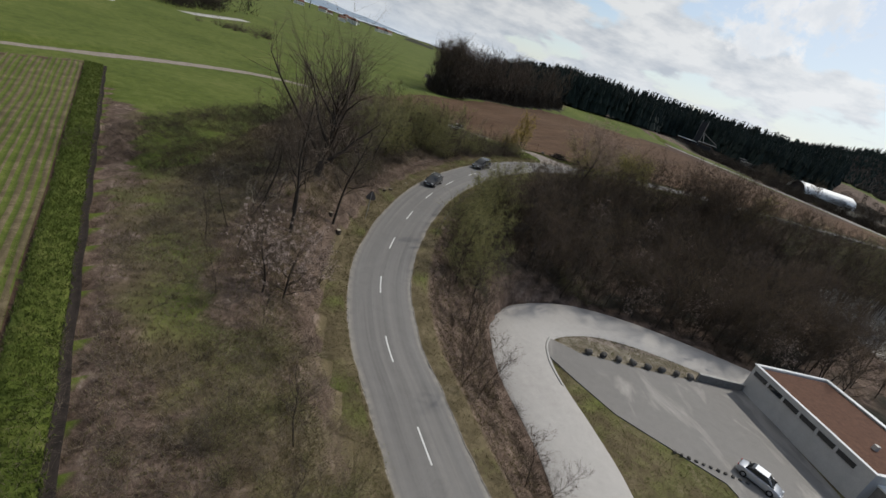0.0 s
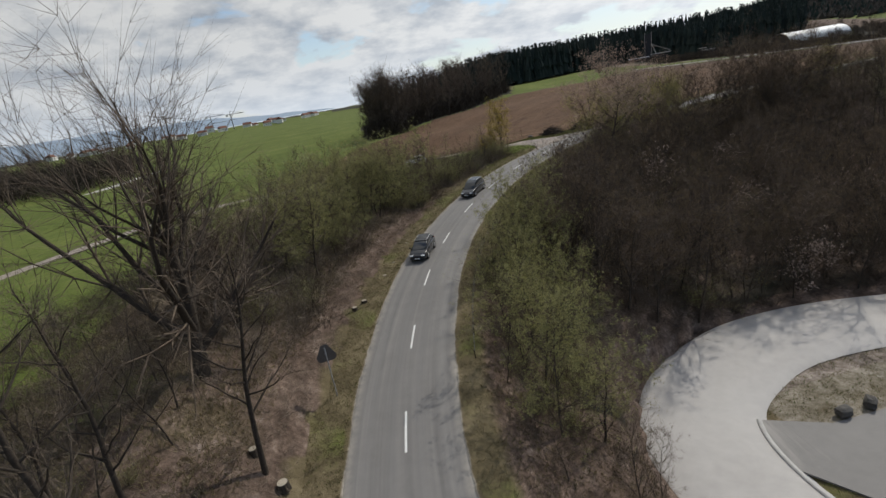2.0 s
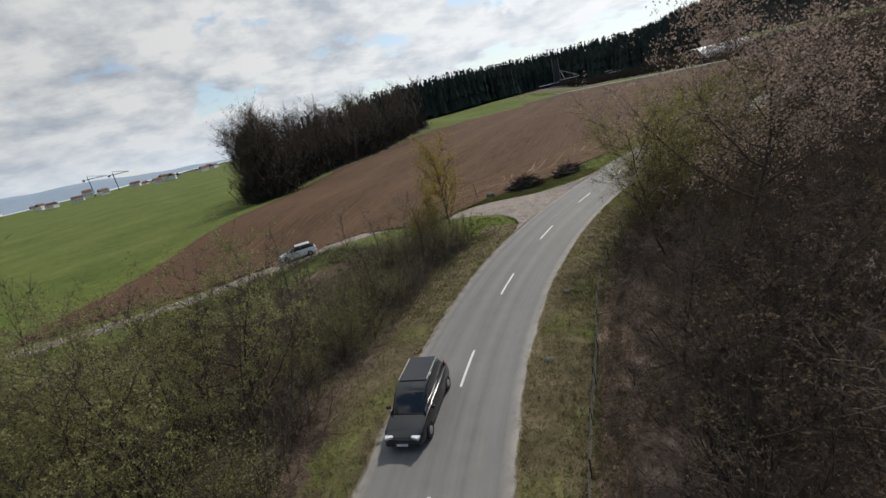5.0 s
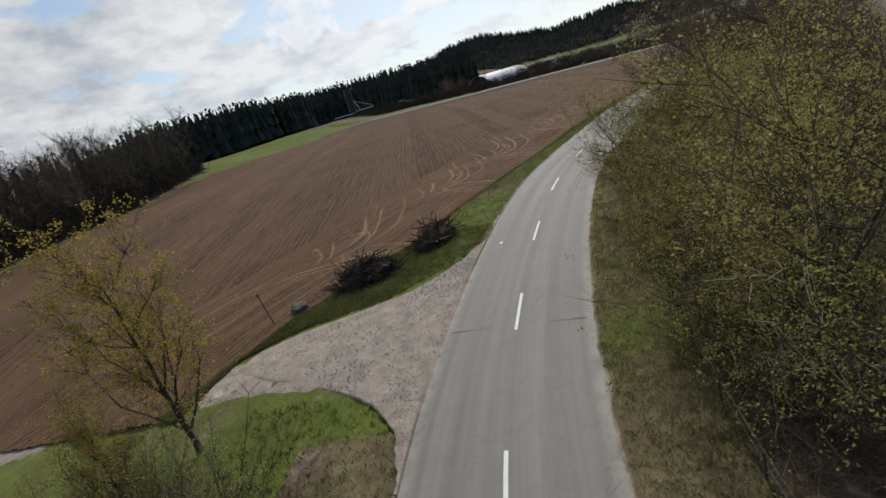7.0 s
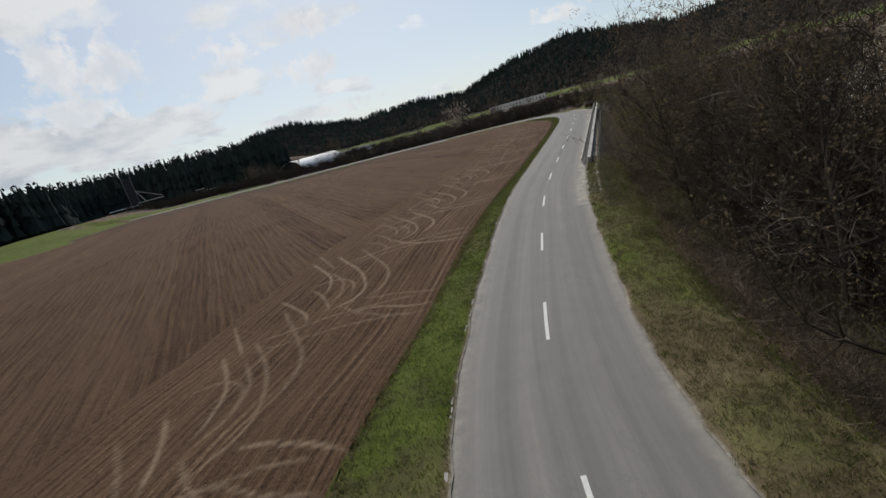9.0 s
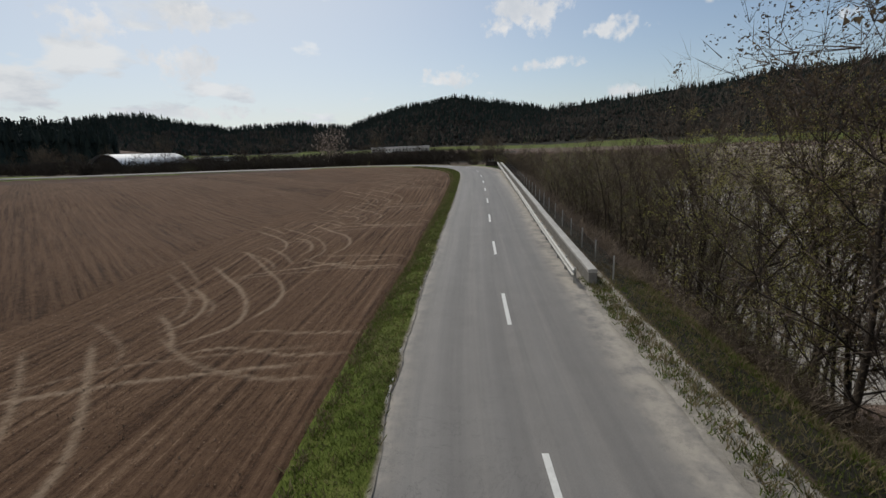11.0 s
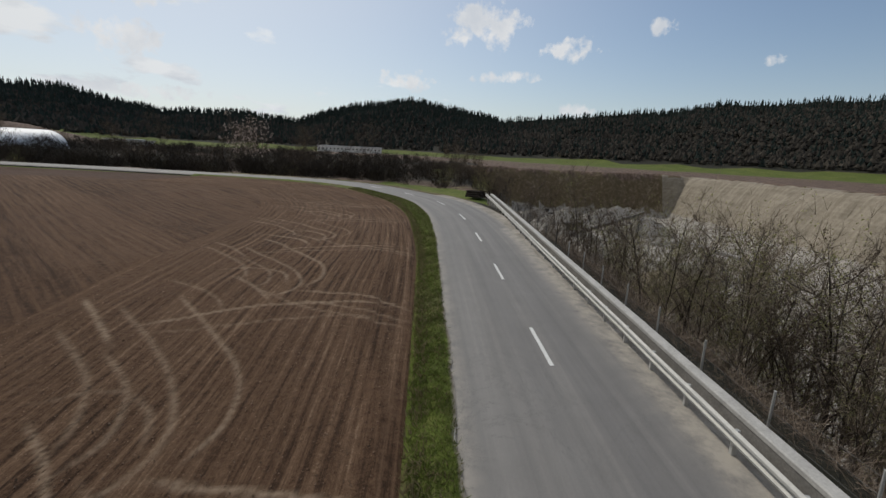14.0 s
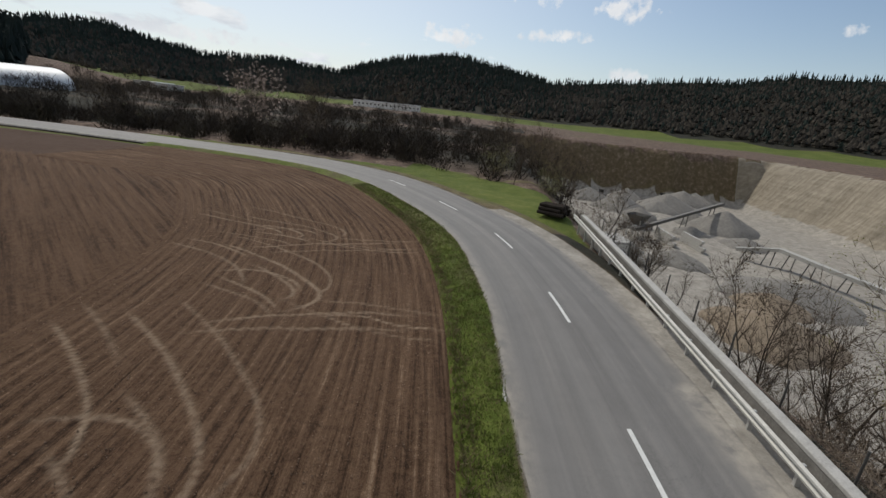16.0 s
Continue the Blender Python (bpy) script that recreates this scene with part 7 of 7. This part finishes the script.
def house(x, y, lx, ly, h, turn, label, wall="wall_white", roof="tile", flat=False, name="house"):
    b = thing(name, label, "house", m=pose(x, y, ground_z(x, y) - 0.3, 0, 0, turn))
    part("wall", to_mesh(box_bm((lx, ly, h), (0, 0, h / 2), 0.05), "wall", M[wall]), b)
    if flat:
        part("roof", to_mesh(box_bm((lx + 1, ly + 1, 0.5), (0, 0, h + 0.25), 0.05), "roof", M[roof]), b)
    else:
        t = ly * 0.38
        v = [(-lx / 2 - 0.5, -ly / 2 - 0.5, h - 0.2), (lx / 2 + 0.5, -ly / 2 - 0.5, h - 0.2), (lx / 2 + 0.5, ly / 2 + 0.5, h - 0.2), (-lx / 2 - 0.5, ly / 2 + 0.5, h - 0.2), (-lx / 2 - 0.5, 0, h + t), (lx / 2 + 0.5, 0, h + t)]
        part("roof", mesh_of("roof", v, [(0, 1, 5, 4), (2, 3, 4, 5), (1, 2, 5), (3, 0, 4), (3, 2, 1, 0)], M[roof]), b)
    n = max(2, int(lx / 3.5))
    for s in (1, -1):
        for k in range(n):
            part("window", to_mesh(box_bm((1.3, 0.1, 1.4), (-lx / 2 + lx * (k + 0.5) / n, s * (ly / 2 + 0.01), h * 0.55), 0.02), "window", M["glass"]), b)
    return b


house(585, 237, 60, 11, 5.5, 95, "long white farm building with rows of windows", roof="white_metal", flat=True, name="farm_building")
house(480, 385, 34, 12, 4.0, 60, "low white farm sheds with pale roofs", roof="white_metal", flat=True, name="farm_shed")
house(470, 365, 24, 10, 4.0, 50, "low grey farm shed beside conifers", roof="concrete", flat=True, name="farm_shed")
house(345, 440, 30, 10, 5.0, 20, "long low dark barn by the tower", "dark_metal", "concrete", True, "barn")
house(375, 470, 36, 10, 4.5, 20, "long barn with a pale flat roof", "concrete_dark", "white_metal", True, "barn")
house(330, 425, 22, 8, 3.5, 30, "low shed beside parked machines", "concrete_dark", "concrete", True, "barn")
vr = random.Random(21)
for k in range(26):
    house(vr.uniform(-520, -60), vr.uniform(960, 1250), vr.uniform(11, 17), vr.uniform(9, 12), vr.uniform(5, 8), vr.uniform(0, 180), "distant white village house with a tiled roof")


def crane(x, y, h, turn):
    b = thing("tower_crane", "grey tower crane far off over the village", "crane", m=pose(x, y, ground_z(x, y), 0, 0, turn))
    part("mast", to_mesh(box_bm((1.3, 1.3, h), (0, 0, h / 2)), "mast", M["post"]), b)
    part("jib", to_mesh(box_bm((h * 1.1, 1.1, 1.1), (h * 0.3, 0, h), 0.1), "jib", M["post"]), b)
    part("counterweight", to_mesh(box_bm((4, 2.4, 4), (-h * 0.22, 0, h - 1), 0.1), "counterweight", M["concrete"]), b)
    part("tie", to_mesh(rod_bm((0, 0, h + 6), (h * 0.7, 0, h + 0.8), 0.3), "tie", M["post"]), b)
    part("peak", to_mesh(rod_bm((0, 0, h), (0, 0, h + 6), 0.6, 0.3), "peak", M["post"]), b)


crane(-266, 1120, 34, 15)
crane(-226, 1120, 33, -10)


def heap(x, y, r, h, seed, mat="heap", z=-20.8, label="grey conical heap of gravel on the pit floor"):
    """A tipped heap: a slumped cone with runnels."""
    rng = random.Random(seed)
    n, m = 28, 7
    v, f = [(0, 0, h)], []
    ph = rng.uniform(0, 6)
    for i in range(1, m + 1):
        for j in range(n):
            t = 2 * math.pi * j / n
            q = i / m
            rr = r * q * (1 + 0.10 * math.sin(3 * t + ph) + 0.05 * math.sin(7 * t + ph * 2) + rng.uniform(-0.03, 0.03))
            v.append((rr * math.cos(t), rr * math.sin(t), h * (1 - q) ** 0.95 - (0.5 if i == m else 0) + rng.uniform(-0.02, 0.02) * h))
    f += [(0, 1 + j, 1 + (j + 1) % n) for j in range(n)]
    for i in range(m - 1):
        for j in range(n):
            a, b = 1 + i * n + j, 1 + i * n + (j + 1) % n
            f.append((a, a + n, b + n, b))
    ob = new("gravel_cone", mesh_of("gravel_cone", v, f, M[mat], True))
    ob.matrix_basis = pose(x, y, z)
    return tagged(ob, label, "gravel heap", "heaps in the gravel pit")


for k, (x, y, r, h) in enumerate(((331, 88, 11, 6.0), (345, 66, 13, 6.5), (311, 59, 12, 7.0), (338, 72, 9, 4.0), (352, 96, 10, 4.5), (372, 44, 10, 5), (320, 84, 7, 3.5), (243, 78, 13, 4.0), (300, 74, 6, 2.5), (262, 92, 8, 3.0), (246, 70, 9, 3.0), (360, 78, 9, 5.0), (318, 66, 6, 4.0), (302, 92, 7, 3.6), (366, 52, 12, 6.0), (290, 62, 7, 2.6), (326, 50, 8, 3.4))):
    heap(x, y, r, h, k)
heap(222, 92, 11, 4.0, 31, "heap_brown", -20.8, "low brown heap of overburden soil")
heap(236, 84, 8, 3.0, 32, "heap_brown", -20.8, "low brown heap of overburden soil")


def conveyor(points, width, label, legs=3, belt="concrete"):
    """A belt conveyor on trestles through the points."""
    ob = thing("conveyor", label, "conveyor", "machines in the gravel pit")
    for a, b in zip(points[:-1], points[1:]):
        a, b = Vector(a), Vector(b)
        d = b - a
        m = Matrix.Translation((a + b) / 2) @ d.to_track_quat("X", "Z").to_matrix().to_4x4()
        part("belt", to_mesh(box_bm((d.length, width, 0.25), (0, 0, 0), 0.03), "belt", M[belt]), ob, m=m)
        for s in (1, -1):
            part("truss", to_mesh(box_bm((d.length, 0.14, 0.9), (0, s * width / 2, -0.3), 0.02), "truss", M["zinc" if belt == "concrete" else "post"]), ob, m=m)
        for k in range(legs):
            p = a.lerp(b, (k + 0.6) / legs)
            for s in (1, -1):
                part("leg", to_mesh(rod_bm((p.x - 0.5, p.y + s * width / 2, p.z - 0.4), (p.x + 0.8, p.y + s * (width / 2 + 0.4), -21.2), 0.13), "leg", M["post"]), ob)
    return ob


conveyor([(281, 97, -17.5), (317, 58, -12.2)], 1.1, "straight dark conveyor rising to a heap", belt="concrete_dark")
conveyor([(275, 72, -18.2), (268.5, 65, -15.8), (258, 62, -16.3), (238, 55, -17.2)], 1.6, "long pale conveyor running across the pit floor", 2)


def hopper():
    b = thing("hopper", "steel feed hopper on legs beside the conveyor", "hopper", "machines in the gravel pit", m=pose(286, 95, -20.8, 0, 0, -45))
    bm = bmesh.new()
    bmesh.ops.create_cone(bm, cap_ends=False, segments=4, radius1=1.3, radius2=3.6, depth=3.0, matrix=Matrix.Translation((0, 0, 5.0)) @ pose(0, 0, 0, 0, 0, 45))
    part("funnel", to_mesh(bm, "funnel", M["post"]), b)
    for sx in (1, -1):
        for sy in (1, -1):
            part("leg", to_mesh(box_bm((0.25, 0.25, 5.5), (sx * 1.7, sy * 1.7, 2.5), 0.02), "leg", M["zinc"]), b)
    part("drive_box", to_mesh(box_bm((2.0, 1.4, 1.6), (0, 0, 2.4), 0.05), "drive_box", M["concrete"]), b)


hopper()


def bunker(x, y, turn, n):
    b = thing("block_wall", "bay wall of stacked pale concrete blocks", "wall", "block walls in the pit", m=pose(x, y, -20.8, 0, 0, turn))
    me = to_mesh(box_bm((1.55, 0.78, 0.76), (0, 0, 0), 0.03), "block", M["concrete"])
    for row in range(4):
        for k in range(n - row // 2):
            part("block", me, b, m=pose(1.6 * k + 0.8 * (row % 2), 0, 0.38 + 0.78 * row))


bunker(288, 88, 182, 8)
bunker(286, 81.5, 184, 8)
bunker(262, 103, 186, 5)
house(262, 108, 8, 6, 3.2, 10, "white site container cabin in the pit", roof="concrete", flat=True, name="site_cabin")


def loader(x, y, turn):
    b = thing("wheel_loader", "small wheel loader standing in the gravel pit", "loader", "machines in the gravel pit", m=pose(x, y, -20.8, 0, 0, turn))
    part("body", to_mesh(box_bm((4.2, 2.0, 1.4), (-0.6, 0, 1.6), 0.15), "body", M["concrete_dark"]), b)
    part("cab", to_mesh(box_bm((1.5, 1.6, 1.5), (-0.1, 0, 2.9), 0.12), "cab", M["glass"]), b)
    part("bucket", to_mesh(box_bm((1.0, 2.6, 1.0), (3.2, 0, 0.8), 0.1), "bucket", M["post"]), b)
    part("arm", to_mesh(box_bm((2.0, 0.9, 0.3), (2.0, 0, 1.3), 0.05, pose(0, 0, 0, 0, 15, 0)), "arm", M["post"]), b)
    for sx in (1.3, -1.6):
        for sy in (1, -1):
            part("wheel", to_mesh(rod_bm((sx, sy * 0.8, 0.75), (sx, sy * 1.3, 0.75), 0.75, None, 16), "wheel", M["tyre"]), b)


loader(356, 90, 30)
loader(368, 60, 120)


def log_pile(x, y, turn, z=None):
    b = thing("log_pile", "pile of dark timber beams beside the road end", "log pile", m=pose(x, y, ground_z(x, y) if z is None else z, 0, 0, turn))
    r = random.Random(3)
    for row in range(3):
        for k in range(6 - row):
            part("log", to_mesh(rod_bm((-1.0 + r.uniform(-0.2, 0.2), 0.32 * k + 0.16 * row, 0.16 + 0.28 * row), (1.0, 0.32 * k + 0.16 * row, 0.16 + 0.28 * row), 0.16, 0.14, 8), "log", M["dead_wood"]), b)


log_pile(186.5, 134.2, 60)

# ---------------------------------------------------------------- grass, stones and other small things


def tufts(name, label, n, u0, u1, s_of, mat, size, seed, blades_each=5, lean=0.5):
    """Grass blades in tufts along the road."""
    rng = np.random.default_rng(seed)
    u = rng.uniform(u0, u1, n)
    s = s_of(u, rng.uniform(0, 1, n))
    k = np.clip(u / STEP, 0, len(ROAD) - 2).astype(int)
    f = u / STEP - k
    x = ROAD[k, 0] * (1 - f) + ROAD[k + 1, 0] * f + LEFT[k, 0] * s
    y = ROAD[k, 1] * (1 - f) + ROAD[k + 1, 1] * f + LEFT[k, 1] * s
    z = verge_top(x, y, s, u, ROAD[k, 2]) - 0.02
    at = np.repeat(np.stack([x, y, z], 1), blades_each, 0) + rng.normal(0, 0.06, (n * blades_each, 3)) * (1, 1, 0)
    m = len(at)
    d = np.stack([*rng.normal(0, lean, (2, m)), np.ones(m)], 1)
    h = size * rng.uniform(0.5, 1.3, m)[:, None]
    side = np.cross(d, rng.normal(size=(m, 3)))
    side /= np.linalg.norm(side, axis=1)[:, None]
    w = 0.012 + 0.02 * size
    tip = at + d * h
    v = np.stack([at - side * w, at + side * w, tip], 1).reshape(-1, 3)
    ob = new(name, fast_mesh(name, v, np.arange(3 * m).reshape(-1, 3), mat, False))
    return tagged(ob, label, "grass", kind="stuff")


tufts("verge_grass", "short green verge grass along the field", 34000, U0 + 94, U0 + 232, lambda u, r: 3.15 + r * (np.minimum(field_edge(u), 9) - 3.2), M["grass"], 0.11, 1, 4)
tufts("verge_straw", "dry straw among the green verge grass", 7000, U0 + 94, U0 + 232, lambda u, r: 3.15 + r * (np.minimum(field_edge(u), 9) - 3.2), M["grass_dry"], 0.13, 21, 4)
tufts("field_edge_grass", "ragged dry grass where the soil begins", 2600, U0 + 100, U0 + 232, lambda u, r: np.minimum(field_edge(u), 9) - 0.4 + 0.5 * r, M["grass_dry"], 0.2, 2)
tufts("bank_grass", "mixed green grass on the verge above the bank", 13000, U0 + 48, U0 + 146, lambda u, r: -3.15 - r * 3.2, M["grass"], 0.12, 3)
tufts("bank_dry_grass", "dry straw grass on the verge above the bank", 17000, U0 + 30, U0 + 148, lambda u, r: -3.3 - r * 4.0, M["grass_dry"], 0.17, 4)
tufts("roadside_dry_grass", "straw-coloured dead grass beside the road", 26000, U0 - 40, U0 + 80, lambda u, r: 3.15 + r * 6.5, M["grass_dry"], 0.17, 5)
tufts("scrub_straw", "bleached straw grass through the scrub", 26000, U0 - 40, U0 + 40, lambda u, r: 8.0 + r * 17, M["grass_dry"], 0.32, 63, 3)
tufts("roadside_grass", "sparse green shoots in dead grass", 6000, U0 - 40, U0 + 80, lambda u, r: 3.15 + r * 3.5, M["grass"], 0.12, 6)
tufts("lower_dry_grass", "thin dead grass on the bank above the lane", 9000, U0 - 35, U0 + 40, lambda u, r: -3.3 - r * 10, M["grass_dry"], 0.22, 7)
tufts("wedge_grass", "green grass in the fork of the farm track", 3500, U0 + 66, U0 + 84, lambda u, r: 3.15 + r * 7, M["grass"], 0.15, 8)


tufts("headland_grass", "rough green grass round the brush piles", 9000, U0 + 84, U0 + 100, lambda u, r: np.interp(u - U0, [84, 87.6, 89.5, 91.5, 93.5, 97], [14.2, 14.0, 11.4, 7.4, 5.2, 3.4]) + r * np.maximum(field_edge(u) - np.interp(u - U0, [84, 87.6, 89.5, 91.5, 93.5, 97], [14.2, 14.0, 11.4, 7.4, 5.2, 3.4]), 0.3), M["grass"], 0.16, 61)
tufts("headland_straw", "dry straw round the brush piles", 2600, U0 + 84, U0 + 100, lambda u, r: np.interp(u - U0, [84, 87.6, 89.5, 91.5, 93.5, 97], [14.2, 14.0, 11.4, 7.4, 5.2, 3.4]) + r * np.maximum(field_edge(u) - np.interp(u - U0, [84, 87.6, 89.5, 91.5, 93.5, 97], [14.2, 14.0, 11.4, 7.4, 5.2, 3.4]), 0.3), M["grass_dry"], 0.2, 62)


def brambles(name, label, n, u0, u1, s0, s1, seed, mat, size=0.7, each=14, keep=None):
    """A tangle of low shoots over the ground beside the road."""
    rng = np.random.default_rng(seed)
    u, s = rng.uniform(u0, u1, n), rng.uniform(s0, s1, n)
    k = np.clip(u / STEP, 0, len(ROAD) - 2).astype(int)
    x, y = ROAD[k, 0] + LEFT[k, 0] * s, ROAD[k, 1] + LEFT[k, 1] * s
    z, cover, _, _ = land(x, y)
    ok = (cover["gravel"] < 0.4) & (np.hypot(x[:, None] - LANE[None, :, 0], y[:, None] - LANE[None, :, 1]).min(1) > 3.9) & (swell(x, y, 4.0) > -0.55)
    ok &= ~((x > 34) & (x < 68) & (y > 34) & (y < 66) & (s < -10)) & (np.hypot(x[:, None] - FARM_PATH[None, :, 0], y[:, None] - FARM_PATH[None, :, 1]).min(1) > 2.4)
    at = np.repeat(np.stack([x, y, z], 1)[ok], each, 0)
    m = len(at)
    at = at + np.stack([*rng.normal(0, 0.25, (2, m)), np.zeros(m)], 1)
    d = np.stack([*rng.normal(0, 0.75, (2, m)), rng.uniform(0.2, 1.0, m)], 1)
    tip = at + d * (size * rng.uniform(0.4, 1.4, m))[:, None]
    r = np.full(m, 0.008)
    v, f = spikes(np.stack([*at.T, *tip.T, r, r], 1), rng)
    return tagged(new(name, fast_mesh(name, v, f, M[mat], False)), label, "brambles", kind="stuff")


brambles("roadside_brambles", "brown tangled brambles over leaf litter", 8200, U0 - 40, U0 + 80, 5.2, 20, 31, "bramble")
brambles("pale_stalks", "bleached dead stalks among brambles", 2600, U0 - 40, U0 + 80, 5.2, 20, 32, "twig_pale", 0.7)
brambles("sapling_scrub", "olive-brown saplings and brambles beside the farm track", 4600, U0 + 12, U0 + 80, 12.5, 34, 37, "twig_warm", 1.7, 12)
brambles("sapling_buds", "dull green shoots among the saplings", 1900, U0 + 12, U0 + 78, 12.5, 34, 38, "bud_dull", 1.3, 10)
brambles("bank_brambles", "brown brambles covering the wooded bank", 5200, U0 - 35, U0 + 60, -24, -4.6, 33, "twig")
brambles("slope_brambles", "dark brambles under the slope trees", 9500, U0 + 36, U0 + 150, -24, -6.2, 34, "twig", 0.9)
brambles("slope_stalks", "bleached dead stalks on the wooded bank", 4200, U0 + 20, U0 + 150, -20, -6.2, 35, "twig_pale", 0.8)
brambles("pit_edge_brambles", "tangled brown brambles above the gravel pit", 4200, U0 + 146, U0 + 200, -14, -4.7, 36, "bramble", 0.9)


def litter_sticks(name, label, n, u0, u1, s0, s1, seed, mat, size=0.5):
    """Fallen sticks on the woodland floor."""
    rng = np.random.default_rng(seed)
    u, s = rng.uniform(u0, u1, n), rng.uniform(s0, s1, n)
    k = np.clip(u / STEP, 0, len(ROAD) - 2).astype(int)
    x, y = ROAD[k, 0] + LEFT[k, 0] * s, ROAD[k, 1] + LEFT[k, 1] * s
    z = land(x, y)[0] + 0.04
    a = rng.uniform(0, 6.28, n)
    ln = size * rng.uniform(0.3, 1.6, n)
    x2, y2 = x + np.cos(a) * ln, y + np.sin(a) * ln
    z2 = land(x2, y2)[0] + 0.04 + rng.uniform(0, 0.25, n)
    r = rng.uniform(0.006, 0.02, n)
    seg = np.stack([x, y, z, x2, y2, z2, r, r * 0.5], 1)
    ob = new(name, fast_mesh(name, *tubes(seg, 3), M[mat]))
    return tagged(ob, label, "sticks", kind="stuff")


litter_sticks("fallen_sticks", "pale dead sticks strewn over leaf litter", 2600, U0 - 36, U0 + 80, 7, 20, 11, "twig_pale")
litter_sticks("bank_sticks", "fallen sticks on the wooded bank", 2600, U0 - 30, U0 + 150, -18, -5, 12, "twig_pale")
litter_sticks("dark_sticks", "dark fallen branches on the wooded bank", 1800, U0 - 30, U0 + 150, -22, -6, 13, "twig", 0.9)


def edging():
    """Small set stones along the field side of the road."""
    base = to_mesh(box_bm((0.38, 0.11, 0.2), (0, 0, 0), 0.02), "edging_stone", M["stone"])
    line = thing("edging", "row of small pale edging stones along the asphalt", "kerb")
    line["kind"] = "structure"
    r = random.Random(12)
    u = U0 + 97
    while u < U0 + 205:
        p, q = road_at(u, 3.16), road_at(u + 0.4, 3.16)
        o = new("edging_stone", base)
        o.parent = line
        o.matrix_basis = Matrix.Translation(p + Vector((0, 0, -0.05 + r.uniform(-0.015, 0.015)))) @ (q - p).to_track_quat("X", "Z").to_matrix().to_4x4()
        u += 0.41


edging()


def pebbles(name, label, places, lo, hi, mat, seed):
    """Loose angular bits lying on a surface: small uneven tetrahedra."""
    rng = np.random.default_rng(seed)
    at = np.asarray(places, float)
    n = len(at)
    corner = np.array([(1, 0, -0.3), (-0.5, 0.87, -0.3), (-0.5, -0.87, -0.3), (0, 0, 0.8)])
    a = rng.uniform(0, 6.28, n)
    size = rng.uniform(lo, hi, n)[:, None, None] * rng.uniform(0.6, 1.2, (n, 4, 1))
    c = corner[None] * size
    turn = np.stack([c[..., 0] * np.cos(a)[:, None] - c[..., 1] * np.sin(a)[:, None], c[..., 0] * np.sin(a)[:, None] + c[..., 1] * np.cos(a)[:, None], c[..., 2]], 2)
    f = np.array([(0, 1, 3), (1, 2, 3), (2, 0, 3)])
    v = (at[:, None] + turn).reshape(-1, 3)
    faces = (np.arange(n) * 4)[:, None, None] + f[None]
    return tagged(new(name, fast_mesh(name, v, faces.reshape(-1, 3), mat, False)), label, "clods", kind="stuff")


def clods():
    rng = np.random.default_rng(40)
    n = 30000
    u = rng.uniform(U0 + 98, U0 + 225, n)
    w = rng.uniform(0.1, 1, n) ** 1.3 * 13.0
    x, y, _ = beside(u, field_edge(u) + w)
    pebbles("soil_clods", "loose brown clods over the harrowed soil", np.stack([x, y, land(x, y)[0] + 0.185], 1), 0.010, 0.032, M["clod"], 41)
    n = 1500
    u = rng.uniform(U0 + 83.5, U0 + 95, n)
    s = 3.1 + rng.uniform(0, 0.86, n) * (np.interp(u - U0, [80, 83.5, 85.2, 87.6, 89.5, 91.5, 93.5, 97], [3.1, 4.8, 9.5, 13.4, 10.8, 6.9, 4.7, 3.1]) - 3.0)
    x, y, zr = beside(u, s)
    pebbles("apron_stones", "loose pale stones on the gravel apron", np.stack([x, y, verge_top(x, y, s, u, zr) + 0.07], 1), 0.02, 0.065, M["stone"], 42)


clods()


def verge_of_yard():
    """Dry and green tufts on the strip between the lane and the yard."""
    rng = np.random.default_rng(50)
    x, y = rng.uniform(35, 58, 9000), rng.uniform(33, 68, 9000)
    slab = [(35.5, 62.0), (36.6, 63.6), (41.0, 61.4), (66.5, 62.0), (66.0, 36.0), (53.5, 34.0), (51.0, 44.0), (46.0, 47.6), (41.6, 50.8), (38.3, 55.4), (36.0, 59.0)]
    far = np.hypot(x[:, None] - LANE[None, :, 0], y[:, None] - LANE[None, :, 1]).min(1)
    ok = (far > 4.1) & ~inside(x, y, slab) & (x < 62)
    x, y = x[ok], y[ok]
    at = np.repeat(np.stack([x, y, land(x, y)[0]], 1), 4, 0)
    m = len(at)
    at = at + np.stack([*rng.normal(0, 0.08, (2, m)), np.zeros(m)], 1)
    tip = at + np.stack([*rng.normal(0, 0.1, (2, m)), rng.uniform(0.08, 0.28, m)], 1)
    r = np.full(m, 0.012)
    v, f = spikes(np.stack([*at.T, *tip.T, r, r], 1), rng)
    dry = rng.uniform(0, 1, m) < 0.6
    v = v.reshape(-1, 3, 3)
    for name, label, pick, mat in (("yard_straw", "dry straw grass on the yard's verge", dry, "grass_dry"), ("yard_grass", "short green grass on the yard's verge", ~dry, "grass")):
        q = v[pick].reshape(-1, 3)
        tagged(new(name, fast_mesh(name, q, np.arange(len(q)).reshape(-1, 3), M[mat], False)), label, "grass", kind="stuff")


verge_of_yard()

scrap = tagged(new("paper_scrap", to_mesh(box_bm((0.24, 0.17, 0.02), (0, 0, 0), 0.004), "paper_scrap", M["white_metal"])), "small white paper scrap lying on the asphalt", "litter")
scrap.matrix_basis = pose(58.45, 124.68, float(nearest([58.45], [124.68])[2][0]) + 0.04, 0, 0, 30)
